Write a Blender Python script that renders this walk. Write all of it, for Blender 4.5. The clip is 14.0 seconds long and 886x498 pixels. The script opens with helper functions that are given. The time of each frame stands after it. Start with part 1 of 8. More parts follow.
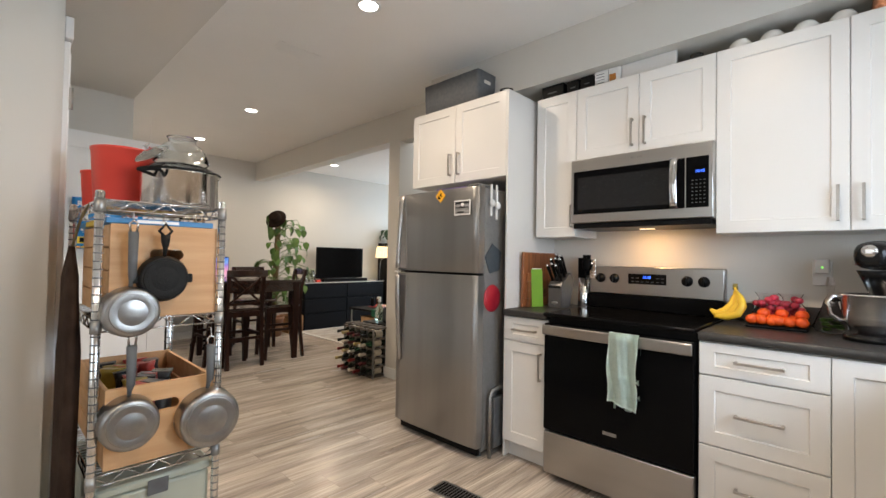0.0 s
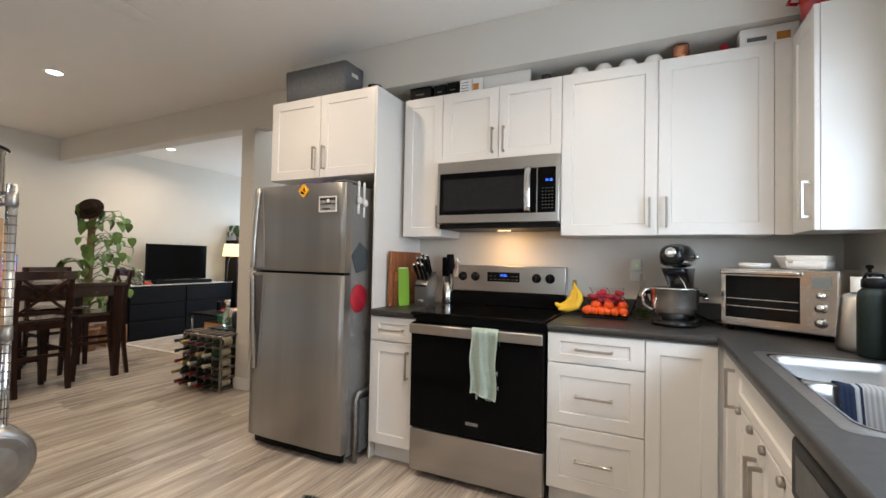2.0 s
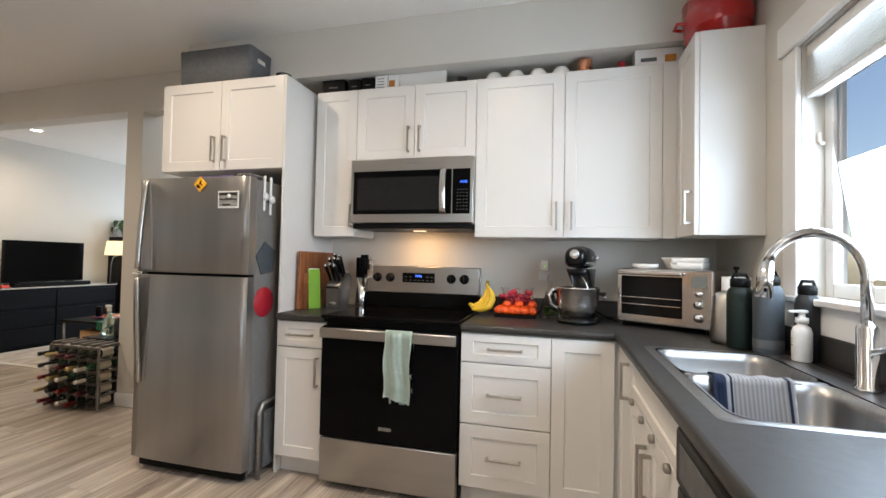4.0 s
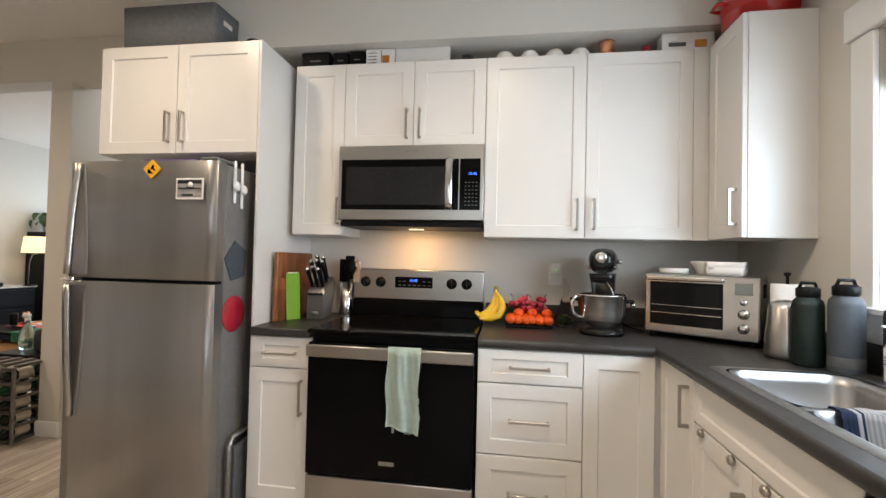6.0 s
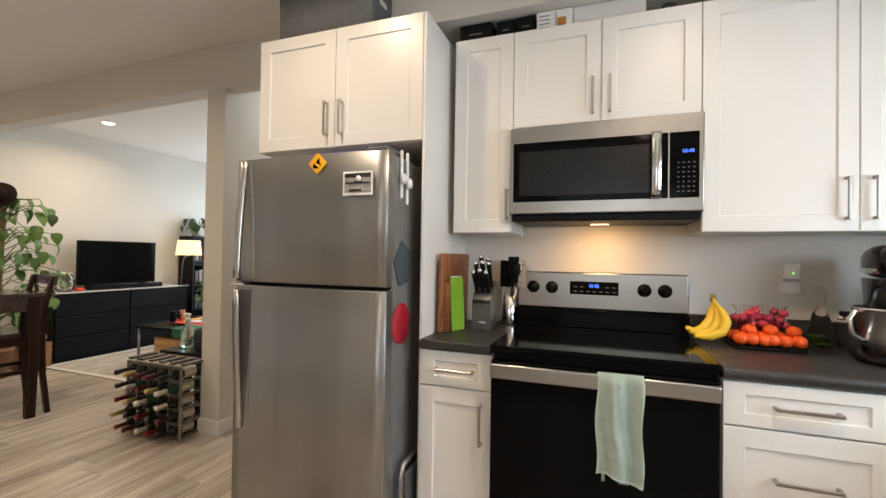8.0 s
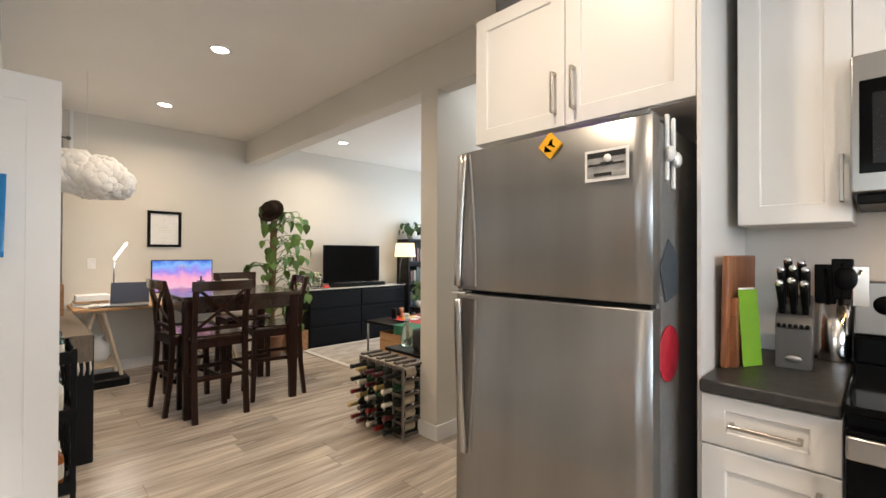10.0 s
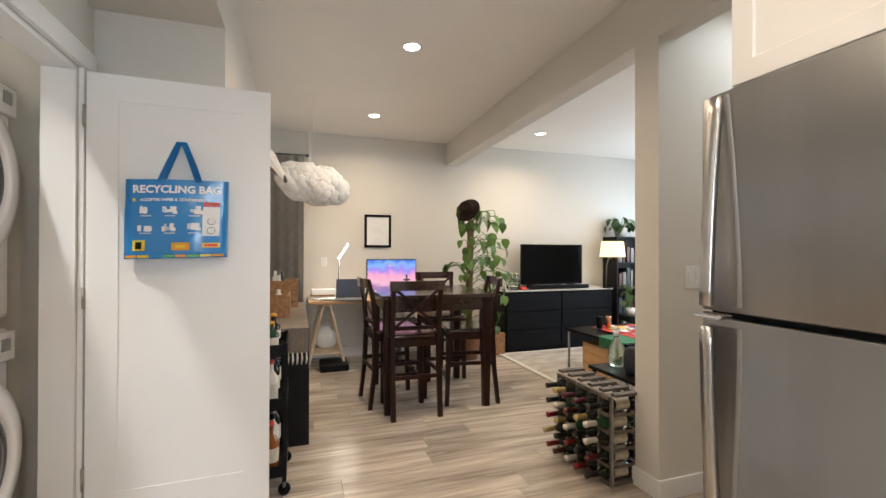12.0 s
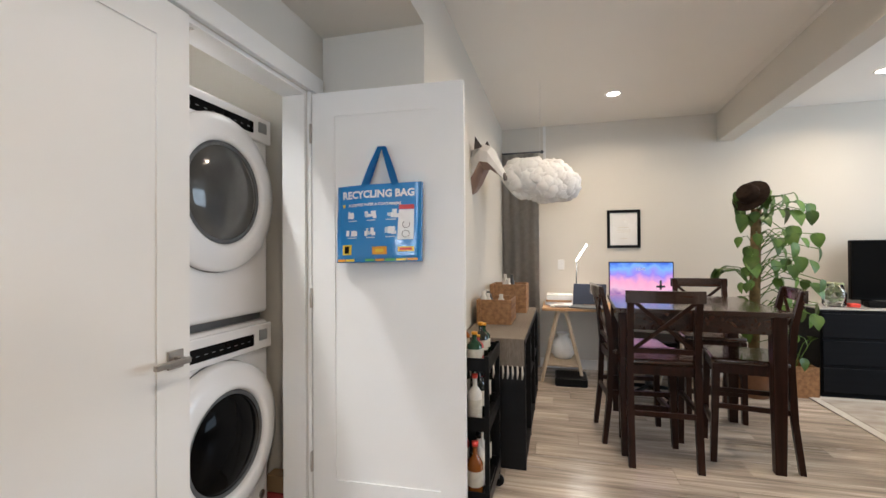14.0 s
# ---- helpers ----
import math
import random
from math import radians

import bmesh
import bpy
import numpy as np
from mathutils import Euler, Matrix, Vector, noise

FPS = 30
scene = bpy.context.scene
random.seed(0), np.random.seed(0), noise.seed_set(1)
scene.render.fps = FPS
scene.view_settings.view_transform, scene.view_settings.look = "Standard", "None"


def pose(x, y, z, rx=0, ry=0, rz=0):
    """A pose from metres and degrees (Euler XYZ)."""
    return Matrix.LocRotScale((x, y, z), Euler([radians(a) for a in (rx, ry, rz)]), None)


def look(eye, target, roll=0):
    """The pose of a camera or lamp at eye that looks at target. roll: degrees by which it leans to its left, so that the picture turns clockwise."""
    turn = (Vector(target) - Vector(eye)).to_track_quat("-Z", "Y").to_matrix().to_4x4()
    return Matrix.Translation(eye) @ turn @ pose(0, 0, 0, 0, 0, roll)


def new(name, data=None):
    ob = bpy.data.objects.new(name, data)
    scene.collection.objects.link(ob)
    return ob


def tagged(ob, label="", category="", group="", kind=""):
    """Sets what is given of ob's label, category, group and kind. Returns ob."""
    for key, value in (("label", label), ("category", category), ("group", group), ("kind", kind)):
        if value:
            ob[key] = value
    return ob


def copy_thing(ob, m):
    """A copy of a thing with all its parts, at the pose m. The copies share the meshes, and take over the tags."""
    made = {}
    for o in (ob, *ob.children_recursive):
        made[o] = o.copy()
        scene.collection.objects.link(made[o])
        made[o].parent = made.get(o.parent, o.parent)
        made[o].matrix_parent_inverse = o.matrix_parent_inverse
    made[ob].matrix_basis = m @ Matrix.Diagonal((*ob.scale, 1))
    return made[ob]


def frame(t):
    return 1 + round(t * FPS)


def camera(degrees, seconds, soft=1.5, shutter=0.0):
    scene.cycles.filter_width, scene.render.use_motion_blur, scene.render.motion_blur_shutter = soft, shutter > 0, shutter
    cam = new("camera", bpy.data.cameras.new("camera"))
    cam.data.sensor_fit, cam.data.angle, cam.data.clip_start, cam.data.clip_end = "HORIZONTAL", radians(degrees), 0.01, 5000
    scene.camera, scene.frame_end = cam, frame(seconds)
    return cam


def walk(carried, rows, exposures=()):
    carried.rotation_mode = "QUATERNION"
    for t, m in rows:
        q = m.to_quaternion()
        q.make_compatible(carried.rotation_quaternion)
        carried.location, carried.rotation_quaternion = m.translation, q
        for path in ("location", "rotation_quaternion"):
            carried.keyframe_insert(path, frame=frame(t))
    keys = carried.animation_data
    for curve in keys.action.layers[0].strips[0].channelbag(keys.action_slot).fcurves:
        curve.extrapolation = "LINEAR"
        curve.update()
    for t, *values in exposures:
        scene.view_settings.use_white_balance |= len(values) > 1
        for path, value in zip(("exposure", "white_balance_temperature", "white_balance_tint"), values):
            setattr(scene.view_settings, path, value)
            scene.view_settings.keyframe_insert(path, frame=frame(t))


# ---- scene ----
cam = camera(91.1, 14.0)
PATH = [
    (0, (0.164, 0.219, 1.222), (-1.22, 1.662, 1.265), 1.0),
    (0.5, (0.136, 0.219, 1.225), (-1.107, 1.785, 1.271), 1.0),
    (1, (0.122, 0.214, 1.23), (-0.981, 1.882, 1.274), 1.0),
    (1.5, (0.11, 0.211, 1.225), (-0.862, 1.958, 1.271), 1.0),
    (2, (0.104, 0.226, 1.222), (-0.757, 2.03, 1.272), 1.1),
    (2.5, (0.109, 0.227, 1.227), (-0.654, 2.075, 1.278), 1.0),
    (3, (0.117, 0.228, 1.23), (-0.554, 2.111, 1.279), 1.0),
    (3.5, (0.122, 0.238, 1.23), (-0.469, 2.148, 1.282), 1.1),
    (6, (-0.236, 0.529, 1.258), (-0.531, 2.507, 1.302), 1.3),
    (6.5, (-0.386, 0.585, 1.253), (-0.705, 2.559, 1.298), 1.3),
    (7, (-0.528, 0.667, 1.249), (-0.922, 2.627, 1.29), 1.2),
    (7.5, (-0.626, 0.743, 1.257), (-1.152, 2.673, 1.293), 1.1),
    (8, (-0.725, 0.776, 1.261), (-1.417, 2.652, 1.292), 0.9),
    (8.5, (-0.823, 0.805, 1.262), (-1.71, 2.597, 1.294), 0.9),
    (9, (-0.903, 0.867, 1.272), (-1.985, 2.549, 1.296), 0.6),
    (11.5, (-1.317, 1.216, 1.28), (-3.122, 2.078, 1.294), 0.2),
    (12, (-1.412, 1.29, 1.28), (-3.309, 1.924, 1.292), 0.1),
    (12.5, (-1.515, 1.4, 1.269), (-3.482, 1.764, 1.287), -0.2),
    (13, (-1.616, 1.485, 1.273), (-3.614, 1.569, 1.294), -0.4),
    (13.5, (-1.717, 1.502, 1.264), (-3.705, 1.286, 1.285), -0.4),
    (14, (-1.817, 1.556, 1.286), (-3.751, 1.045, 1.306), -0.4),
]
walk(cam, [(t, look(eye, target, roll)) for t, eye, target, roll in PATH], [(0.0, 0.12, 6350, 10), (2.5, 0.08, 6350, 10), (3.5, 0.06, 6300, 10), (6.0, 0.08, 6550, 10), (7.5, 0.1, 6750, 10), (9.0, 0.26, 6600, 10), (11.5, 0.36, 6450, 10), (12.5, 0.37, 6400, 10), (14.0, 0.36, 6080, 10)])

# ---- world and light ----
world = bpy.data.worlds.new("world")
scene.world = world
world.use_nodes = True
sky = world.node_tree.nodes.new("ShaderNodeTexSky")
sky.sky_type = "NISHITA"
sky.sun_disc = False
sky.sun_elevation, sky.sun_rotation = radians(35), radians(90)
world.node_tree.links.new(sky.outputs[0], world.node_tree.nodes["Background"].inputs[0])
world.node_tree.nodes["Background"].inputs[1].default_value = 0.12
CEIL = 2.71


def area(name, eye, target, sx, sy, watts, color, spread=180):
    d = bpy.data.lights.new(name, "AREA")
    d.shape, d.size, d.size_y, d.energy, d.color, d.spread = "RECTANGLE", sx, sy, watts, color, radians(spread)
    o = new(name, d)
    o.matrix_world = look(eye, target)
    return o


def point(name, at, watts, color, radius=0.03):
    d = bpy.data.lights.new(name, "POINT")
    d.energy, d.color, d.shadow_soft_size = watts, color, radius
    o = new(name, d)
    o.location = at
    return o


DAY, WARM, BULB = (0.72, 0.86, 1.0), (1.0, 0.79, 0.575), (1.0, 0.55, 0.2)
area("window_light_kitchen", (1.06, 1.5, 1.62), (-1, 1.5, 1.3), 1.2, 0.85, 30, DAY)
area("window_light_living", (-5.3, 6.75, 1.6), (-5.3, 4, 1.3), 2.2, 1.5, 54, DAY)
# unseen rear fill, added to brighten the ceilings and closet wall
area("fill_light_rear", (-0.5, -2.52, 1.6), (-0.8, 0.5, 1.2), 1.8, 1.4, 13, (0.90, 0.95, 1.0))
# the last, in the hall, is an added fill for the dark pier wall
DOWNLIGHTS = [(-5.97, 2.05, CEIL), (-4.35, 2.04, CEIL), (-1.93, 1.73, CEIL), (-0.3, 1.5, CEIL), (-0.3, -0.8, CEIL), (-6.02, 4.07, CEIL), (-4.3, 4.9, CEIL), (-2.8, 3.75, CEIL)]
POWER = (11.5, 14, 13.5, 15.5, 14.5, 13, 15, 5)
for (px, py, pz), watts in zip(DOWNLIGHTS, POWER):
    area("downlight_lamp", (px, py, pz - 0.012), (px, py, 0), 0.09, 0.09, watts, WARM if watts > 6 else (0.9, 0.95, 1.0), 156)
area("range_light", (-0.74, 2.86, 1.405), (-0.74, 2.95, 0.9), 0.12, 0.05, 1.3, BULB)
area("closet_bulb", (-2.85, -0.02, 2.69), (-2.95, 0.06, 0), 0.06, 0.06, 11, (1.0, 0.95, 0.88), 92)
point("table_lamp_bulb", (-6.42, 5.46, 1.3), 1.6, (1.0, 0.74, 0.42), 0.04)
area("desk_lamp_led", (-6.47, 1.79, 1.23), (-6.3, 1.75, 0.7), 0.22, 0.03, 2.0, (1.0, 0.9, 0.78))


# ---- materials ----
def shade(name, c1, c2=None, rough=0.5, metal=0.0, scale=8.0, bump=0.0, bscale=120.0, stretch=(1, 1, 1), rvar=0.08, coat=0.0, spec=0.5, trans=0.0, emit=0.0, ior=1.5, rand=0.0, alpha=1.0):
    """Principled material: two-tone noise in object space, roughness variation, fine bump, optional tone shift per object."""
    m = bpy.data.materials.new(name)
    m.use_nodes = True
    nt = m.node_tree
    b = nt.nodes["Principled BSDF"]
    c2 = c2 or tuple(v * 0.88 for v in c1)
    tc = nt.nodes.new("ShaderNodeTexCoord")
    mp = nt.nodes.new("ShaderNodeMapping")
    mp.inputs["Scale"].default_value = stretch
    nt.links.new(tc.outputs["Object"], mp.inputs[0])
    n1 = nt.nodes.new("ShaderNodeTexNoise")
    n1.inputs["Scale"].default_value, n1.inputs["Detail"].default_value = scale, 5
    nt.links.new(mp.outputs[0], n1.inputs["Vector"])
    mix = nt.nodes.new("ShaderNodeMix")
    mix.data_type = "RGBA"
    mix.inputs[6].default_value, mix.inputs[7].default_value = (*c1, 1), (*c2, 1)
    ramp = nt.nodes.new("ShaderNodeMapRange")
    ramp.inputs["From Min"].default_value, ramp.inputs["From Max"].default_value = 0.3, 0.7
    nt.links.new(n1.outputs["Fac"], ramp.inputs["Value"])
    nt.links.new(ramp.outputs[0], mix.inputs[0])
    col = mix.outputs[2]
    if rand:
        oi = nt.nodes.new("ShaderNodeObjectInfo")
        hs = nt.nodes.new("ShaderNodeHueSaturation")
        mr = nt.nodes.new("ShaderNodeMapRange")
        mr.inputs["To Min"].default_value, mr.inputs["To Max"].default_value = 1 - rand, 1 + rand
        nt.links.new(oi.outputs["Random"], mr.inputs["Value"])
        nt.links.new(mr.outputs[0], hs.inputs["Value"])
        nt.links.new(col, hs.inputs["Color"])
        col = hs.outputs[0]
    nt.links.new(col, b.inputs["Base Color"])
    n2 = nt.nodes.new("ShaderNodeTexNoise")
    n2.inputs["Scale"].default_value, n2.inputs["Detail"].default_value = bscale, 3
    nt.links.new(mp.outputs[0], n2.inputs["Vector"])
    rr = nt.nodes.new("ShaderNodeMapRange")
    rr.inputs["To Min"].default_value, rr.inputs["To Max"].default_value = max(0.0, rough - rvar), min(1, rough + rvar)
    nt.links.new(n1.outputs["Fac"], rr.inputs["Value"])
    nt.links.new(rr.outputs[0], b.inputs["Roughness"])
    if bump:
        bp = nt.nodes.new("ShaderNodeBump")
        bp.inputs["Strength"].default_value, bp.inputs["Distance"].default_value = bump, 0.004
        nt.links.new(n2.outputs["Fac"], bp.inputs["Height"])
        nt.links.new(bp.outputs[0], b.inputs["Normal"])
    b.inputs["Metallic"].default_value = metal
    b.inputs["Coat Weight"].default_value = coat
    b.inputs["Coat Roughness"].default_value = 0.08
    b.inputs["Specular IOR Level"].default_value = spec
    b.inputs["Transmission Weight"].default_value = trans
    b.inputs["IOR"].default_value = ior
    if emit:
        nt.links.new(col, b.inputs["Emission Color"])
        b.inputs["Emission Strength"].default_value = emit
    return m


def wood(name, c1, c2, rough=0.45, along="x", scale=3.0, rand=0.0, coat=0.0, bump=0.15, spec=0.5):
    st = {"x": (1, 14, 14), "y": (14, 1, 14), "z": (14, 14, 1)}[along]
    return shade(name, c1, c2, rough, scale=scale, bump=bump, bscale=scale * 6, stretch=st, rand=rand, coat=coat, spec=spec)


WALL = shade("wall_paint", (0.66, 0.632, 0.575), (0.64, 0.612, 0.557), 0.6, scale=1.3, bump=0.05, bscale=260)
CEILING = shade("ceiling_paint", (0.85, 0.83, 0.79), (0.82, 0.80, 0.76), 0.85, scale=1.1, bump=0.12, bscale=180)
TRIM = shade("trim_paint", (0.80, 0.80, 0.79), (0.77, 0.77, 0.76), 0.35, scale=2, bump=0.03)
CAB = shade("cabinet_white", (0.72, 0.707, 0.68), (0.70, 0.687, 0.66), 0.32, scale=2.5, bump=0.02, bscale=200)
COUNTER = shade("counter_laminate", (0.020, 0.019, 0.0185), (0.034, 0.033, 0.032), 0.40, scale=45, bump=0.06, bscale=320, rvar=0.1)
STEEL = shade("brushed_steel", (0.44, 0.43, 0.415), (0.41, 0.40, 0.385), 0.29, 1.0, scale=3, bscale=30, stretch=(1, 1, 6), rvar=0.03)
STEELV = shade("fridge_steel", (0.38, 0.377, 0.373), (0.27, 0.268, 0.265), 0.32, 0.9, scale=1.1, bump=0.0, bscale=20, stretch=(3, 3, 0.2), rvar=0.015)
NICKEL = shade("satin_nickel", (0.48, 0.45, 0.41), (0.42, 0.39, 0.36), 0.32, 1.0, scale=30)
CHROME = shade("chrome", (0.78, 0.78, 0.78), (0.7, 0.7, 0.7), 0.12, 1.0, scale=12, rvar=0.06)
POLISH = shade("polished_steel", (0.85, 0.83, 0.80), (0.76, 0.74, 0.72), 0.17, 1.0, scale=9, bump=0.04, bscale=50, rvar=0.08)
BGLASS = shade("black_glass", (0.003, 0.003, 0.0035), (0.004, 0.004, 0.004), 0.07, scale=20, rvar=0.04, spec=0.06)
BLACK = shade("black_plastic", (0.004, 0.004, 0.0043), (0.007, 0.007, 0.0075), 0.36, scale=30, bump=0.05, spec=0.11)
GREYP = shade("grey_plastic", (0.11, 0.12, 0.125), (0.09, 0.09, 0.095), 0.5, scale=30, bump=0.05)
FSIDE = shade("fridge_side_grey", (0.20, 0.198, 0.195), (0.17, 0.168, 0.165), 0.4, scale=60, bump=0.15, bscale=300)
WHITEP = shade("white_plastic", (0.8, 0.8, 0.79), (0.76, 0.76, 0.75), 0.28, scale=5)
APPL = shade("white_enamel", (0.86, 0.86, 0.87), (0.83, 0.83, 0.84), 0.22, scale=3, coat=0.3)
CERAM = shade("white_ceramic", (0.82, 0.81, 0.78), (0.78, 0.77, 0.74), 0.2, scale=8, coat=0.4)
ESP = wood("espresso_wood", (0.032, 0.011, 0.006), (0.014, 0.005, 0.003), 0.35, "z", 3.0, coat=0.05, spec=0.2)
ESPX = wood("espresso_top", (0.045, 0.018, 0.010), (0.02, 0.008, 0.005), 0.2, "x", 3.0, coat=0.5)
PINE = wood("pine", (0.66, 0.40, 0.20), (0.54, 0.30, 0.13), 0.55, "y", 2.2, rand=0.08)
CRATEW = wood("crate_oak", (0.40, 0.215, 0.09), (0.20, 0.095, 0.04), 0.6, "x", 2.5, rand=0.1)
TRESTLE = wood("trestle_birch", (0.68, 0.56, 0.42), (0.58, 0.46, 0.32), 0.55, "z", 2.5)
DESKW = wood("desk_top_wood", (0.60, 0.36, 0.17), (0.48, 0.26, 0.11), 0.4, "y", 2.2)
ACACIA = wood("acacia_board", (0.30, 0.11, 0.038), (0.11, 0.036, 0.013), 0.4, "z", 4.5, rand=0.25)
BLKWOOD = wood("black_brown_wood", (0.007, 0.0065, 0.007), (0.004, 0.004, 0.004), 0.45, "y", 2.0, spec=0.2)
DRESS = wood("dresser_black", (0.007, 0.008, 0.011), (0.005, 0.006, 0.008), 0.5, "y", 2.0, spec=0.13)
RACKW = wood("rack_grey_wood", (0.15, 0.128, 0.108), (0.085, 0.07, 0.058), 0.6, "x", 4)
GALV = shade("galvanised", (0.42, 0.42, 0.41), (0.3, 0.3, 0.3), 0.4, 1.0, scale=40)
GLASS = shade("clear_glass", (0.95, 0.97, 0.97), (0.93, 0.96, 0.96), 0.03, scale=3, trans=1.0, rvar=0.02, ior=1.3)
PANE = shade("window_pane", (1, 1, 1), (0.98, 0.99, 1), 0.0, scale=1, trans=1.0, rvar=0.0, ior=1.05)
MINT = shade("mint_terry", (0.70, 0.82, 0.75), (0.62, 0.75, 0.67), 0.95, scale=60, bump=0.8, bscale=420, spec=0.1)
RED = shade("red_plastic", (0.78, 0.075, 0.05), (0.72, 0.06, 0.04), 0.35, scale=4)
ENRED = shade("red_enamel", (0.48, 0.012, 0.012), (0.4, 0.008, 0.008), 0.15, scale=4, coat=0.6)
LEAF = shade("leaf_green", (0.115, 0.20, 0.040), (0.05, 0.11, 0.022), 0.42, scale=9, bump=0.2, bscale=40, rand=0.4, spec=0.3)
DKLEAF = shade("dark_leaf", (0.045, 0.10, 0.03), (0.025, 0.06, 0.018), 0.45, scale=9, rand=0.2)
BARK = shade("moss_pole", (0.17, 0.12, 0.05), (0.09, 0.07, 0.03), 0.95, scale=25, bump=1.0, bscale=90)
YEL = shade("banana_yellow", (0.78, 0.52, 0.03), (0.66, 0.40, 0.02), 0.45, scale=10)
ORG = shade("tangerine", (0.85, 0.115, 0.008), (0.76, 0.08, 0.006), 0.4, scale=20, bump=0.4, bscale=200)
CORK = shade("warm_white_foil", (0.72, 0.68, 0.6), (0.62, 0.57, 0.5), 0.4, scale=20)
COPPER = shade("copper", (0.72, 0.34, 0.2), (0.62, 0.27, 0.15), 0.25, 1.0, scale=12)
GREYFAB = shade("grey_fabric", (0.05, 0.053, 0.056), (0.04, 0.043, 0.045), 0.9, scale=40, bump=0.5, bscale=500, spec=0.15)
CURT = shade("curtain_grey", (0.56, 0.53, 0.49), (0.48, 0.455, 0.42), 0.9, scale=20, bump=0.3, bscale=500, spec=0.15)
BLUEBAG = shade("bag_blue", (0.02, 0.23, 0.58), (0.016, 0.19, 0.5), 0.25, scale=6, coat=0.5, bump=1.0, bscale=11)


# ---- mesh helpers ----
def BM():
    return bmesh.new()


def box(bm, x0, x1, y0, y1, z0, z1, bev=0.0, seg=1):
    vs = [bm.verts.new((x, y, z)) for z in (z0, z1) for y in (y0, y1) for x in (x0, x1)]
    fs = [bm.faces.new([vs[i] for i in q]) for q in ((0, 2, 3, 1), (4, 5, 7, 6), (0, 1, 5, 4), (2, 6, 7, 3), (0, 4, 6, 2), (1, 3, 7, 5))]
    if bev:
        es = list({e for f in fs for e in f.edges})
        r = bmesh.ops.bevel(bm, geom=es, offset=bev, segments=seg, profile=0.5, affect="EDGES")
        if seg > 1:
            for f in r["faces"]:
                f.smooth = True
    return vs


def ring(bm, c, u, v, r, seg, r2=None):
    r2 = r if r2 is None else r2
    return [bm.verts.new(c + u * (r * math.cos(a)) + v * (r2 * math.sin(a))) for a in (2 * math.pi * i / seg for i in range(seg))]


def skin(bm, rings, cap0=True, cap1=True, smooth=True):
    for a, b in zip(rings, rings[1:]):
        n = len(a)
        for i in range(n):
            f = bm.faces.new((a[i], a[(i + 1) % n], b[(i + 1) % n], b[i]))
            f.smooth = smooth
    if cap0:
        bm.faces.new(rings[0][::-1])
    if cap1:
        bm.faces.new(rings[-1])


def axes(d):
    d = d.normalized()
    u = d.cross(Vector((0, 0, 1)) if abs(d.z) < 0.9 else Vector((1, 0, 0))).normalized()
    return u, d.cross(u).normalized()


def cyl(bm, p0, p1, r0, r1=None, seg=16, smooth=True):
    p0, p1 = Vector(p0), Vector(p1)
    u, v = axes(p1 - p0)
    skin(bm, [ring(bm, p0, u, v, r0, seg), ring(bm, p1, u, v, r0 if r1 is None else r1, seg)], smooth=smooth)


def tube(bm, pts, r, seg=8, radii=None):
    pts = [Vector(p) for p in pts]
    rings, u = [], None
    for i, p in enumerate(pts):
        d = (pts[min(i + 1, len(pts) - 1)] - pts[max(i - 1, 0)]).normalized()
        if u is None:
            u, v = axes(d)
        else:
            u = (u - d * u.dot(d)).normalized()
            v = d.cross(u)
        rings.append(ring(bm, p, u, v, radii[i] if radii else r, seg))
    skin(bm, rings)


def lathe(bm, prof, c=(0, 0, 0), seg=24, axis="z", cap0=True, cap1=True):
    """A turned shape: prof is (radius, height) from one end to the other."""
    c = Vector(c)
    d = {"z": Vector((0, 0, 1)), "x": Vector((1, 0, 0)), "y": Vector((0, 1, 0)), "-y": Vector((0, -1, 0))}[axis]
    u, v = axes(d)
    skin(bm, [ring(bm, c + d * h, u, v, max(r, 0.0005), seg) for r, h in prof], cap0, cap1)


def ball(bm, c, r, sx=1, sy=1, sz=1, seg=12, rings=8):
    c = Vector(c)
    rr = []
    for i in range(1, rings):
        a = math.pi * i / rings
        rr.append(ring(bm, c + Vector((0, 0, -r * sz * math.cos(a))), Vector((sx, 0, 0)), Vector((0, sy, 0)), r * math.sin(a), seg))
    skin(bm, rr)


def part(name, bm, mat, parent=None, label="", kind="", m=None):
    bmesh.ops.recalc_face_normals(bm, faces=bm.faces)
    me = bpy.data.meshes.new(name)
    bm.to_mesh(me)
    bm.free()
    me.materials.append(mat)
    ob = new(name, me)
    if parent is not None:
        ob.parent = parent
    if m is not None:
        ob.matrix_local = m
    if label or kind:
        tagged(ob, label, "", "", kind)
    return ob


def pbox(name, parent, mat, x0, x1, y0, y1, z0, z1, bev=0.002, label="", seg=1, m=None):
    bm = BM()
    box(bm, x0, x1, y0, y1, z0, z1, bev, seg)
    return part(name, bm, mat, parent, label, m=m)


def pcyl(name, parent, mat, p0, p1, r0, r1=None, seg=16, label=""):
    bm = BM()
    cyl(bm, p0, p1, r0, r1, seg)
    return part(name, bm, mat, parent, label)


def plathe(name, parent, mat, prof, c=(0, 0, 0), seg=24, axis="z", label="", cap0=True, cap1=True):
    bm = BM()
    lathe(bm, prof, c, seg, axis, cap0, cap1)
    return part(name, bm, mat, parent, label)


def ptube(name, parent, mat, pts, r, seg=8, label=""):
    bm = BM()
    tube(bm, pts, r, seg)
    return part(name, bm, mat, parent, label)


def thing(name, x, y, z, label, category, group="", rz=0.0):
    ob = new(name)
    ob.empty_display_size = 0.1
    ob.matrix_world = pose(x, y, z, 0, 0, rz)
    return tagged(ob, label, category, group)


def structure(name, bm, mat, label=""):
    return part(name, bm, mat, None, label, "structure")


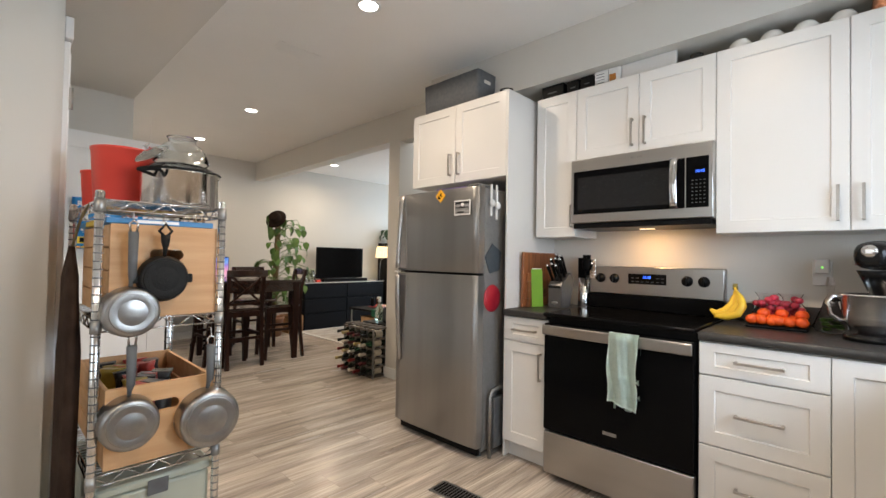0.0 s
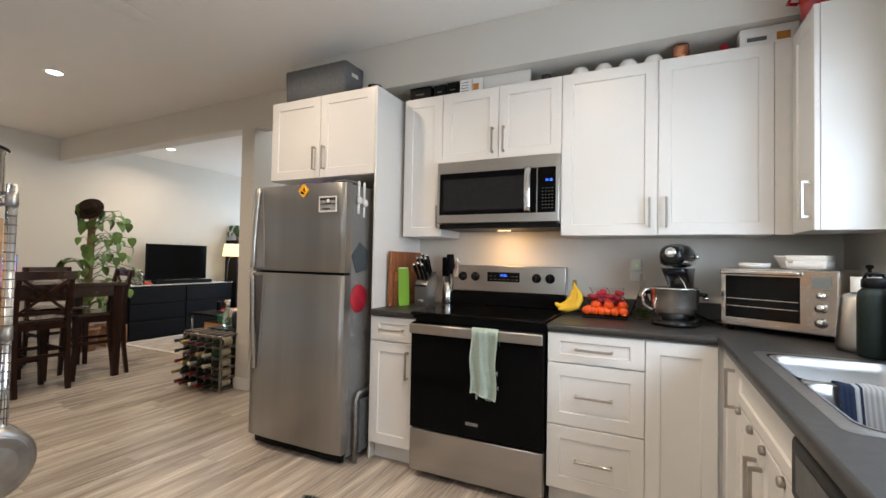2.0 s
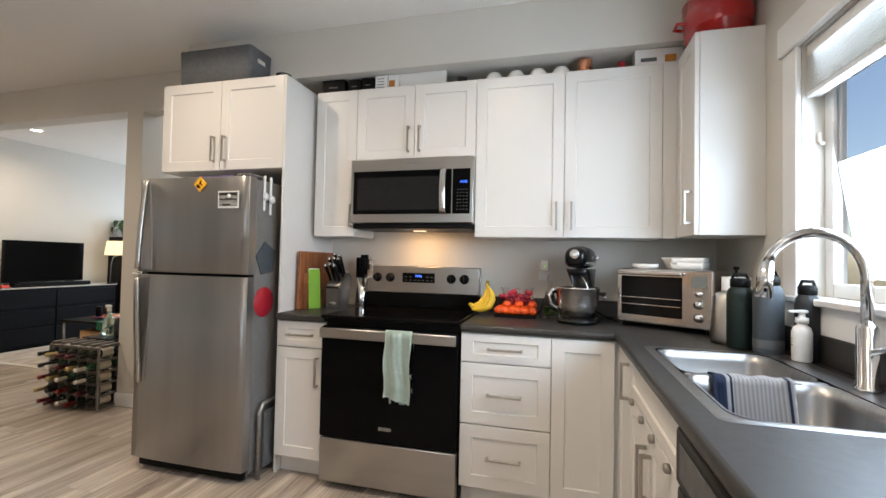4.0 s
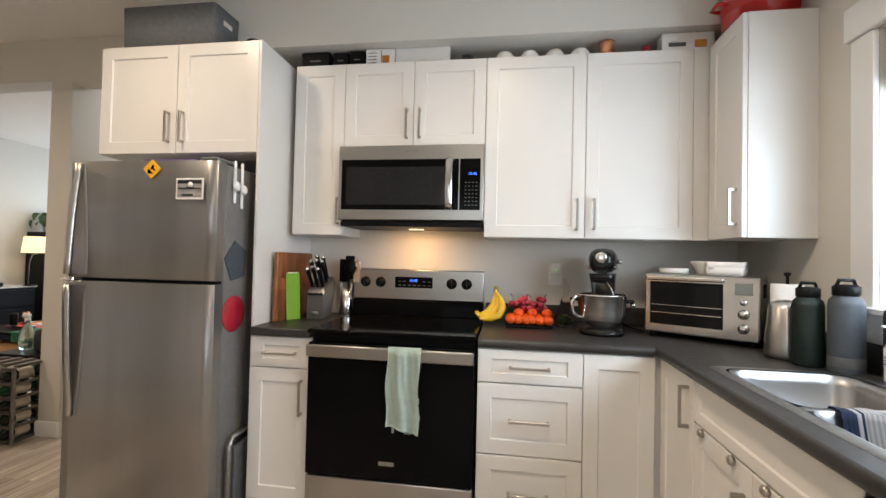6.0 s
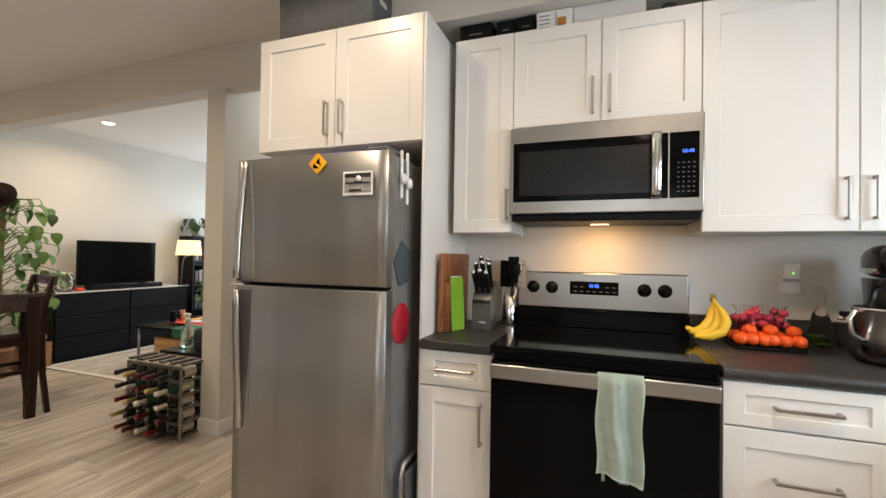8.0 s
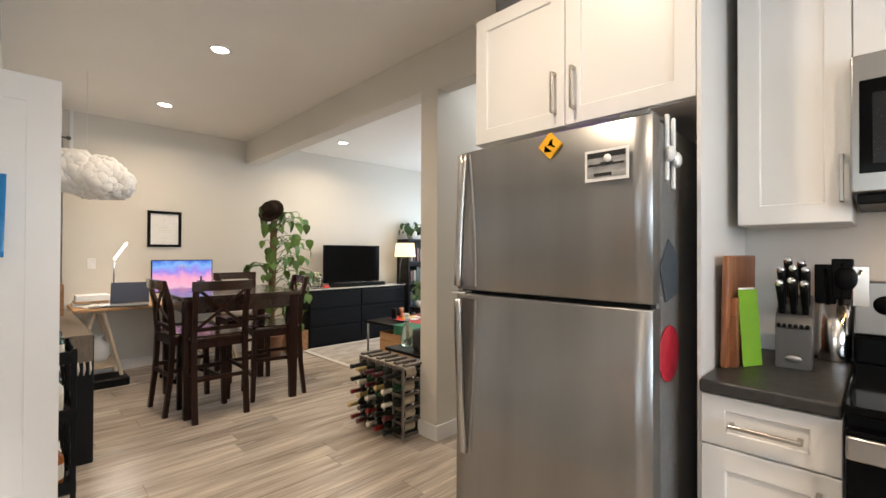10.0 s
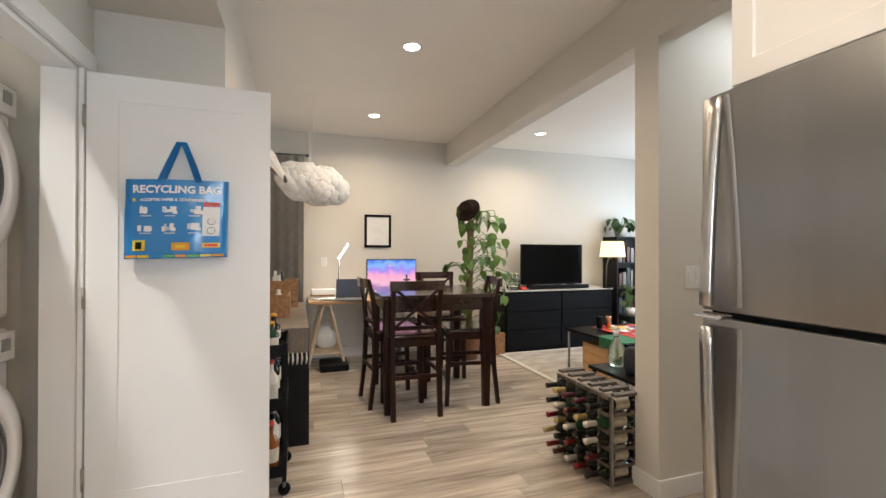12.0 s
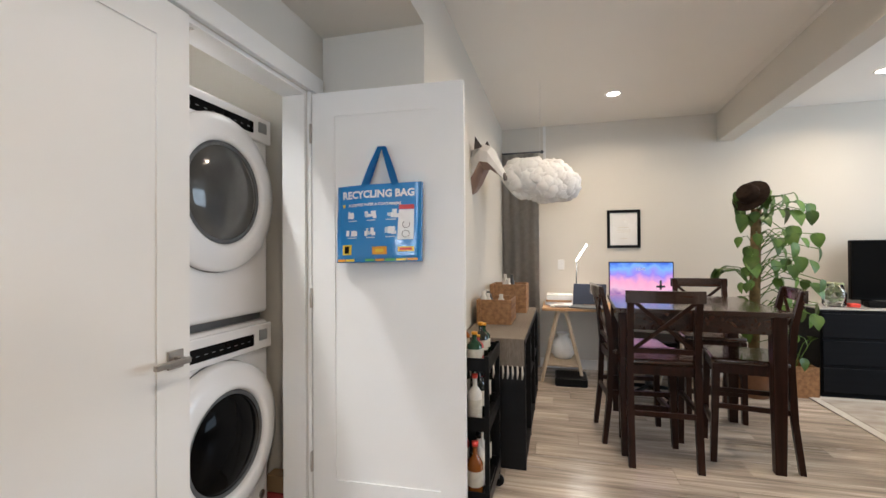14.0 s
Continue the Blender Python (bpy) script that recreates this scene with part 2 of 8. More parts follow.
def sbox(name, mat, x0, x1, y0, y1, z0, z1, label="", bev=0.0):
    bm = BM()
    box(bm, x0, x1, y0, y1, z0, z1, bev)
    return structure(name, bm, mat, label)


# ---- the shell ----
FW, BW, RW, LW = -6.85, 3.06, 0.98, 0.944
sbox("floor", shade("subfloor", (0.2, 0.18, 0.16)), -7.2, 1.3, -2.8, 7.0, -0.15, -0.007, "floor of wood-look planks")
bm = BM()
box(bm, -7.0, 1.1, -2.8, BW, CEIL, CEIL + 0.1)
structure("ceiling_kitchen", bm, CEILING, "smooth painted ceiling, off-white")
sbox("ceiling_living", CEILING, -7.0, 1.1, BW + 0.003, 7.0, CEIL + 0.001, CEIL + 0.1, "smooth painted ceiling, off-white")
sbox("wall_far", WALL, FW - 0.12, FW, LW - 0.12, 6.8, 0, CEIL, "warm light grey painted wall")
sbox("wall_left", WALL, FW, -3.806, LW - 0.12, LW, 0, CEIL, "warm light grey painted wall")
sbox("wall_closet_return", WALL, -3.926, -3.806, -0.62, LW - 0.12, 0, CEIL, "painted wall beside the laundry closet")
bm = BM()
box(bm, -3.806, -3.655, 0.28, 0.40, 0, CEIL)
box(bm, -2.205, -2.092, 0.28, 0.40, 0, CEIL)
box(bm, -2.092, -2.0, 0.28, 0.37, 0, CEIL)
box(bm, -3.655, -2.205, 0.28, 0.40, 2.065, CEIL)
structure("wall_closet_front", bm, WALL, "painted wall with the laundry closet opening")
sbox("wall_closet_end", WALL, -2.12, -2.0, -0.62, 0.28, 0, CEIL, "painted wall end beside the closet")
sbox("wall_closet_back", WALL, -3.806, -2.12, -0.74, -0.62, 0, CEIL, "closet back wall")
sbox("soffit_closet", WALL, -3.806, -0.9, 0.403, LW, 2.39, CEIL - 0.001, "dropped soffit in front of the closet")
sbox("wall_kitchen", WALL, -2.42, RW, BW, BW + 0.12, 0, CEIL, "light grey painted kitchen wall")
sbox("wall_pier", WALL, -3.355, -3.19, BW, 6.8, 0, CEIL, "painted pier between kitchen and living room")
sbox("hall_header", WALL, -3.19, -2.42, BW, BW + 0.12, 2.40, CEIL, "header over the hallway opening")
sbox("wall_hall_right", WALL, -2.42, -2.30, BW + 0.12, 4.6, 0, CEIL, "hallway wall")
sbox("wall_hall_end", WALL, -3.19, -2.30, 4.6, 4.72, 0, CEIL, "hallway end wall")
bm = BM()
for v in box(bm, FW, -3.355, BW, BW + 0.15, 2.416, CEIL):
    if v.co.x < -6:
        v.co.y += 0.09
structure("beam", bm, WALL, "painted dropped beam")
sbox("bulkhead_kitchen", WALL, -2.419, RW, 2.735, BW, 2.40, CEIL - 0.001, "painted bulkhead above the wall cabinets")
bm = BM()
box(bm, FW, -6.5, 6.8, 6.92, 0, CEIL)
box(bm, -4.1, -3.19, 6.8, 6.92, 0, CEIL)
box(bm, -6.5, -4.1, 6.8, 6.92, 0, 0.8)
box(bm, -6.5, -4.1, 6.8, 6.92, 2.35, CEIL)
structure("wall_living_end", bm, WALL, "living room wall with a window opening")
bm = BM()
WY0, WY1, WZ0, WZ1 = 0.85, 2.16, 1.13, 2.06
box(bm, RW, RW + 0.14, WY1, BW + 0.12, 0, CEIL)
box(bm, RW, RW + 0.14, -2.6, WY0, 0, CEIL)
box(bm, RW, RW + 0.14, WY0, WY1, 0, WZ0)
box(bm, RW, RW + 0.14, WY0, WY1, WZ1, CEIL)
structure("wall_window", bm, WALL, "painted wall with the kitchen window")
# unseen rear wall; its opening is added to go with the rear fill
bm = BM()
box(bm, -2.0, -1.4, -2.72, -2.6, 0, CEIL)
box(bm, 0.4, RW + 0.14, -2.72, -2.6, 0, CEIL)
box(bm, -1.4, 0.4, -2.72, -2.6, 0, 0.9)
box(bm, -1.4, 0.4, -2.72, -2.6, 2.3, CEIL)
structure("wall_rear", bm, WALL, "plain unseen rear wall with an added opening")
sbox("wall_rear_left", WALL, -2.12, -2.0, -2.72, -0.74, 0, CEIL, "painted wall")


def skirting(x0, x1, y0, y1):
    bm = BM()
    box(bm, x0, x1, y0, y1, 0, 0.105, 0.003)
    structure("baseboard", bm, TRIM, "white painted baseboard")


skirting(FW + 0.001, FW + 0.014, LW + 0.014, 6.79)
skirting(FW + 0.014, -3.82, LW + 0.001, LW + 0.014)
skirting(-3.369, -3.188, BW - 0.013, BW - 0.001)
skirting(-3.369, -3.356, BW, 6.7)
skirting(-3.189, -3.176, BW - 0.013, 4.59)
skirting(-1.999, -1.986, -0.6, 0.36)


def casing(name, bm, label):
    structure(name, bm, TRIM, label)


bm = BM()
box(bm, -3.735, -3.655, 0.401, 0.422, 0, 2.065, 0.003)
box(bm, -2.205, -2.125, 0.401, 0.422, 0, 2.065, 0.003)
box(bm, -3.765, -2.095, 0.401, 0.428, 2.067, 2.155, 0.003)
box(bm, -3.654, -3.636, 0.28, 0.40, 0, 2.046)
box(bm, -2.224, -2.206, 0.28, 0.40, 0, 2.046)
box(bm, -3.654, -2.206, 0.28, 0.40, 2.047, 2.064)
casing("trim_closet", bm, "white painted door casing")
# window: casing, jamb lining, sill, sashes, panes
bm = BM()
box(bm, RW - 0.02, RW - 0.001, WY1, WY1 + 0.10, WZ0 - 0.02, WZ1 + 0.001, 0.003)
box(bm, RW - 0.02, RW - 0.001, WY0 - 0.10, WY0, WZ0 - 0.02, WZ1 + 0.001, 0.003)
box(bm, RW - 0.03, RW - 0.001, WY0 - 0.12, WY1 + 0.12, WZ1 + 0.004, WZ1 + 0.125, 0.004)
box(bm, RW - 0.02, RW - 0.001, WY0 - 0.10, WY1 + 0.10, WZ0 - 0.12, WZ0 - 0.025, 0.003)
casing("trim_window", bm, "white painted window casing")
win = tagged(new("window_1"), "white vinyl kitchen window with raised blind", "window", "", "structure")
win.location = (RW, 0, 0)
pbox("window_sill", win, TRIM, -0.045, 0.14, WY0 - 0.1, WY1 + 0.1, WZ0 - 0.024, WZ0 - 0.001, 0.004)
for k, (a, b) in enumerate(((WY0 + 0.002, (WY0 + WY1) / 2 + 0.02), ((WY0 + WY1) / 2 - 0.02, WY1 - 0.002))):
    bm = BM()
    xo = 0.10 - 0.03 * k
    for q in ((a, a + 0.05, WZ0, WZ1), (b - 0.05, b, WZ0, WZ1), (a + 0.05, b - 0.05, WZ0, WZ0 + 0.05), (a + 0.05, b - 0.05, WZ1 - 0.05, WZ1)):
        box(bm, xo, xo + 0.03, *q, 0.003)
    fr = part("window_frame", bm, TRIM, win)
    pn = pbox("pane", fr, PANE, xo + 0.012, xo + 0.018, a + 0.05, b - 0.05, WZ0 + 0.05, WZ1 - 0.05, 0)
    pn.visible_shadow = False


# ---- kitchen cabinets ----
def shaker(name, parent, w, h, x, z, rail=0.06, depth=0.007, y=0.0, mat=CAB, flat=False):
    """A framed cabinet front: width w, height h, face at local y, recessed middle panel."""
    g = 0.0015
    x0, x1, z0, z1 = x + g, x + w - g, z + g, z + h - g
    bm = BM()
    if flat:
        box(bm, x0, x1, y, y + 0.019, z0, z1, 0.002)
    else:
        o = [(x0, z0), (x1, z0), (x1, z1), (x0, z1)]
        rz = min(rail, h * 0.27)
        i1 = [(x0 + rail, z0 + rz), (x1 - rail, z0 + rz), (x1 - rail, z1 - rz), (x0 + rail, z1 - rz)]
        s = 0.004
        i2 = [(x0 + rail + s, z0 + rz + s), (x1 - rail - s, z0 + rz + s), (x1 - rail - s, z1 - rz - s), (x0 + rail + s, z1 - rz - s)]
        e = 0.002
        o2 = [(x0 + e, z0 + e), (x1 - e, z0 + e), (x1 - e, z1 - e), (x0 + e, z1 - e)]
        loops = [[bm.verts.new((a, yy, b)) for a, b in lp] for lp, yy in ((o, y + 0.019), (o, y + e), (o2, y), (i1, y), (i2, y + depth))]
        for p, q in zip(loops, loops[1:]):
            for k in range(4):
                bm.faces.new((p[k], p[(k + 1) % 4], q[(k + 1) % 4], q[k]))
        bm.faces.new(loops[-1])
        bm.faces.new(loops[0][::-1])
    return part(name, bm, mat, parent)


def pull(parent, x, z, length, vertical, y=0.0, mat=NICKEL):
    """Square bar pull on two posts, centred at x, z."""
    bm = BM()
    a, t = length / 2, 0.0055
    if vertical:
        box(bm, x - t, x + t, y - 0.034, y - 0.024, z - a, z + a, 0.0015)
        for s in (-a + t, a - t):
            box(bm, x - t, x + t, y - 0.025, y - 0.0005, z + s - t, z + s + t)
    else:
        box(bm, x - a, x + a, y - 0.034, y - 0.024, z - t, z + t, 0.0015)
        for s in (-a + t, a - t):
            box(bm, x + s - t, x + s + t, y - 0.025, y - 0.0005, z - t, z + t)
    return part("handle", bm, mat, parent, "satin nickel bar handle")


def unit(name, x, y, w, depth, z0, z1, label, rz=0.0, toe=0.0):
    t = thing(name, x, y, 0.0 if toe else z0, label, "cabinet", "white kitchen cabinets", rz)
    off = 0.0 if toe else -z0
    bm = BM()
    box(bm, 0.0005, w - 0.0005, 0.021, depth, z0 + off, z1 + off, 0.001)
    part("body", bm, CAB, t)
    if toe:
        pbox("toe_kick", t, CAB, 0.0, w, 0.075, 0.093, 0.001, z0 + off, 0)
    return t


FY = 2.425
# narrow base between refrigerator and range
u = unit("base_cabinet", -1.437, FY + 0.022, 0.31, 0.608, 0.11, 0.874, "narrow white shaker base cabinet beside the range", toe=1)
d = shaker("drawer_front", u, 0.31, 0.145, 0, 0.729)
pull(d, 0.155, 0.80, 0.16, False)
d = shaker("door", u, 0.31, 0.614, 0, 0.113)
pull(d, 0.265, 0.60, 0.16, True)
# three-drawer base
u = unit("drawer_cabinet", -0.357, FY, 0.443, 0.63, 0.11, 0.874, "white shaker base cabinet with three drawers", toe=1)
for z0, z1 in ((0.113, 0.422), (0.425, 0.727), (0.73, 0.873)):
    d = shaker("drawer_front", u, 0.443, z1 - z0, 0, z0)
    pull(d, 0.2215, (z0 + z1) / 2 + (0.0 if z1 > 0.8 else 0.0), 0.17, False)
# blind corner base
u = unit("corner_cabinet", 0.086, FY, 0.87, 0.63, 0.11, 0.874, "white blind corner base cabinet with plain door", toe=1)
shaker("door", u, 0.286, 0.76, 0, 0.113)
# sink run, facing the room
SX = 0.388
u = unit("base_cabinet", SX, 2.42, 0.319, 0.59, 0.11, 0.71, "narrow white shaker base cabinet beside the sink", -90, 1)
d = shaker("door", u, 0.319, 0.76, 0, 0.113)
pull(d, 0.277, 0.768, 0.145, True)
u = unit("sink_cabinet", SX, 2.10, 0.702, 0.59, 0.11, 0.71, "white shaker sink cabinet with false front and child locks", -90, 1)
d = shaker("false_front", u, 0.702, 0.137, 0, 0.736, rail=0.04)
for k in range(2):
    d = shaker("door", u, 0.351, 0.62, 0.351 * k, 0.113)
    pull(d, 0.316 if k == 0 else 0.386, 0.575, 0.17, True)
    for lx in (0.07, 0.26):
        plathe("child_lock", d, NICKEL, [(0.001, 0.0), (0.013, 0.001), (0.013, 0.012), (0.009, 0.016), (0.001, 0.017)], (0.351 * k + lx, -0.0005, 0.722), 14, "-y", "small round catch")
dw = thing("dishwasher", SX, 1.397, 0, "black built-in dishwasher under the counter", "dishwasher", rz=-90)
pbox("body", dw, BLACK, 0.002, 0.598, 0.03, 0.585, 0.02, 0.868, 0.004)
pbox("door", dw, BLACK, 0.003, 0.597, -0.008, 0.029, 0.11, 0.73, 0.008, seg=2)
cpn = pbox("control_panel", dw, BLACK, 0.003, 0.597, -0.012, 0.029, 0.735, 0.868, 0.012, seg=2)
pbox("display", cpn, GREYP, 0.05, 0.4, -0.0145, -0.0123, 0.765, 0.84, 0.001)
u = unit("base_cabinet", SX, 0.797, 0.95, 0.59, 0.11, 0.874, "white shaker base cabinet", -90, 1)
for k in range(2):
    d = shaker("door", u, 0.475, 0.76, 0.475 * k, 0.113)
    pull(d, 0.44 if k == 0 else 0.51, 0.70, 0.16, True)

# worktop: an L of dark laminate with a cut-out for the sink, and a low splash
CT0, CT1 = 0.878, 0.916
CX, CY = 0.364, 2.41
SK = (0.45, 0.905, 1.30, 2.10)
wt = thing("worktop", 0.66, 1.45, CT0, "dark charcoal laminate worktop with rolled edge", "worktop")
OX, OY = -0.66, -1.45


def slab(x0, x1, y0, y1):
    pbox("slab", wt, COUNTER, x0 + OX, x1 + OX, y0 + OY, y1 + OY, 0, CT1 - CT0, 0)


slab(CX + 0.014, SK[0], -0.16, CY + 0.014)
slab(SK[1], RW - 0.001, -0.16, CY + 0.014)
slab(SK[0], SK[1], SK[3], CY + 0.014)
slab(SK[0], SK[1], -0.16, SK[2])
slab(-0.356, RW - 0.001, CY + 0.014, BW - 0.001)


def nosing(ends):
    """A rolled front edge swept between two ends; each end gives the place for a bulge b."""
    bm = BM()
    rr = []
    for fn in ends:
        rr.append([bm.verts.new((*fn(0.014 * math.sin(a)), 0.019 + 0.019 * math.cos(a))) for a in [math.pi * i / 8 for i in range(9)]])
    for i in range(8):
        f = bm.faces.new((rr[0][i], rr[0][i + 1], rr[1][i + 1], rr[1][i]))
        f.smooth = True
    part("front_edge", bm, COUNTER, wt)


nosing((lambda b: (CX + 0.014 - b + OX, -0.16 + OY), lambda b: (CX + 0.014 - b + OX, CY + 0.014 - b + OY)))
nosing((lambda b: (-0.356 + OX, CY + 0.014 - b + OY), lambda b: (CX + 0.014 - b + OX, CY + 0.014 - b + OY)))
pbox("backsplash_lip", wt, COUNTER, RW - 0.022 + OX, RW - 0.002 + OX, -0.16 + OY, BW - 0.001 + OY, 0.039, 0.133, 0.004)
pbox("backsplash_lip", wt, COUNTER, -0.356 + OX, RW - 0.023 + OX, BW - 0.02 + OY, BW - 0.001 + OY, 0.039, 0.133, 0.004)
wt = thing("worktop", -1.436, CY + 0.018, CT0, "short dark laminate worktop beside the range", "worktop")
pbox("slab", wt, COUNTER, 0, 0.308, 0, BW - CY - 0.019, 0, CT1 - CT0, 0.008, seg=3)

# wall cabinets
UY, UZ0, UZ1 = 2.75, 1.371, 2.297
u = unit("wall_cabinet", -1.404, UY, 0.285, 0.305, UZ0, UZ1, "narrow white shaker wall cabinet")
d = shaker("door", u, 0.285, UZ1 - UZ0, 0, 0)
pull(d, 0.262, 0.13, 0.14, True)
u = unit("wall_cabinet", -1.119, UY, 0.759, 0.305, 1.842, UZ1, "short white shaker wall cabinet above the microwave")
for k in range(2):
    d = shaker("door", u, 0.3795, UZ1 - 1.842, 0.3795 * k, 0)
    pull(d, 0.3445 if k == 0 else 0.4145, 0.12, 0.155, True)
u = unit("wall_cabinet", -0.36, UY, 0.994, 0.305, UZ0, UZ1, "tall white shaker double wall cabinet")
for k in range(2):
    d = shaker("door", u, 0.497, UZ1 - UZ0, 0.497 * k, 0)
    pull(d, 0.457 if k == 0 else 0.537, 0.12, 0.155, True)
pbox("filler", u, CAB, 0.9945, 1.084, 0.004, 0.022, 0, UZ1 - UZ0, 0.001)
u = unit("wall_cabinet", 0.70, 2.745, 0.30, RW - 0.70 - 0.001, UZ0, UZ1, "white shaker wall cabinet beside the window", -90)
d = shaker("door", u, 0.298, UZ1 - UZ0, 0, 0)
pull(d, 0.256, 0.13, 0.155, True)
# over the refrigerator
u = unit("fridge_cabinet", -2.332, 2.47, 0.88, 0.588, 1.753, 2.306, "white shaker cabinet over the refrigerator")
for k in range(2):
    d = shaker("door", u, 0.44, 0.553, 0.44 * k, 0)
    pull(d, 0.40 if k == 0 else 0.48, 0.13, 0.155, True)
u = thing("end_panel", -1.451, 2.47, 0, "tall white panel beside the refrigerator", "panel")
pbox("panel", u, CAB, 0, 0.0125, 0.0, 0.589, 0.001, 2.306, 0.001)

# ---- refrigerator ----
SATINH = shade("satin_handle_metal", (0.56, 0.55, 0.53), (0.53, 0.52, 0.50), 0.3, 1.0, scale=2, rvar=0.02)
FR = thing("refrigerator", -2.262, 2.268, 0, "stainless top-freezer refrigerator with magnets", "refrigerator")
FR.scale = (1.03, 1.0, 1.0)
pbox("body", FR, FSIDE, 0.008, 0.722, 0.072, 0.755, 0.035, 1.668, 0.006, seg=2)


def fridge_door(z0, z1):
    bm = BM()
    n = 14
    fr_, bk = [], []
    for i in range(n + 1):
        x = 0.73 * i / n
        y = 0.012 * (2 * x / 0.73 - 1) ** 4
        fr_.append((x, y))
    lo = [[bm.verts.new((x, y, z)) for x, y in fr_] for z in (z0, z0 + 0.004, z1 - 0.004, z1)]
    for v in lo[0] + lo[3]:
        v.co.y += 0.004
    for a, b in zip(lo, lo[1:]):
        for i in range(n):
            f = bm.faces.new((a[i], a[i + 1], b[i + 1], b[i]))
            f.smooth = True
    bb = [bm.verts.new((x, 0.066, z)) for z in (z0, z1) for x in (0, 0.73)]
    bm.faces.new((lo[0][0], *[v for v in lo[0][1:]], bb[1], bb[0]))
    bm.faces.new((*lo[3][::-1], bb[2], bb[3]))
    bm.faces.new((bb[0], bb[1], bb[3], bb[2]))
    bm.faces.new((*[l[0] for l in lo], bb[2], bb[0]))
    bm.faces.new((*[l[-1] for l in lo][::-1], bb[1], bb[3]))
    return bm


fdoors = []
for nm, z0, z1 in (("freezer_door", 1.134, 1.672), ("fridge_door", 0.07, 1.118)):
    fd = part(nm, fridge_door(z0, z1), STEELV, FR)
    fdoors.append(fd)
    hi = nm == "freezer_door"
    za, zb = (1.15, 1.66) if hi else (0.50, 1.10)
    pts = []
    for i in range(15):
        s = i / 14
        k_ = s if hi else 1 - s
        pts.append((0.052, -0.006 - 0.036 * (1 - k_ ** 1.7), za + (zb - za) * s))
    bm = BM()
    prev = None
    for x, y, z in pts:
        cur = [bm.verts.new((x + a, y + b, z)) for a, b in ((-0.014, 0.010), (-0.013, -0.005), (0.011, -0.005), (0.014, 0.010))]
        if prev:
            for k in range(4):
                f = bm.faces.new((prev[k], prev[(k + 1) % 4], cur[(k + 1) % 4], cur[k]))
                f.smooth = True
        else:
            bm.faces.new(cur)
        prev = cur
    bm.faces.new(prev[::-1])
    part("handle", bm, SATINH, fd, "curved satin metal handle")
    bm = BM()
    prev = None
    for i in range(13):
        s = i / 12
        k_ = s if hi else 1 - s
        x1_ = 0.066 + 0.03 * (1 - k_ ** 1.7)
        z = za + (zb - za) * s
        cur = [bm.verts.new((xx, yy, z)) for xx, yy in ((0.030, 0.006), (0.030, 0.001), (x1_, 0.0005), (x1_ + 0.006, -0.0025), (x1_ + 0.012, 0.003))]
        if prev:
            for k in range(4):
                f = bm.faces.new((prev[k], prev[k + 1], cur[k + 1], cur[k]))
                f.smooth = True
        prev = cur
    part("finger_grip", bm, STEELV, fd)
bm = BM()
box(bm, 0.02, 0.09, -0.044, 0.0, 1.120, 1.132, 0.004)
part("hinge", bm, CHROME, FR)
pbox("gasket", FR, BLACK, 0.012, 0.718, 0.03, 0.071, 0.075, 1.665, 0)
pbox("hinge_cover", FR, GREYP, 0.63, 0.72, 0.02, 0.16, 1.6725, 1.69, 0.005)
pbox("kick_grille", FR, BLACK, 0.02, 0.71, 0.045, 0.071, 0.012, 0.065, 0.003)
for fx in (0.05, 0.68):
    pcyl("foot", FR, GREYP, (fx, 0.09, 0.0), (fx, 0.09, 0.04), 0.022, 0.018)
pbox("paper_stack", FR, shade("purple_paper", (0.12, 0.06, 0.3)), 0.35, 0.60, 0.03, 0.2, 1.673, 1.683, 0.001)


# magnets and the photograph
def magnet(name, label, bm, mat, m, cat="magnet"):
    o = part(name, bm, mat, None)
    o.matrix_world = m
    return tagged(o, label, cat)


YSIGN = shade("sign_yellow", (0.85, 0.45, 0.02), (0.8, 0.4, 0.02), 0.35, scale=10)
sg = thing("magnet", -1.828, 2.266, 1.632, "yellow diamond warning-sign magnet on the freezer door", "magnet")
bm = BM()
s = 0.032
box(bm, -s, s, -0.003, 0.0, -s, s, 0.003)
pl = part("plate", bm, YSIGN, sg, m=pose(0, 0, 0, 0, 45, 0))
bm = BM()
for vs_ in (((-0.03, -0.028), (0.012, -0.03), (-0.025, 0.002)), ((-0.012, -0.002), (0.012, 0.0), (0.016, 0.028), (0.004, 0.024)), ((0.01, 0.004), (0.028, -0.008), (0.026, -0.014), (0.006, -0.004))):
    f = bm.faces.new([bm.verts.new((a * 0.72, -0.0042, b * 0.72)) for a, b in vs_])
    bmesh.ops.solidify(bm, geom=[f], thickness=0.0008)
part("pictogram", bm, BLACK, sg)
ph = thing("photograph", -1.705, 2.266, 1.495, "black and white landscape photograph held on the freezer door", "photograph")
pbox("paper", ph, WHITEP, 0, 0.135, -0.002, 0, 0, 0.095, 0)
PHOTO = shade("photo_print", (0.42, 0.42, 0.41), (0.16, 0.16, 0.16), 0.3, scale=30, stretch=(0.6, 1, 2.0))
PHOTOD = shade("photo_dark", (0.03, 0.03, 0.03), (0.015, 0.015, 0.015), 0.3, scale=30)
pr = pbox("print", ph, PHOTO, 0.008, 0.127, -0.0035, -0.0022, 0.010, 0.087, 0)
for x0_, x1_, z0_, z1_ in ((0.009, 0.126, 0.070, 0.086), (0.012, 0.122, 0.045, 0.052), (0.05, 0.09, 0.051, 0.056), (0.03, 0.085, 0.014, 0.024)):
    pbox("dark_band", pr, PHOTOD, x0_, x1_, -0.0042, -0.0036, z0_, z1_, 0)
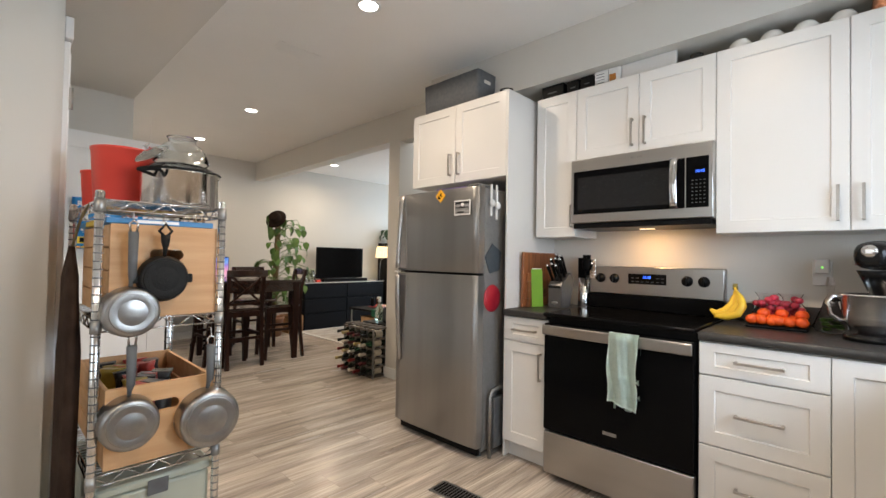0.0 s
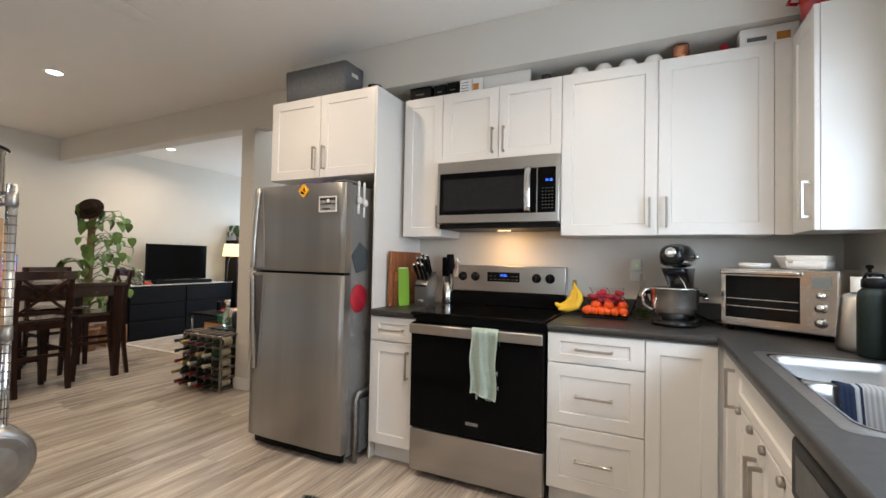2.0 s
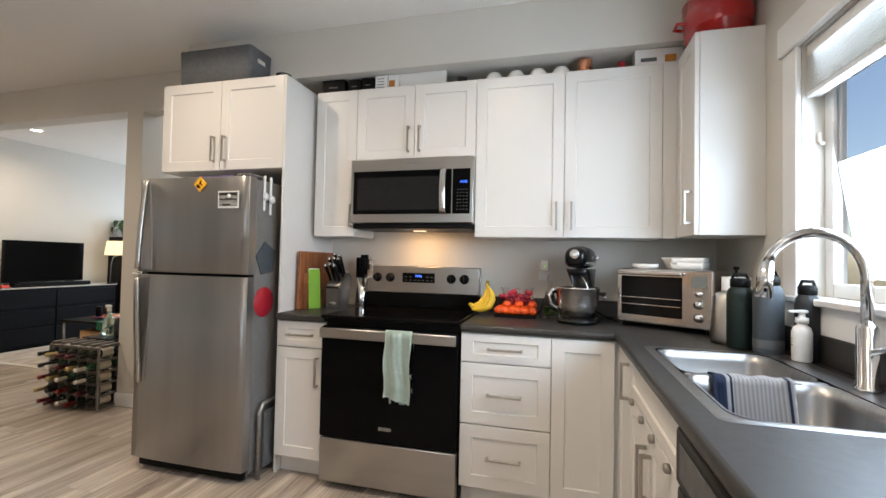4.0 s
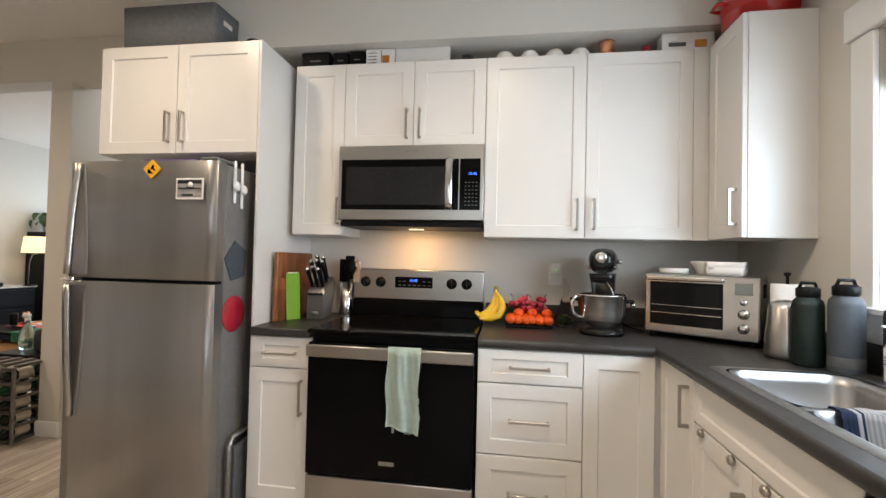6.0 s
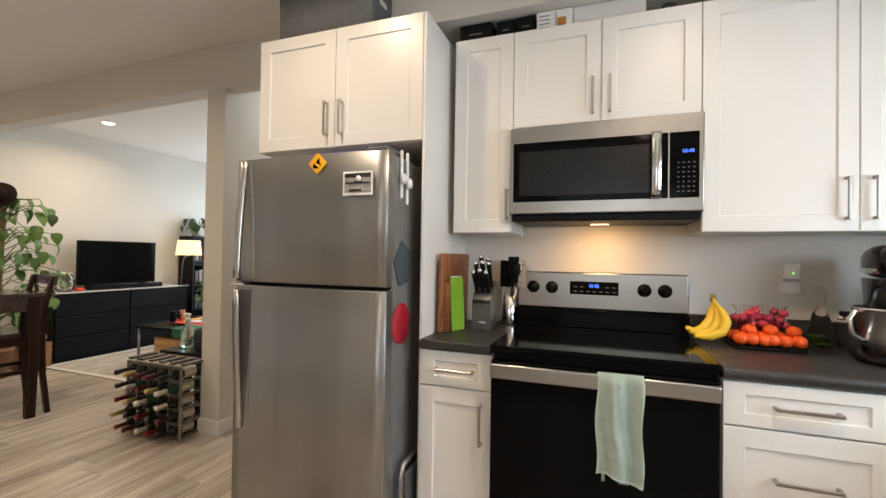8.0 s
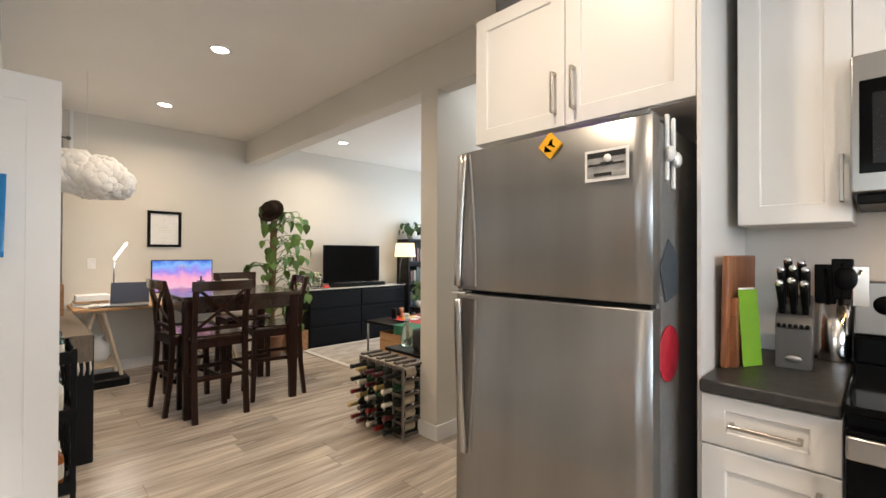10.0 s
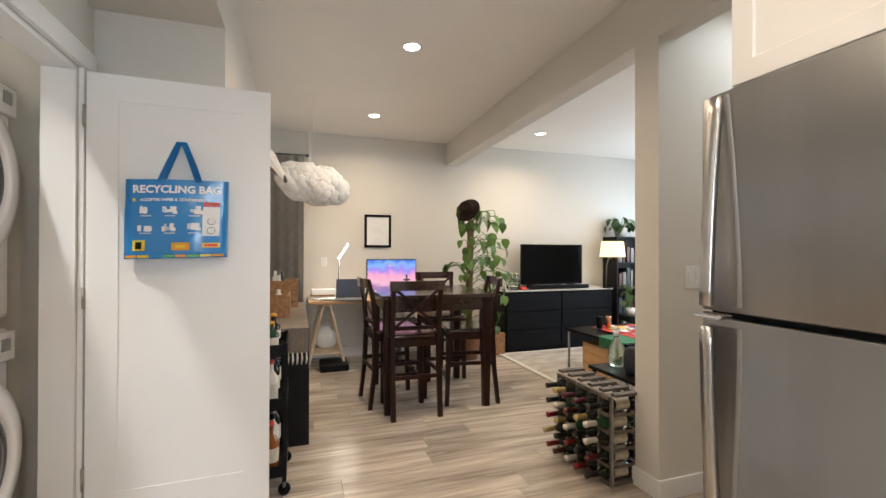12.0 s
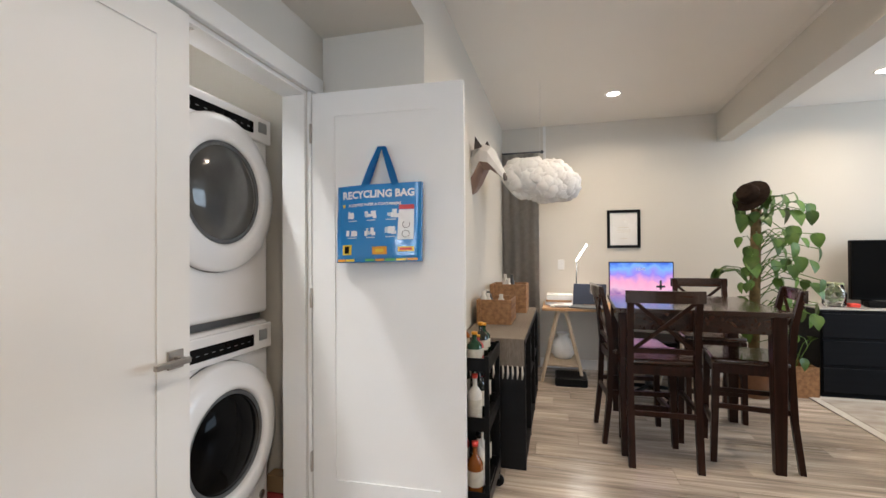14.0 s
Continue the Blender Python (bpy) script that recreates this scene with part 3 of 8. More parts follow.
plathe("pale_disc", pr, WHITEP, [(0.001, 0.0012), (0.012, 0.0012), (0.012, 0.0)], (0.072, -0.0036, 0.066), 20, "-y")
SD = -2.262 + 0.7225 * 1.03
for yy, zz, l in ((2.40, 1.595, 0.2), (2.455, 1.585, 0.22)):
    c = thing("magnetic_clip", SD, yy, zz, "white magnetic clip with round knob on the refrigerator side", "clip", "white clips")
    pbox("bar", c, WHITEP, 0, 0.012, -0.007, 0.007, -l / 2, l / 2, 0.003)
    bm = BM()
    ball(bm, (0.016, 0, -0.02), 0.024, 0.6, 1, 1)
    part("knob", bm, WHITEP, c)
RUB = shade("red_silicone", (0.42, 0.015, 0.03), (0.36, 0.01, 0.025), 0.5, scale=20)
bm = BM()
lathe(bm, [(0.001, 0), (0.083, 0.0), (0.085, 0.002), (0.083, 0.005), (0.001, 0.005)], (0, 0, 0), 32, "x")
o = part("trivet", bm, RUB)
o.location = (SD + 0.0008, 2.425, 0.975)
tagged(o, "round dark red silicone trivet on the refrigerator side", "trivet")
bm = BM()
skin(bm, [[bm.verts.new((x, 0.09 * s_ * math.cos(a), 0.10 * s_ * math.sin(a))) for a in [radians(72 * k + 100) for k in range(5)]] for x, s_ in ((-0.005, 1.0), (-0.001, 1.0), (0.0, 0.97))], smooth=False)
o = part("oven_mitt_pad", bm, shade("slate_pad", (0.06, 0.075, 0.09), rough=0.8, scale=40))
o.location = (SD + 0.006, 2.435, 1.222)
tagged(o, "dark grey five-sided pad on the refrigerator side", "pad")
st = thing("step_stool", -1.485, 2.36, 0, "folded grey step stool between refrigerator and cabinet", "stool")
bm = BM()
tube(bm, [(0.0, 0.02, 0.0), (0.0, 0.02, 0.37), (0.0, 0.04, 0.405), (0.0, 0.25, 0.42), (0.0, 0.27, 0.40), (0.0, 0.27, 0)], 0.013, 10)
part("frame", bm, GALV, st)
pbox("tread", st, GREYP, -0.012, 0.012, 0.05, 0.25, 0.05, 0.36, 0.004)

# ---- range ----
RG = thing("range", -1.126, 2.40, 0, "stainless electric range with black glass door", "range")
W = 0.762
pbox("body", RG, BLACK, 0.002, W - 0.002, 0.05, 0.645, 0.03, 0.905, 0.003)
pbox("drawer", RG, STEEL, 0.004, W - 0.004, 0.0, 0.048, 0.04, 0.272, 0.006, "brushed steel storage drawer", 2)
od = pbox("oven_door", RG, BGLASS, 0.004, W - 0.004, -0.004, 0.048, 0.28, 0.868, 0.006, "black glass oven door", 2)
bm = BM()
box(bm, 0.006, W - 0.006, -0.034, -0.018, 0.808, 0.862, 0.006, 2)
for hx in (0.02, W - 0.045):
    box(bm, hx, hx + 0.025, -0.02, -0.003, 0.815, 0.855, 0.002)
part("handle", bm, STEEL, od, "wide brushed steel handle")
o = pbox("nameplate", od, GALV, W / 2 - 0.035, W / 2 + 0.035, -0.0055, -0.0042, 0.345, 0.362, 0.0)
pbox("cooktop", RG, BGLASS, 0, W, -0.012, 0.56, 0.906, 0.927, 0.006, "black glass cooktop", 2)
pbox("riser", RG, BGLASS, 0.0, W, 0.555, 0.64, 0.927, 1.014, 0.004)
bm = BM()
vs = box(bm, 0.0, W, 0.575, 0.645, 1.015, 1.19, 0.006, 2)
bp = part("control_panel", bm, STEEL, RG, "brushed steel control panel")
ds = pbox("display", bp, BGLASS, 0.25, 0.47, 0.5735, 0.5755, 1.085, 1.148, 0.002)
DIG = shade("blue_digits", (0.05, 0.16, 1.0), (0.04, 0.14, 0.95), 0.5, emit=3.0, scale=3)


def text_mesh(body, size, align="CENTER", depth=0.0, bold=0.0):
    cu = bpy.data.curves.new("text", "FONT")
    cu.body, cu.size, cu.align_x, cu.align_y, cu.extrude = body, size, align, "CENTER", depth
    cu.resolution_u, cu.offset = 2, bold
    ob = bpy.data.objects.new("text", cu)
    scene.collection.objects.link(ob)
    me = bpy.data.meshes.new_from_object(ob.evaluated_get(bpy.context.evaluated_depsgraph_get()))
    bpy.data.objects.remove(ob)
    return me


def lettering(name, body, size, mat, parent, m, depth=0.0):
    me = text_mesh(body, size, depth=depth)
    me.materials.append(mat)
    ob = new(name, me)
    ob.parent = parent
    ob.matrix_local = m
    return ob


lettering("clock_digits", "10:45", 0.022, DIG, ds, pose(0.36, 0.5728, 1.127, 90, 0, 0))
bm = BM()
for i in range(7):
    for j in range(2):
        if not (2 <= i <= 4 and j):
            box(bm, 0.268 + i * 0.029, 0.284 + i * 0.029, 0.5727, 0.5733, 1.098 + j * 0.022, 1.102 + j * 0.022)
part("button_marks", bm, GREYP, ds)
for kx in (0.075, 0.165, 0.58, 0.665):
    kb = plathe("knob", bp, BLACK, [(0.03, 0), (0.03, 0.004), (0.024, 0.006), (0.022, 0.028), (0.001, 0.03)], (kx, 0.5745, 1.115), 24, "-y")
    pbox("grip", kb, BLACK, kx - 0.004, kx + 0.004, 0.528, 0.545, 1.093, 1.137, 0.002)

# towel over the oven handle
tw = thing("hand_towel", -0.742, 2.40 - 0.041, 0.505, "mint green hand towel hanging on the oven handle", "towel")
for k, (x0, x1, drop, off) in enumerate(((0.0, 0.146, 0.0, 0.0), (0.014, 0.142, 0.06, 0.046))):
    bm = BM()
    nx, nz = 24, 26
    rows_ = []
    for j in range(nz + 1):
        s = j / nz
        row = []
        for i in range(nx + 1):
            q = i / nx
            x = x0 + (x1 - x0) * q + 0.004 * math.sin(9 * s + k)
            w_ = (0.006 + 0.006 * (1 - s)) * math.sin(q * 10.5 + 0.8 * s + k * 2) + 0.002 * math.sin(q * 31 + s * 9)
            z = (0.366 - drop) * s + drop + (0.014 + 0.012 * math.sin(q * 4 + 1) if k == 0 else -0.075) * (1 - s)
            y = off * (1 if k else 0) + (w_ if k == 0 else -w_ * 0.3)
            if s > 0.93:
                y = y * (1 - (s - 0.93) / 0.07) + ((s - 0.93) / 0.07) * 0.02
            if abs(s - 0.19) < 0.012 or abs(s - 0.38) < 0.012:
                y -= 0.004
            row.append(bm.verts.new((x, y - 0.008, z)))
        rows_.append(row)
    for a, b in zip(rows_, rows_[1:]):
        for i in range(nx):
            f = bm.faces.new((a[i], a[i + 1], b[i + 1], b[i]))
            f.smooth = True
    bmesh.ops.solidify(bm, geom=bm.faces[:], thickness=0.006)
    part("front_fold" if k == 0 else "back_fold", bm, MINT, tw)

# ---- over-the-range microwave ----
MW = thing("microwave", -1.122, 2.693, 1.418, "stainless over-the-range microwave with black window", "microwave")
pbox("body", MW, STEEL, 0.0, 0.762, 0.022, 0.366, 0.03, 0.419, 0.002)
pbox("vent_base", MW, BLACK, 0.012, 0.75, 0.012, 0.36, 0.0, 0.029, 0.004)
md = pbox("door", MW, STEEL, 0.0, 0.762, 0.0, 0.021, 0.032, 0.419, 0.005, "brushed steel door", 2)
pbox("window", md, BGLASS, 0.018, 0.635, -0.0025, 0.002, 0.085, 0.345, 0.002)
pbox("inner_window", md, shade("smoked_window", (0.012, 0.012, 0.013), (0.010, 0.010, 0.011), 0.25, scale=200, spec=0.3), 0.045, 0.57, -0.0035, -0.0028, 0.11, 0.305, 0)
cp2 = pbox("control_panel", md, BGLASS, 0.64, 0.744, -0.0025, 0.002, 0.085, 0.345, 0.002)
lettering("clock_digits", "10:45", 0.02, DIG, cp2, pose(0.705, -0.0032, 0.268, 90, 0, 0))
bm = BM()
for i in range(4):
    for j in range(7):
        box(bm, 0.667 + i * 0.018, 0.675 + i * 0.018, -0.0032, -0.0026, 0.108 + j * 0.019, 0.112 + j * 0.019)
part("button_marks", bm, GREYP, cp2)
bm = BM()
rows_ = []
for j in range(9):
    z = 0.085 + 0.26 * j / 8
    y = -0.028 - 0.014 * math.sin(math.pi * j / 8)
    rows_.append([bm.verts.new((0.59 + a, y + b, z)) for a, b in ((-0.02, 0.004), (-0.015, -0.008), (0.015, -0.008), (0.02, 0.004))])
skin(bm, rows_)
for z in (0.1, 0.33):
    box(bm, 0.582, 0.598, -0.03, -0.002, z - 0.008, z + 0.008)
part("handle", bm, CHROME, md, "bowed steel handle")
pbox("lamp_lens", MW, shade("lamp_lens", (1.0, 0.75, 0.45), (1, 0.72, 0.42), 0.4, emit=3.0), 0.34, 0.42, 0.20, 0.225, -0.003, -0.0005, 0)
pbox("nameplate", md, GALV, 0.36, 0.42, -0.0012, 0.001, 0.382, 0.392, 0)

# ---- sink and tap ----
sk = thing("sink", SK[0], SK[2], CT1, "double-bowl stainless steel drop-in sink", "sink")
SW, SL = SK[1] - SK[0], SK[3] - SK[2]


def rrect(x0, x1, y0, y1, r, n=5):
    out = []
    for cx, cy, a0 in ((x1 - r, y0 + r, -90), (x1 - r, y1 - r, 0), (x0 + r, y1 - r, 90), (x0 + r, y0 + r, 180)):
        for i in range(n + 1):
            a = radians(a0 + 90 * i / n)
            out.append((cx + r * math.cos(a), cy + r * math.sin(a)))
    return out


SINKM = shade("sink_steel", (0.42, 0.42, 0.42), (0.36, 0.36, 0.36), 0.34, 1.0, scale=5, bump=0.03, bscale=40, stretch=(1, 12, 1))
for y0, y1 in ((0.02, SL / 2 - 0.012), (SL / 2 + 0.012, SL - 0.02)):
    bm = BM()
    lv = []
    for ins, z in ((-0.008, 0.002), (0.0, 0.0), (0.008, -0.03), (0.014, -0.16), (0.05, -0.185)):
        lv.append([bm.verts.new((x, y, z)) for x, y in rrect(0.025 + ins, SW - 0.085 - ins, y0 + ins, y1 - ins, 0.06)])
    skin(bm, lv, cap0=False, cap1=True)
    part("bowl", bm, SINKM, sk)
bm = BM()
o1 = [bm.verts.new((x, y, 0.001)) for x, y in rrect(-0.018, SW + 0.018, -0.018, SL + 0.018, 0.03)]
o2 = [bm.verts.new((x, y, 0.0045)) for x, y in rrect(-0.012, SW + 0.012, -0.012, SL + 0.012, 0.03)]
o3 = [bm.verts.new((x, y, 0.003)) for x, y in rrect(0.013, SW - 0.073, 0.008, SL - 0.008, 0.05)]
for a, b in ((o1, o2), (o2, o3)):
    for i in range(len(a)):
        f = bm.faces.new((a[i], a[(i + 1) % len(a)], b[(i + 1) % len(b)], b[i]))
        f.smooth = True
part("rim", bm, SINKM, sk)
pbox("divider", sk, SINKM, 0.02, SW - 0.08, SL / 2 - 0.013, SL / 2 + 0.013, -0.03, 0.003, 0.005, seg=2)
for yy in (0.21, SL - 0.21):
    plathe("drain", sk, CHROME, [(0.045, 0), (0.045, 0.003), (0.03, 0.001), (0.001, 0.0)], (SW / 2 - 0.03, yy, -0.185), 20)
tp = thing("tap", 0.885, 1.645, CT1 + 0.004, "chrome gooseneck pull-down kitchen tap", "tap")
plathe("base", tp, CHROME, [(0.03, 0), (0.03, 0.006), (0.024, 0.012), (0.023, 0.16), (0.016, 0.17)], (0, 0, 0.001), 20)
pts = [(0, 0, 0.16), (0, 0, 0.29)]
for i in range(1, 15):
    a = math.pi * i / 14 * 0.9
    q = 0.105 * (1 - math.cos(a))
    pts.append((-q, 0.22 * q, 0.29 + 0.12 * math.sin(a)))
ptube("spout", tp, CHROME, pts, 0.0135, 12)
ex = Vector(pts[-1])
pcyl("spray_head", tp, CHROME, ex, ex + Vector((-0.012, 0.0, -0.10)), 0.0165, 0.021)
pcyl("lever", tp, CHROME, (0.0, -0.02, 0.1), (0.0, -0.11, 0.13), 0.009, 0.007)
# dish towel over the divider edge
STRIPE = bpy.data.materials.new("striped_cotton")
STRIPE.use_nodes = True
nt = STRIPE.node_tree
tc, sp, wv, rp = (nt.nodes.new(n) for n in ("ShaderNodeTexCoord", "ShaderNodeSeparateXYZ", "ShaderNodeTexWave", "ShaderNodeValToRGB"))
nt.links.new(tc.outputs["Object"], sp.inputs[0])
wv.inputs["Scale"].default_value = 30
wv.bands_direction = "X"
nt.links.new(tc.outputs["Object"], wv.inputs[0])
mr = nt.nodes.new("ShaderNodeMapRange")
mr.inputs["From Min"].default_value, mr.inputs["From Max"].default_value = 0.0, 0.255
nt.links.new(sp.outputs["X"], mr.inputs[0])
nt.links.new(mr.outputs[0], rp.inputs[0])
rp.color_ramp.interpolation = "CONSTANT"
e = rp.color_ramp.elements
e[0].position, e[0].color = 0.0, (0.02, 0.035, 0.085, 1)
e[1].position, e[1].color = 0.12, (0.55, 0.55, 0.56, 1)
for p_, c_ in ((0.16, (0.02, 0.035, 0.085, 1)), (0.18, (0.55, 0.54, 0.54, 1)), (0.70, (0.02, 0.035, 0.085, 1)), (0.73, (0.55, 0.55, 0.56, 1)), (0.78, (0.02, 0.035, 0.085, 1))):
    n_ = e.new(p_)
    n_.color = c_
mx = nt.nodes.new("ShaderNodeMix")
mx.data_type, mx.blend_type = "RGBA", "MULTIPLY"
mx.inputs[0].default_value = 0.35
nt.links.new(rp.outputs[0], mx.inputs[6])
nt.links.new(wv.outputs[0], mx.inputs[7])
nt.links.new(mx.outputs[2], nt.nodes["Principled BSDF"].inputs["Base Color"])
nt.nodes["Principled BSDF"].inputs["Roughness"].default_value = 0.95
dt = thing("dish_towel", 0.542, SK[2] + SL / 2, CT1, "navy and white striped dish towel over the sink divider", "towel")
bm = BM()
rows_ = []
for i in range(15):
    s = i / 14
    row = []
    for j in range(21):
        q = j / 20
        if s < 0.25:
            y, z = 0.022, -0.05 + 0.055 * s / 0.25
        elif s < 0.42:
            y, z = 0.022 - 0.044 * (s - 0.25) / 0.17, 0.0065
        else:
            y, z = -0.022 - 0.03 * (s - 0.42) / 0.58, 0.005 - 0.125 * (s - 0.42) / 0.58
        row.append(bm.verts.new((q * 0.195 + 0.01 * (1 - s) * (q - 0.5), y - 0.004 * math.sin(q * 13 + s * 2) * s, z + 0.002 * math.sin(q * 19 + s * 5))))
    rows_.append(row)
for a, b in zip(rows_, rows_[1:]):
    for i in range(20):
        f = bm.faces.new((a[i], a[i + 1], b[i + 1], b[i]))
        f.smooth = True
bmesh.ops.solidify(bm, geom=bm.faces[:], thickness=-0.005)
part("cloth", bm, STRIPE, dt)


# ---- things on the worktop ----
def local_frame(name, x, y, z, rz, label, cat, group=""):
    return thing(name, x, y, z, label, cat, group, rz)


WT = CT1 + 0.001
cb = thing("cutting_board", -1.4345, 2.60, WT, "dark acacia cutting board leaning on the side panel", "cutting board")
bm = BM()
box(bm, 0, 0.02, 0, 0.40, 0, 0.355, 0.006, 2)
part("board", bm, ACACIA, cb, m=pose(0.012, 0, 0, 0, 1.2, 0))
cb = thing("cutting_board", -1.405, 2.63, WT, "small end-grain block cutting board", "cutting board")
rng = random.Random(11)
for i in range(4):
    for j in range(4):
        pbox("wood_block", cb, ACACIA, 0, 0.022, 0.06 * i, 0.06 * i + 0.0595, 0.055 * j, 0.055 * j + 0.0545, 0.001)
LIME = shade("lime_plastic", (0.20, 0.40, 0.03), (0.15, 0.31, 0.02), 0.4, scale=6)
for k, (h, c) in enumerate(((0.245, LIME), (0.25, WHITEP), (0.235, LIME))):
    o = pbox("chopping_mat", None, c, 0, 0.004, 0, 0.085 - 0.012 * k, 0, h, 0.0015)
    o.matrix_world = pose(-1.374 - 0.002 * k, 2.665 + 0.016 * k, WT, 0, -4, -26)
    tagged(o, "lime green plastic chopping mat" if c == LIME else "thin white plastic chopping mat", "cutting board", "chopping mats")
KBM = shade("knife_block_grey", (0.16, 0.155, 0.15), (0.13, 0.125, 0.12), 0.35, 0.7, scale=6)
kb = thing("knife_block", -1.302, 2.745, WT, "grey steel-faced knife block full of black-handled knives", "knife block", rz=3)
bm = BM()
prof = ((0, 0), (0, 0.13), (0.02, 0.165), (0.15, 0.225), (0.20, 0.18), (0.13, 0))
lo = [[bm.verts.new((x, y, z)) for y, z in prof] for x in (0.0, 0.09)]
for i in range(6):
    bm.faces.new((lo[0][i], lo[0][(i + 1) % 6], lo[1][(i + 1) % 6], lo[1][i]))
bm.faces.new(lo[0])
bm.faces.new(lo[1][::-1])
bmesh.ops.bevel(bm, geom=bm.edges[:], offset=0.004, segments=2, affect="EDGES")
part("block", bm, KBM, kb)
bm = BM()
lathe(bm, [(0.001, 0.0025), (0.02, 0.0025), (0.022, 0.0)], (0, 0, 0), 20, "-y")
for v in bm.verts:
    v.co.z *= 0.5
    v.co += Vector((0.045, 0.0, 0.032))
part("badge", bm, GALV, kb)
for i, (x, y, l) in enumerate(((0.016, 0.03, 0.11), (0.045, 0.03, 0.12), (0.074, 0.03, 0.11), (0.016, 0.08, 0.13), (0.046, 0.08, 0.135), (0.076, 0.08, 0.13), (0.03, 0.125, 0.14), (0.064, 0.125, 0.13))):
    z = 0.17 + (y - 0.02) * 0.46
    bm = BM()
    tube(bm, [(x, y, z), (x, y - 0.012, z + 0.02), (x, y - 0.05, z + l * 0.6), (x, y - 0.075, z + l * 0.85)], 0.011, 8, [0.009, 0.009, 0.011, 0.012])
    kn = part("knife_handle", bm, BLACK, kb)
    ball_ = BM()
    ball(ball_, (x, y - 0.078, z + l * 0.87), 0.0115)
    part("pommel", ball_, CHROME, kn)
for i in range(6):
    x = 0.010 + i * 0.014
    pbox("steak_knife", kb, BLACK, x - 0.005, x + 0.005, -0.055, -0.001, 0.12, 0.133, 0.003, m=pose(0, 0, 0.0, -18, 0, 0))
uh = thing("utensil_holder", -1.175, 2.998, WT, "brushed steel utensil holder with spatulas and ladles", "utensil holder")
plathe("cup", uh, POLISH, [(0.041, 0), (0.043, 0.005), (0.043, 0.19), (0.040, 0.19), (0.040, 0.01), (0.001, 0.009)], seg=24)
for x, y, dx, dy, h, kind in ((-0.012, 0.012, -0.012, 0.0, 0.31, "turner"), (0.012, -0.01, 0.01, -0.005, 0.33, "turner"), (0.022, -0.012, 0.045, -0.01, 0.31, "steel"), (0.0, -0.022, 0.03, -0.02, 0.28, "spoon")):
    bm = BM()
    top = Vector((x + dx, y + dy, h))
    tube(bm, [(x, y, 0.02), top * 0.8 + Vector((0, 0, 0.02)), top], 0.006, 8)
    if kind == "turner":
        box(bm, top.x - 0.028, top.x + 0.028, top.y - 0.003, top.y + 0.003, h - 0.12, h + 0.015, 0.004, 2)
    elif kind == "steel":
        box(bm, top.x - 0.02, top.x + 0.02, top.y - 0.002, top.y + 0.002, h - 0.12, h + 0.01, 0.001)
    else:
        ball(bm, top, 0.03, 1, 0.35, 1.4)
    part("utensil", bm, POLISH if kind == "steel" else BLACK, uh)
# fruit
bn = thing("banana_bunch", -0.325, 2.87, WT + 0.012, "bunch of ripe yellow bananas", "bananas")
for k in range(3):
    bm = BM()
    pts, rad = [], []
    a0 = radians(-8 + 9 * k)
    ctrl = [Vector(v) for v in ((0.03, 0.0, 0.165), (0.055 - 0.012 * k, -0.01, 0.125), (0.068 - 0.024 * k, -0.03, 0.08), (0.05 - 0.03 * k, -0.045, 0.042), (0.005 - 0.025 * k, -0.05, 0.024), (-0.05 - 0.012 * k, -0.055, 0.021 + 0.012 * k))]
    for i in range(16):
        f_ = i / 15 * 4.999
        j_, t_ = int(f_), f_ - int(f_)
        v = ctrl[j_] * (1 - t_) + ctrl[j_ + 1] * t_
        pts.append(v + Vector((0.0, 0.016 * k * min(1, i / 4) - 0.02, 0.004 * k)))
        q_ = i / 15
        rad.append(0.006 + 0.0125 * min(1, 5 * max(0, q_ - 0.08)) * min(1, 4.5 * (1 - q_) + 0.1))
    tube(bm, pts, 0.02, 10, rad)
    part("banana", bm, YEL, bn)
plathe("stem", bn, shade("banana_stem", (0.25, 0.2, 0.05), rough=0.7), [(0.013, 0), (0.01, 0.03)], (0.03, -0.01, 0.160), 8)
ft = thing("fruit_tray", -0.24, 2.765, WT, "black tray of tangerines with bagged berries behind", "fruit tray")
pbox("tray", ft, BLACK, 0.0, 0.235, 0.0, 0.2, 0, 0.012, 0.004)
rng = random.Random(3)
cnt = 0
for j in range(3):
    for i in range(6):
        if j == 2 and i % 2:
            continue
        x = 0.028 + i * 0.036 + rng.uniform(-0.006, 0.006)
        y = 0.025 + j * 0.045
        bm = BM()
        ball(bm, (0, 0, 0), 0.027, 1, 1, 0.88, 12, 8)
        o = part("tangerine", bm, ORG)
        o.location = (-0.24 + x, 2.765 + y, WT + 0.0125 + 0.0240 + (0.03 if j == 1 and i % 2 else 0.0) + rng.uniform(0, 0.003))
        tagged(o, "small bright orange tangerine in the tray", "tangerine", "tangerines")
BERRY = shade("berry_red", (0.5, 0.03, 0.06), (0.3, 0.02, 0.04), 0.35, scale=60, rand=0.3)
FILM = shade("clear_film", (0.95, 0.9, 0.9), (0.92, 0.88, 0.88), 0.08, scale=30, trans=1.0, bump=0.6, bscale=45, ior=1.12)
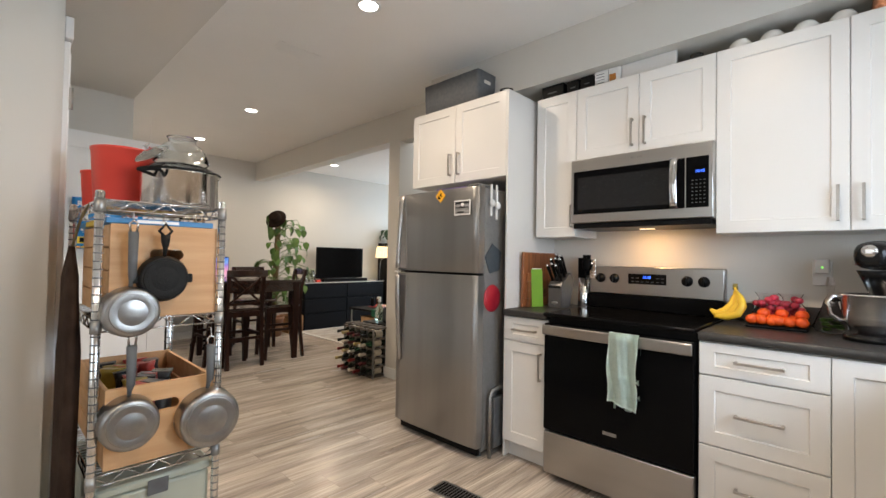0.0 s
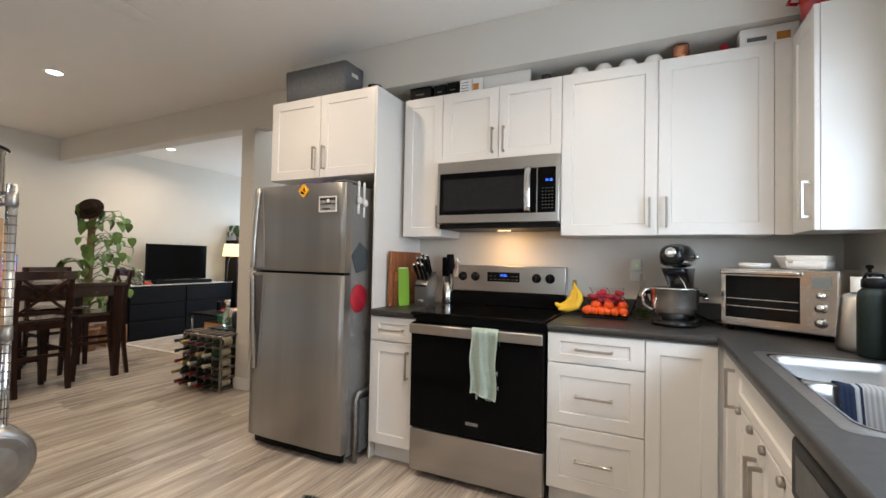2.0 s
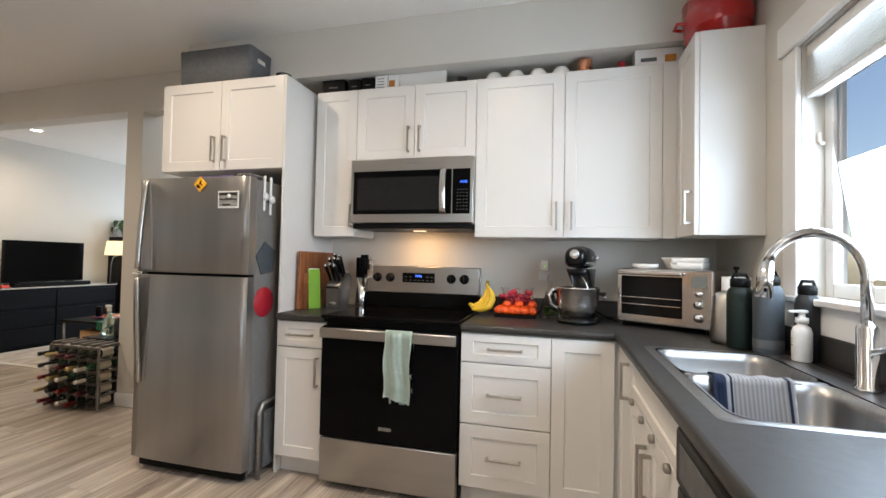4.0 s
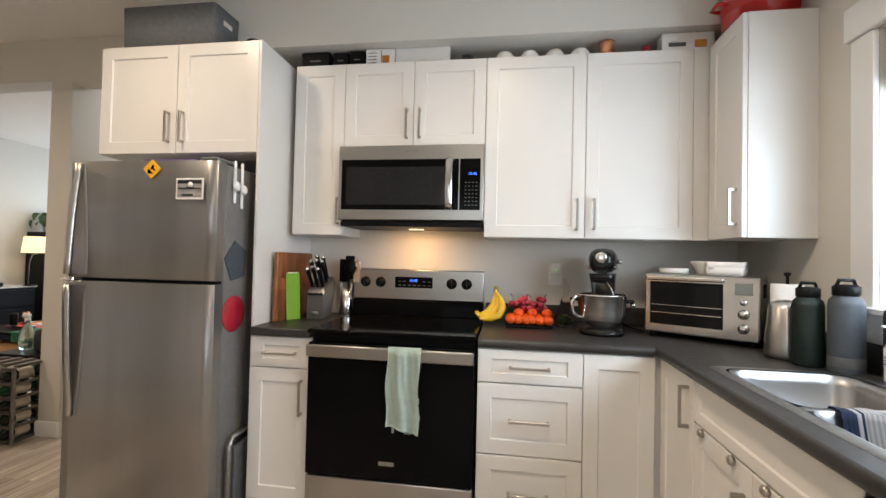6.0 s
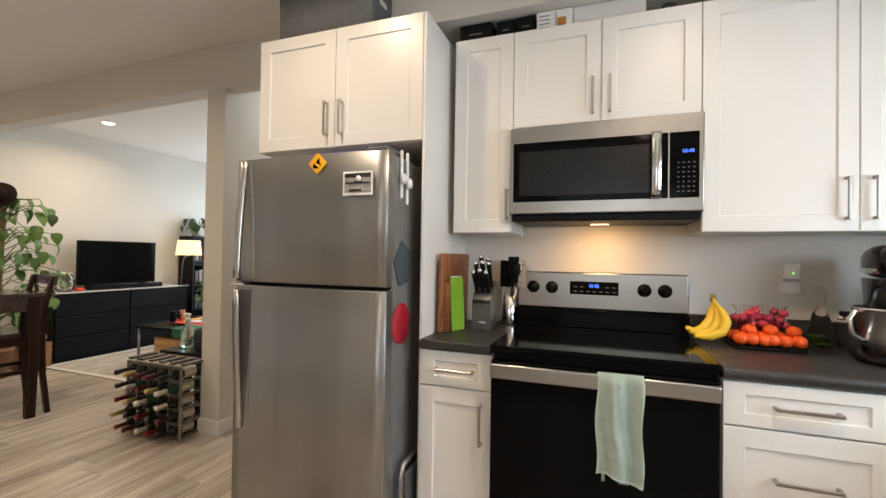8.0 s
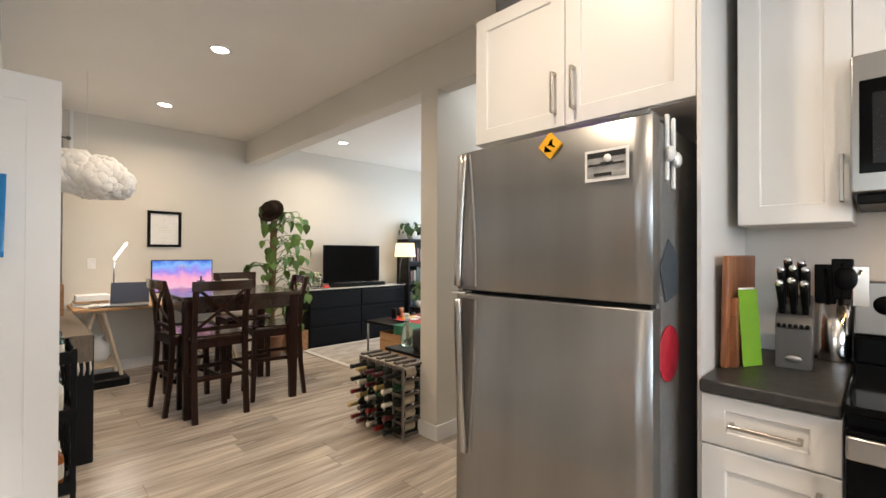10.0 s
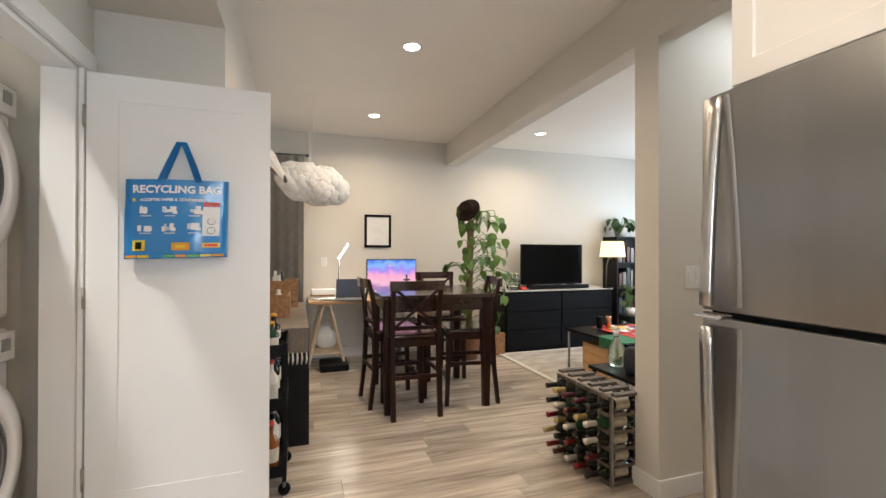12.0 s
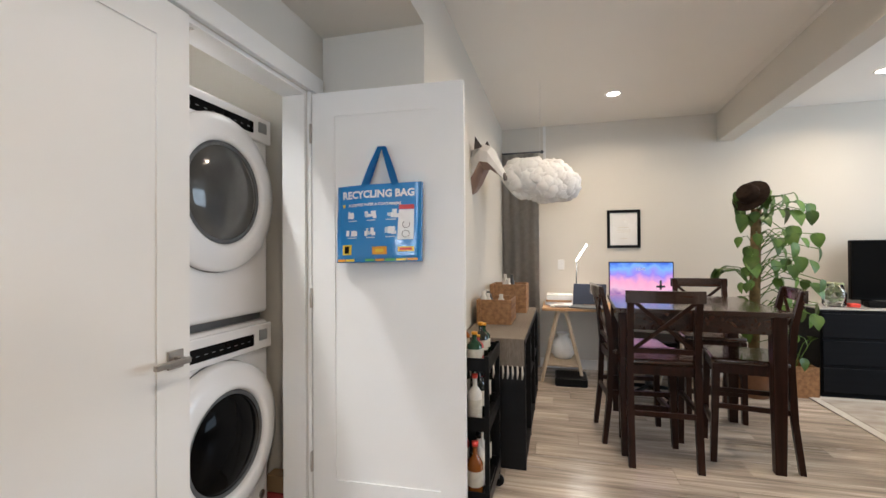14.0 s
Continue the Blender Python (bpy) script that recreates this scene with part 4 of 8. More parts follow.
for bx in (0.07, 0.165):
    bg = thing("fruit_bag", -0.24 + bx, 2.905, WT + 0.0125, "clear plastic bag of red berries", "fruit bag", "berry bags")
    for i in range(22):
        bm = BM()
        ball(bm, (rng.uniform(-0.042, 0.042), rng.uniform(-0.025, 0.025), 0.02 + 0.024 * (i // 5) + rng.uniform(0, 0.012)), 0.019, 1, 1, 0.85, 8, 6)
        part("berry", bm, BERRY, bg)
    bm = BM()
    lathe(bm, [(0.05, 0.0), (0.06, 0.03), (0.055, 0.09), (0.028, 0.12), (0.045, 0.15)], (0, 0, 0), 14, cap1=False)
    for v in bm.verts:
        v.co.x *= 1 + 0.15 * math.sin(v.co.z * 60 + v.co.y * 50)
        v.co.y *= 0.6
    part("film", bm, FILM, bg)
hb = thing("produce_bag", 0.068, 2.87, WT, "clear plastic bag of green herbs", "produce bag")
bm = BM()
lathe(bm, [(0.045, 0.0), (0.056, 0.02), (0.046, 0.08), (0.022, 0.14), (0.009, 0.165), (0.022, 0.22), (0.012, 0.25)], (0, 0, 0), 18, cap1=False)
for v in bm.verts:
    v.co.x *= 1 + 0.2 * math.sin(v.co.z * 50 + v.co.y * 60)
part("film", bm, FILM, hb)
for i in range(14):
    bm = BM()
    ball(bm, (rng.uniform(-0.028, 0.028), rng.uniform(-0.025, 0.025), 0.012 + rng.uniform(0, 0.05)), 0.013, 1.2, 1, 0.5, 7, 5)
    part("leaf", bm, LEAF, hb)
so = thing("wall_socket", 0.032, BW, 1.18, "white wall socket with a plug-in night light", "socket")
pbox("plate", so, WHITEP, -0.038, 0.038, -0.006, -0.0005, -0.06, 0.06, 0.002)
nl = pbox("night_light", so, WHITEP, -0.03, 0.028, -0.04, -0.0065, 0.0, 0.07, 0.006, seg=2)
pcyl("green_light", nl, shade("green_led", (0.2, 0.9, 0.1), rough=0.4, emit=2.0), (0, -0.0415, 0.03), (0, -0.0402, 0.03), 0.004)

# stand mixer
MIXB = shade("gloss_black_enamel", (0.004, 0.004, 0.0045), (0.006, 0.006, 0.0065), 0.2, scale=12, coat=0.12, spec=0.25)
mx_ = thing("stand_mixer", 0.236, 2.79, WT, "glossy black stand mixer with polished steel bowl", "stand mixer", rz=-15)
bm = BM()
lv = []
for s, z in ((1.0, 0.0), (1.0, 0.018), (0.9, 0.03)):
    lv.append([bm.verts.new((x * s, y * s, z)) for x, y in rrect(-0.10, 0.10, -0.19, 0.13, 0.09, 6)])
skin(bm, lv)
part("base", bm, MIXB, mx_)
bm = BM()
lv = []
for z, w, y0, y1 in ((0.02, 0.062, 0.02, 0.12), (0.10, 0.052, 0.035, 0.12), (0.18, 0.054, 0.0, 0.122), (0.235, 0.056, -0.07, 0.126), (0.285, 0.060, -0.13, 0.13)):
    lv.append([bm.verts.new((x, y, z)) for x, y in rrect(-w, w, y0, y1, min(w, 0.04) * 0.95, 5)])
skin(bm, lv)
part("column", bm, MIXB, mx_)
bm = BM()
lv = []
for y, w, z0, z1 in ((-0.168, 0.030, 0.318, 0.372), (-0.160, 0.047, 0.302, 0.388), (-0.135, 0.058, 0.291, 0.400), (-0.07, 0.064, 0.287, 0.408), (0.02, 0.066, 0.286, 0.408), (0.09, 0.062, 0.288, 0.398), (0.13, 0.048, 0.296, 0.378), (0.14, 0.03, 0.306, 0.36)):
    hw, cz, hh = w, (z0 + z1) / 2, (z1 - z0) / 2
    ring_ = []
    for i in range(24):
        a = 2 * math.pi * i / 24
        c_, s_ = math.cos(a), math.sin(a)
        ring_.append(bm.verts.new((hw * math.copysign(abs(c_) ** 0.75, c_), y, cz + hh * math.copysign(abs(s_) ** 0.75, s_))))
    lv.append(ring_)
skin(bm, lv)
hd = part("head", bm, MIXB, mx_)
bm = BM()
skin(bm, [[bm.verts.new((x, y, z)) for x, y in rrect(-w, w, -0.150 - w + 0.066, 0.125, 0.055, 6)] for z, w in ((0.306, 0.062), (0.308, 0.068), (0.322, 0.0685), (0.324, 0.064))])
part("trim_band", bm, CHROME, hd)
plathe("hub_cap", hd, CHROME, [(0.026, 0), (0.026, 0.008), (0.02, 0.012), (0.001, 0.013)], (0, -0.162, 0.362), 20, "-y")
pbox("hub_mark", hd, WHITEP, -0.01, 0.01, -0.1765, -0.1752, 0.354, 0.37, 0)
BOWLM = shade("bright_steel_bowl", (0.90, 0.88, 0.85), (0.86, 0.84, 0.81), 0.24, 1.0, scale=3, rvar=0.03)
bw_ = plathe("bowl", mx_, BOWLM, [(0.055, 0.0), (0.058, 0.008), (0.086, 0.028), (0.105, 0.065), (0.113, 0.15), (0.118, 0.152), (0.118, 0.158), (0.110, 0.156), (0.100, 0.08), (0.05, 0.03), (0.001, 0.03)], (0, -0.085, 0.031), 40, cap1=False)
ptube("bowl_handle", bw_, POLISH, [(-0.085, -0.135, 0.172), (-0.115, -0.16, 0.176), (-0.128, -0.17, 0.15), (-0.122, -0.165, 0.10), (-0.098, -0.145, 0.078), (-0.075, -0.13, 0.075)], 0.008, 8)
ptube("beater_wire", mx_, CHROME, [(0.02, -0.09, 0.25), (0.045, -0.085, 0.21), (0.058, -0.085, 0.17), (0.03, -0.085, 0.09)], 0.0025, 6)
pcyl("speed_knob", mx_, CHROME, (0.060, 0.05, 0.345), (0.085, 0.05, 0.345), 0.012)
for sx in (-1, 1):
    br_ = pbox("bowl_bracket", mx_, MIXB, sx * 0.123 - 0.022, sx * 0.123 + 0.022, -0.1, -0.07, 0.150, 0.168, 0.005)
    pcyl("bracket_pin", br_, CHROME, (sx * 0.138, -0.085, 0.135), (sx * 0.138, -0.085, 0.149), 0.012)
ptube("cord", mx_, BLACK, [(0.05, 0.12, 0.05), (0.12, 0.14, 0.01), (0.17, 0.08, 0.006), (0.19, 0.05, 0.006)], 0.004, 6)

# toaster oven, turned into the corner
to = thing("toaster_oven", 0.41, 2.722, WT, "brushed steel countertop toaster oven with glass door", "toaster oven", rz=-33)
TWd, TD = 0.45, 0.27
bm = BM()
box(bm, 0, TWd, 0.012, TD, 0.02, 0.295, 0.012, 3)
tb = part("body", bm, STEEL, to)
for fx in (0.03, TWd - 0.03):
    for fy in (0.04, TD - 0.04):
        pcyl("foot", to, BLACK, (fx, fy, 0), (fx, fy, 0.022), 0.013)
pbox("front_frame", to, POLISH, 0.004, TWd - 0.004, 0.0, 0.0125, 0.024, 0.29, 0.004)
tdoor = pbox("door_glass", to, shade("oven_glass", (0.008, 0.008, 0.008), (0.006, 0.006, 0.006), 0.06, scale=9, spec=0.2), 0.028, 0.32, -0.004, -0.0005, 0.062, 0.258, 0.002)
for z in (0.115, 0.15):
    pbox("rack_wire", tdoor, POLISH, 0.034, 0.315, -0.0058, -0.0042, z, z + 0.003, 0)
bm = BM()
box(bm, 0.014, 0.325, -0.03, -0.014, 0.264, 0.284, 0.006, 2)
for x in (0.04, 0.29):
    box(bm, x, x + 0.02, -0.015, -0.0005, 0.265, 0.279)
part("door_handle", bm, POLISH, to)
pbox("display", to, shade("lcd_grey", (0.2, 0.21, 0.19), rough=0.2), 0.362, 0.425, -0.003, -0.0005, 0.215, 0.265, 0.001)
for z, r in ((0.185, 0.013), (0.135, 0.021), (0.075, 0.021)):
    plathe("knob", to, POLISH, [(r, 0), (r, 0.004), (r * 0.85, 0.006), (r * 0.8, 0.024), (0.001, 0.026)], (0.393, -0.001, z), 20, "-y")
bm = BM()
for i in range(8):
    box(bm, TWd + 0.0003, TWd + 0.0012, 0.10 + 0.015 * i, 0.107 + 0.015 * i, 0.2, 0.26)
part("vent_slots", bm, BLACK, to)
M = to.matrix_world
pl_ = plathe("plate", None, CERAM, [(0.058, 0), (0.063, 0.004), (0.065, 0.024), (0.061, 0.024), (0.058, 0.008), (0.001, 0.008)], seg=28)
pl_.matrix_world = M @ pose(0.10, 0.12, 0.296)
tagged(pl_, "white side plate on the toaster oven", "plate")
for k in range(2):
    bw_ = thing("square_dish", 0, 0, 0, "white square ceramic dish", "dish", "stacked white dishes")
    bw_.matrix_world = M @ pose(0.315, 0.12, 0.296 + 0.024 * k, 0, 0, 4 * k)
    bm = BM()
    lv = [[bm.verts.new((x * s, y * s, z)) for x, y in rrect(-0.075, 0.075, -0.06, 0.06, 0.012, 3)] for s, z in ((0.93, 0), (1.0, 0.034), (0.96, 0.034), (0.90, 0.008))]
    skin(bm, lv)
    part("dish_body", bm, CERAM, bw_)
rb = plathe("bowl", None, CERAM, [(0.03, 0), (0.034, 0.004), (0.056, 0.05), (0.06, 0.06), (0.056, 0.06), (0.03, 0.01), (0.001, 0.01)], seg=28)
rb.matrix_world = M @ pose(0.21, 0.20, 0.296)
tagged(rb, "white ceramic bowl on the toaster oven", "bowl")

# right-hand cluster beside the sink
pt = thing("paper_towel", 0.865, 2.44, WT, "paper towel roll on a stand", "paper towel")
plathe("roll", pt, shade("paper", (0.82, 0.82, 0.8), (0.78, 0.78, 0.76), 0.9, scale=20, bump=0.4, bscale=90), [(0.015, 0.01), (0.055, 0.01), (0.055, 0.27), (0.015, 0.27)], seg=24)
plathe("stand", pt, BLACK, [(0.05, 0), (0.05, 0.009), (0.006, 0.0095), (0.006, 0.30), (0.012, 0.305), (0.012, 0.315), (0.001, 0.318)], seg=16)
kt = thing("kettle", 0.80, 2.335, WT, "stainless electric kettle with black handle", "kettle")
plathe("body", kt, SATINH, [(0.065, 0.0), (0.068, 0.02), (0.066, 0.06), (0.055, 0.19), (0.045, 0.205), (0.02, 0.215), (0.001, 0.217)], seg=28)
ptube("handle", kt, BLACK, [(0.02, -0.05, 0.2), (0.03, -0.095, 0.19), (0.035, -0.105, 0.1), (0.03, -0.066, 0.05)], 0.013, 8)


def flask(x, y, r, h, mat, label, lid=BLACK, band=None, loop=True):
    f = thing("water_bottle", x, y, WT, label, "bottle", "insulated bottles")
    b = plathe("body", f, mat, [(r * 0.92, 0), (r, 0.006), (r, h * 0.72), (r * 0.93, h * 0.78), (r * 0.72, h * 0.82), (r * 0.70, h * 0.83)], seg=28)
    if band:
        plathe("base_band", b, band, [(r * 1.005, 0.02), (r * 1.012, 0.022), (r * 1.012, 0.05), (r * 1.005, 0.052)], seg=28)
    ld = plathe("lid", f, lid, [(r * 0.74, h * 0.832), (r * 0.76, h * 0.84), (r * 0.76, h * 0.93), (r * 0.6, h * 0.95), (0.001, h * 0.955)], seg=24)
    if loop:
        ptube("loop", ld, lid, [(-r * 0.6, 0, h * 0.93), (-r * 0.45, 0, h), (r * 0.45, 0, h), (r * 0.6, 0, h * 0.93)], 0.006, 8)


flask(0.80, 2.215, 0.046, 0.285, shade("bottle_green", (0.004, 0.016, 0.013), (0.003, 0.012, 0.01), 0.6, scale=60, bump=0.15, bscale=400), "dark green insulated bottle with black lid")
flask(0.86, 2.13, 0.048, 0.30, shade("bottle_slate", (0.07, 0.085, 0.10), (0.06, 0.075, 0.09), 0.6, scale=60, bump=0.15, bscale=400), "slate grey insulated bottle with black lid", band=GREYP)
flask(0.935, 2.03, 0.036, 0.27, shade("bottle_navy", (0.012, 0.014, 0.02), rough=0.45), "black insulated bottle by the window", band=None)
sp_ = thing("soap_dispenser", 0.905, 2.06 - 0.06, WT + 0.004, "white foaming soap pump bottle", "soap dispenser")
plathe("bottle", sp_, WHITEP, [(0.03, 0), (0.033, 0.004), (0.034, 0.11), (0.028, 0.13), (0.016, 0.14), (0.016, 0.146)], seg=24)
lb = plathe("collar", sp_, WHITEP, [(0.022, 0.147), (0.022, 0.168), (0.012, 0.17), (0.01, 0.185)], seg=20)
bm = BM()
lathe(bm, [(0.016, 0.186), (0.02, 0.19), (0.02, 0.197), (0.001, 0.199)], (0, 0, 0), 16)
box(bm, -0.045, 0.0, -0.008, 0.008, 0.187, 0.196, 0.003)
part("pump_head", bm, WHITEP, sp_)
bm = BM()
for k, w in enumerate((0.02, 0.014, 0.022)):
    box(bm, -0.0352, -0.0342, -w / 2, w / 2, 0.085 - 0.012 * k, 0.088 - 0.012 * k)
part("label_marks", bm, GREYP, sp_)
sp_.scale = (0.86, 0.86, 0.86)

# blind and window catch
bl = thing("window_blind", RW + 0.03, WY0 + 0.01, 1.86, "white slatted blind raised to the top of the window", "blind")
pbox("headrail", bl, WHITEP, -0.02, 0.02, 0, WY1 - WY0 - 0.02, 0.155, 0.195, 0.003)
for i in range(16):
    pbox("slat", bl, WHITEP, -0.024, 0.024, 0.004, WY1 - WY0 - 0.024, 0.022 + i * 0.0082, 0.0245 + i * 0.0082, 0)
pbox("bottom_rail", bl, WHITEP, -0.025, 0.025, 0.002, WY1 - WY0 - 0.022, 0.0, 0.018, 0.003)
wc = thing("cord_cleat", RW + 0.05, WY1 - 0.003, 1.71, "small cream cord cleat on the window jamb", "cleat")
pbox("bracket", wc, CORK, -0.006, 0.006, -0.012, 0.0, -0.02, 0.02, 0.002)
pbox("hook", wc, CORK, -0.004, 0.014, -0.02, -0.0125, -0.03, -0.015, 0.002)

# ---- on top of the wall cabinets ----
UT = UZ1 + 0.001
BINM = shade("bin_felt", (0.17, 0.175, 0.18), (0.14, 0.145, 0.15), 0.9, scale=40, bump=0.5, bscale=500, spec=0.15)
gb = thing("storage_bin", -2.27, 2.525, 2.307, "dark grey fabric storage bin with handle cut-out", "storage bin")
bm = BM()
lv = [[bm.verts.new((x, y, z)) for x, y in rrect(-0.0 - s, 0.53 + s, -s, 0.198 + s, 0.02, 3)] for s, z in ((0, 0), (0.006, 0.235), (-0.006, 0.235), (-0.01, 0.02))]
skin(bm, lv)
part("bin_body", bm, BINM, gb)
pbox("grip", gb, CORK, 0.5365, 0.5385, 0.06, 0.13, 0.15, 0.175, 0.0005)
pbox("lid_panel", gb, BINM, 0.01, 0.52, 0.01, 0.188, 0.19, 0.196, 0.002)
gd = thing("glass_dish", -1.58, 2.64, 2.307, "clear glass cake dish and lids", "glass dish")
plathe("foot", gd, GLASS, [(0.035, 0), (0.033, 0.005), (0.011, 0.014), (0.009, 0.04), (0.035, 0.05), (0.048, 0.075), (0.046, 0.075), (0.03, 0.054), (0.001, 0.05)], seg=24)
plathe("saucer", gd, GLASS, [(0.02, 0.0), (0.04, 0.02), (0.042, 0.02), (0.02, 0.005), (0.001, 0.004)], (0.06, 0.02, 0.0), seg=20)
BOXM = [("black_box", -1.40, 0.16, 0.16, BLACK, "matt black box"), ("black_box", -1.215, 0.085, 0.088, BLACK, "small matt black carton"), ("black_box", -1.12, 0.085, 0.092, BLACK, "small matt black carton")]
for nm, x, w, h, mt, lab in BOXM:
    b = thing(nm, x, 2.80, UT, lab + " on top of the wall cabinets", "box", "boxes on the cabinets")
    hh = min(h, 0.096)
    pbox("carton", b, mt, 0, w, 0, 0.14, 0, hh, 0.002)
    pbox("carton_mark", b, GREYP, w * 0.3, w * 0.7, -0.0012, -0.0002, hh * 0.45, hh * 0.52, 0)
wb = thing("white_box", -1.025, 2.80, UT, "white carton with a glass of whisky printed on it", "box")
pbox("carton", wb, WHITEP, 0, 0.16, 0, 0.1, 0, 0.097, 0.001)
pbox("print", wb, shade("amber_print", (0.55, 0.22, 0.03), (0.4, 0.14, 0.02), 0.4, scale=30), 0.092, 0.132, -0.0012, -0.0002, 0.02, 0.06, 0)
pbox("print_panel", wb, GREYP, 0.085, 0.088, -0.0012, -0.0002, 0.01, 0.09, 0)
bm = BM()
for k in range(4):
    box(bm, 0.012, 0.06, -0.0012, -0.0002, 0.02 + 0.018 * k, 0.024 + 0.018 * k)
part("print_lines", bm, GREYP, wb)
pbox("board", thing("white_board", -0.862, 2.81, UT, "plain white board closing the gap above the cabinets", "board"), CAB, 0, 0.30, 0, 0.02, 0, 0.099, 0.001)
gl = plathe("dark_glass", None, shade("smoke_glass", (0.12, 0.12, 0.12), rough=0.1, trans=0.6), [(0.03, 0), (0.032, 0.05), (0.028, 0.05), (0.026, 0.006), (0.001, 0.006)], seg=18)
gl.location = (-0.47, 2.84, UT)
tagged(gl, "small smoked glass tumbler", "glass")
for i in range(4):
    b = plathe("upturned_bowl", None, CERAM, [(0.053, 0.0), (0.055, 0.004), (0.05, 0.03), (0.034, 0.052), (0.02, 0.058), (0.001, 0.058)], seg=24)
    b.location = (-0.27 + 0.128 * i, 2.83, UT)
    tagged(b, "upturned white ceramic bowl on the cabinets", "bowl", "upturned bowls")
cm = plathe("copper_mug", None, COPPER, [(0.03, 0), (0.04, 0.012), (0.043, 0.035), (0.038, 0.07), (0.04, 0.085), (0.037, 0.085), (0.035, 0.07), (0.001, 0.06)], seg=24)
cm.location = (0.245, 2.83, UT)
tagged(cm, "hammered copper mug on the cabinets", "mug")
rc = thing("red_candle", 0.44, 2.84, UT, "small red candle in glass", "candle")
plathe("wax", rc, RUB, [(0.02, 0.0), (0.02, 0.06), (0.001, 0.061)], seg=16)
wb = thing("white_box", 0.50, 2.79, UT, "white carton with amber drink printed on it", "box")
pbox("carton", wb, WHITEP, 0, 0.24, 0, 0.08, 0, 0.098, 0.001)
pbox("print", wb, shade("amber_print_two", (0.6, 0.28, 0.05), (0.45, 0.18, 0.03), 0.4, scale=30), 0.15, 0.205, -0.0012, -0.0002, 0.022, 0.06, 0)
pbox("print_ice", wb, GREYP, 0.03, 0.11, -0.0012, -0.0002, 0.03, 0.05, 0)
rp_ = thing("red_pot", 0.84, 2.60, UT, "large red enamel stock pot on the corner cabinet", "pot")
plathe("body", rp_, ENRED, [(0.12, 0), (0.13, 0.005), (0.15, 0.10), (0.155, 0.2), (0.15, 0.2), (0.14, 0.02), (0.001, 0.015)], seg=36)
ptube("handle", rp_, ENRED, [(-0.148, -0.035, 0.1), (-0.185, -0.03, 0.105), (-0.185, 0.03, 0.105), (-0.148, 0.035, 0.1)], 0.008, 8)
ptube("handle", rp_, ENRED, [(0.10, 0.11, 0.1), (0.11, 0.15, 0.105), (0.06, 0.17, 0.105), (0.05, 0.14, 0.1)], 0.008, 8)
fv = thing("floor_vent", -1.345, 1.925, 0.0, "dark grey ornamental floor vent in the planks", "vent", rz=4)
pbox("frame", fv, GALV, -0.14, 0.14, -0.065, 0.065, 0.0005, 0.005, 0.001)
for i in range(13):
    pbox("slat", fv, BLACK, -0.12 + 0.019 * i, -0.109 + 0.019 * i, -0.05, 0.05, 0.0052, 0.0065, 0)

# ---- ceiling fixtures ----
GLOW = shade("downlight_glow", (1.0, 0.9, 0.76), (1.0, 0.89, 0.75), 0.5, emit=14.0)
dl = thing("downlight", *DOWNLIGHTS[0], "round white recessed ceiling light, lit", "downlight", "recessed ceiling lights")
bm = BM()
lathe(bm, [(0.072, 0.0), (0.074, -0.004), (0.068, -0.008), (0.056, -0.006), (0.055, -0.002)], (0, 0, 0), 32, cap0=False, cap1=False)
part("trim_ring", bm, WHITEP, dl)
bm = BM()
lathe(bm, [(0.001, -0.002), (0.055, -0.002), (0.055, -0.001), (0.001, -0.001)], (0, 0, 0), 32)
part("diffuser", bm, GLOW, dl)
# the last copy only goes with the added hall fill
for p in DOWNLIGHTS[1:]:
    copy_thing(dl, pose(*p))
vt = thing("ceiling_vent", -2.80, 1.73, CEIL, "white rectangular ceiling vent", "vent")
pbox("frame", vt, CEILING, -0.075, 0.075, -0.16, 0.16, -0.007, -0.0005, 0.003)
for i in range(5):
    pbox("slat", vt, CEILING, -0.055 + 0.024 * i, -0.042 + 0.024 * i, -0.14, 0.14, -0.010, -0.0075, 0.001)

# ---- wire rack ----
RX0, RX1, RY0, RY1, RH = -2.12, -1.51, 0.448, 0.80, 1.408
wr = thing("wire_rack", RX0, RY0, 0, "chrome wire shelving rack loaded with kitchen things", "shelving rack")
RWd, RDp = RX1 - RX0, RY1 - RY0
for x in (0, RWd):
    for y in (0, RDp):
        bm = BM()
        cyl(bm, (x, y, 0.03), (x, y, RH), 0.0127, seg=14)
        ball(bm, (x, y, RH), 0.0127, 1, 1, 0.5)
        po = part("post", bm, CHROME, wr)
        # raised grey bands paint the shade of the post's grooves
        bm = BM()
        for k in range(int(RH / 0.0254) - 2):
            z = 0.05 + k * 0.0254
            lathe(bm, [(0.0127, z), (0.0130, z + 0.0005), (0.0130, z + 0.0035), (0.0127, z + 0.004)], (x, y, 0), 14, cap0=False, cap1=False)
        part("groove_shade_rings", bm, GREYP, po)
        pcyl("foot", po, BLACK, (x, y, 0), (x, y, 0.03), 0.017, 0.012)
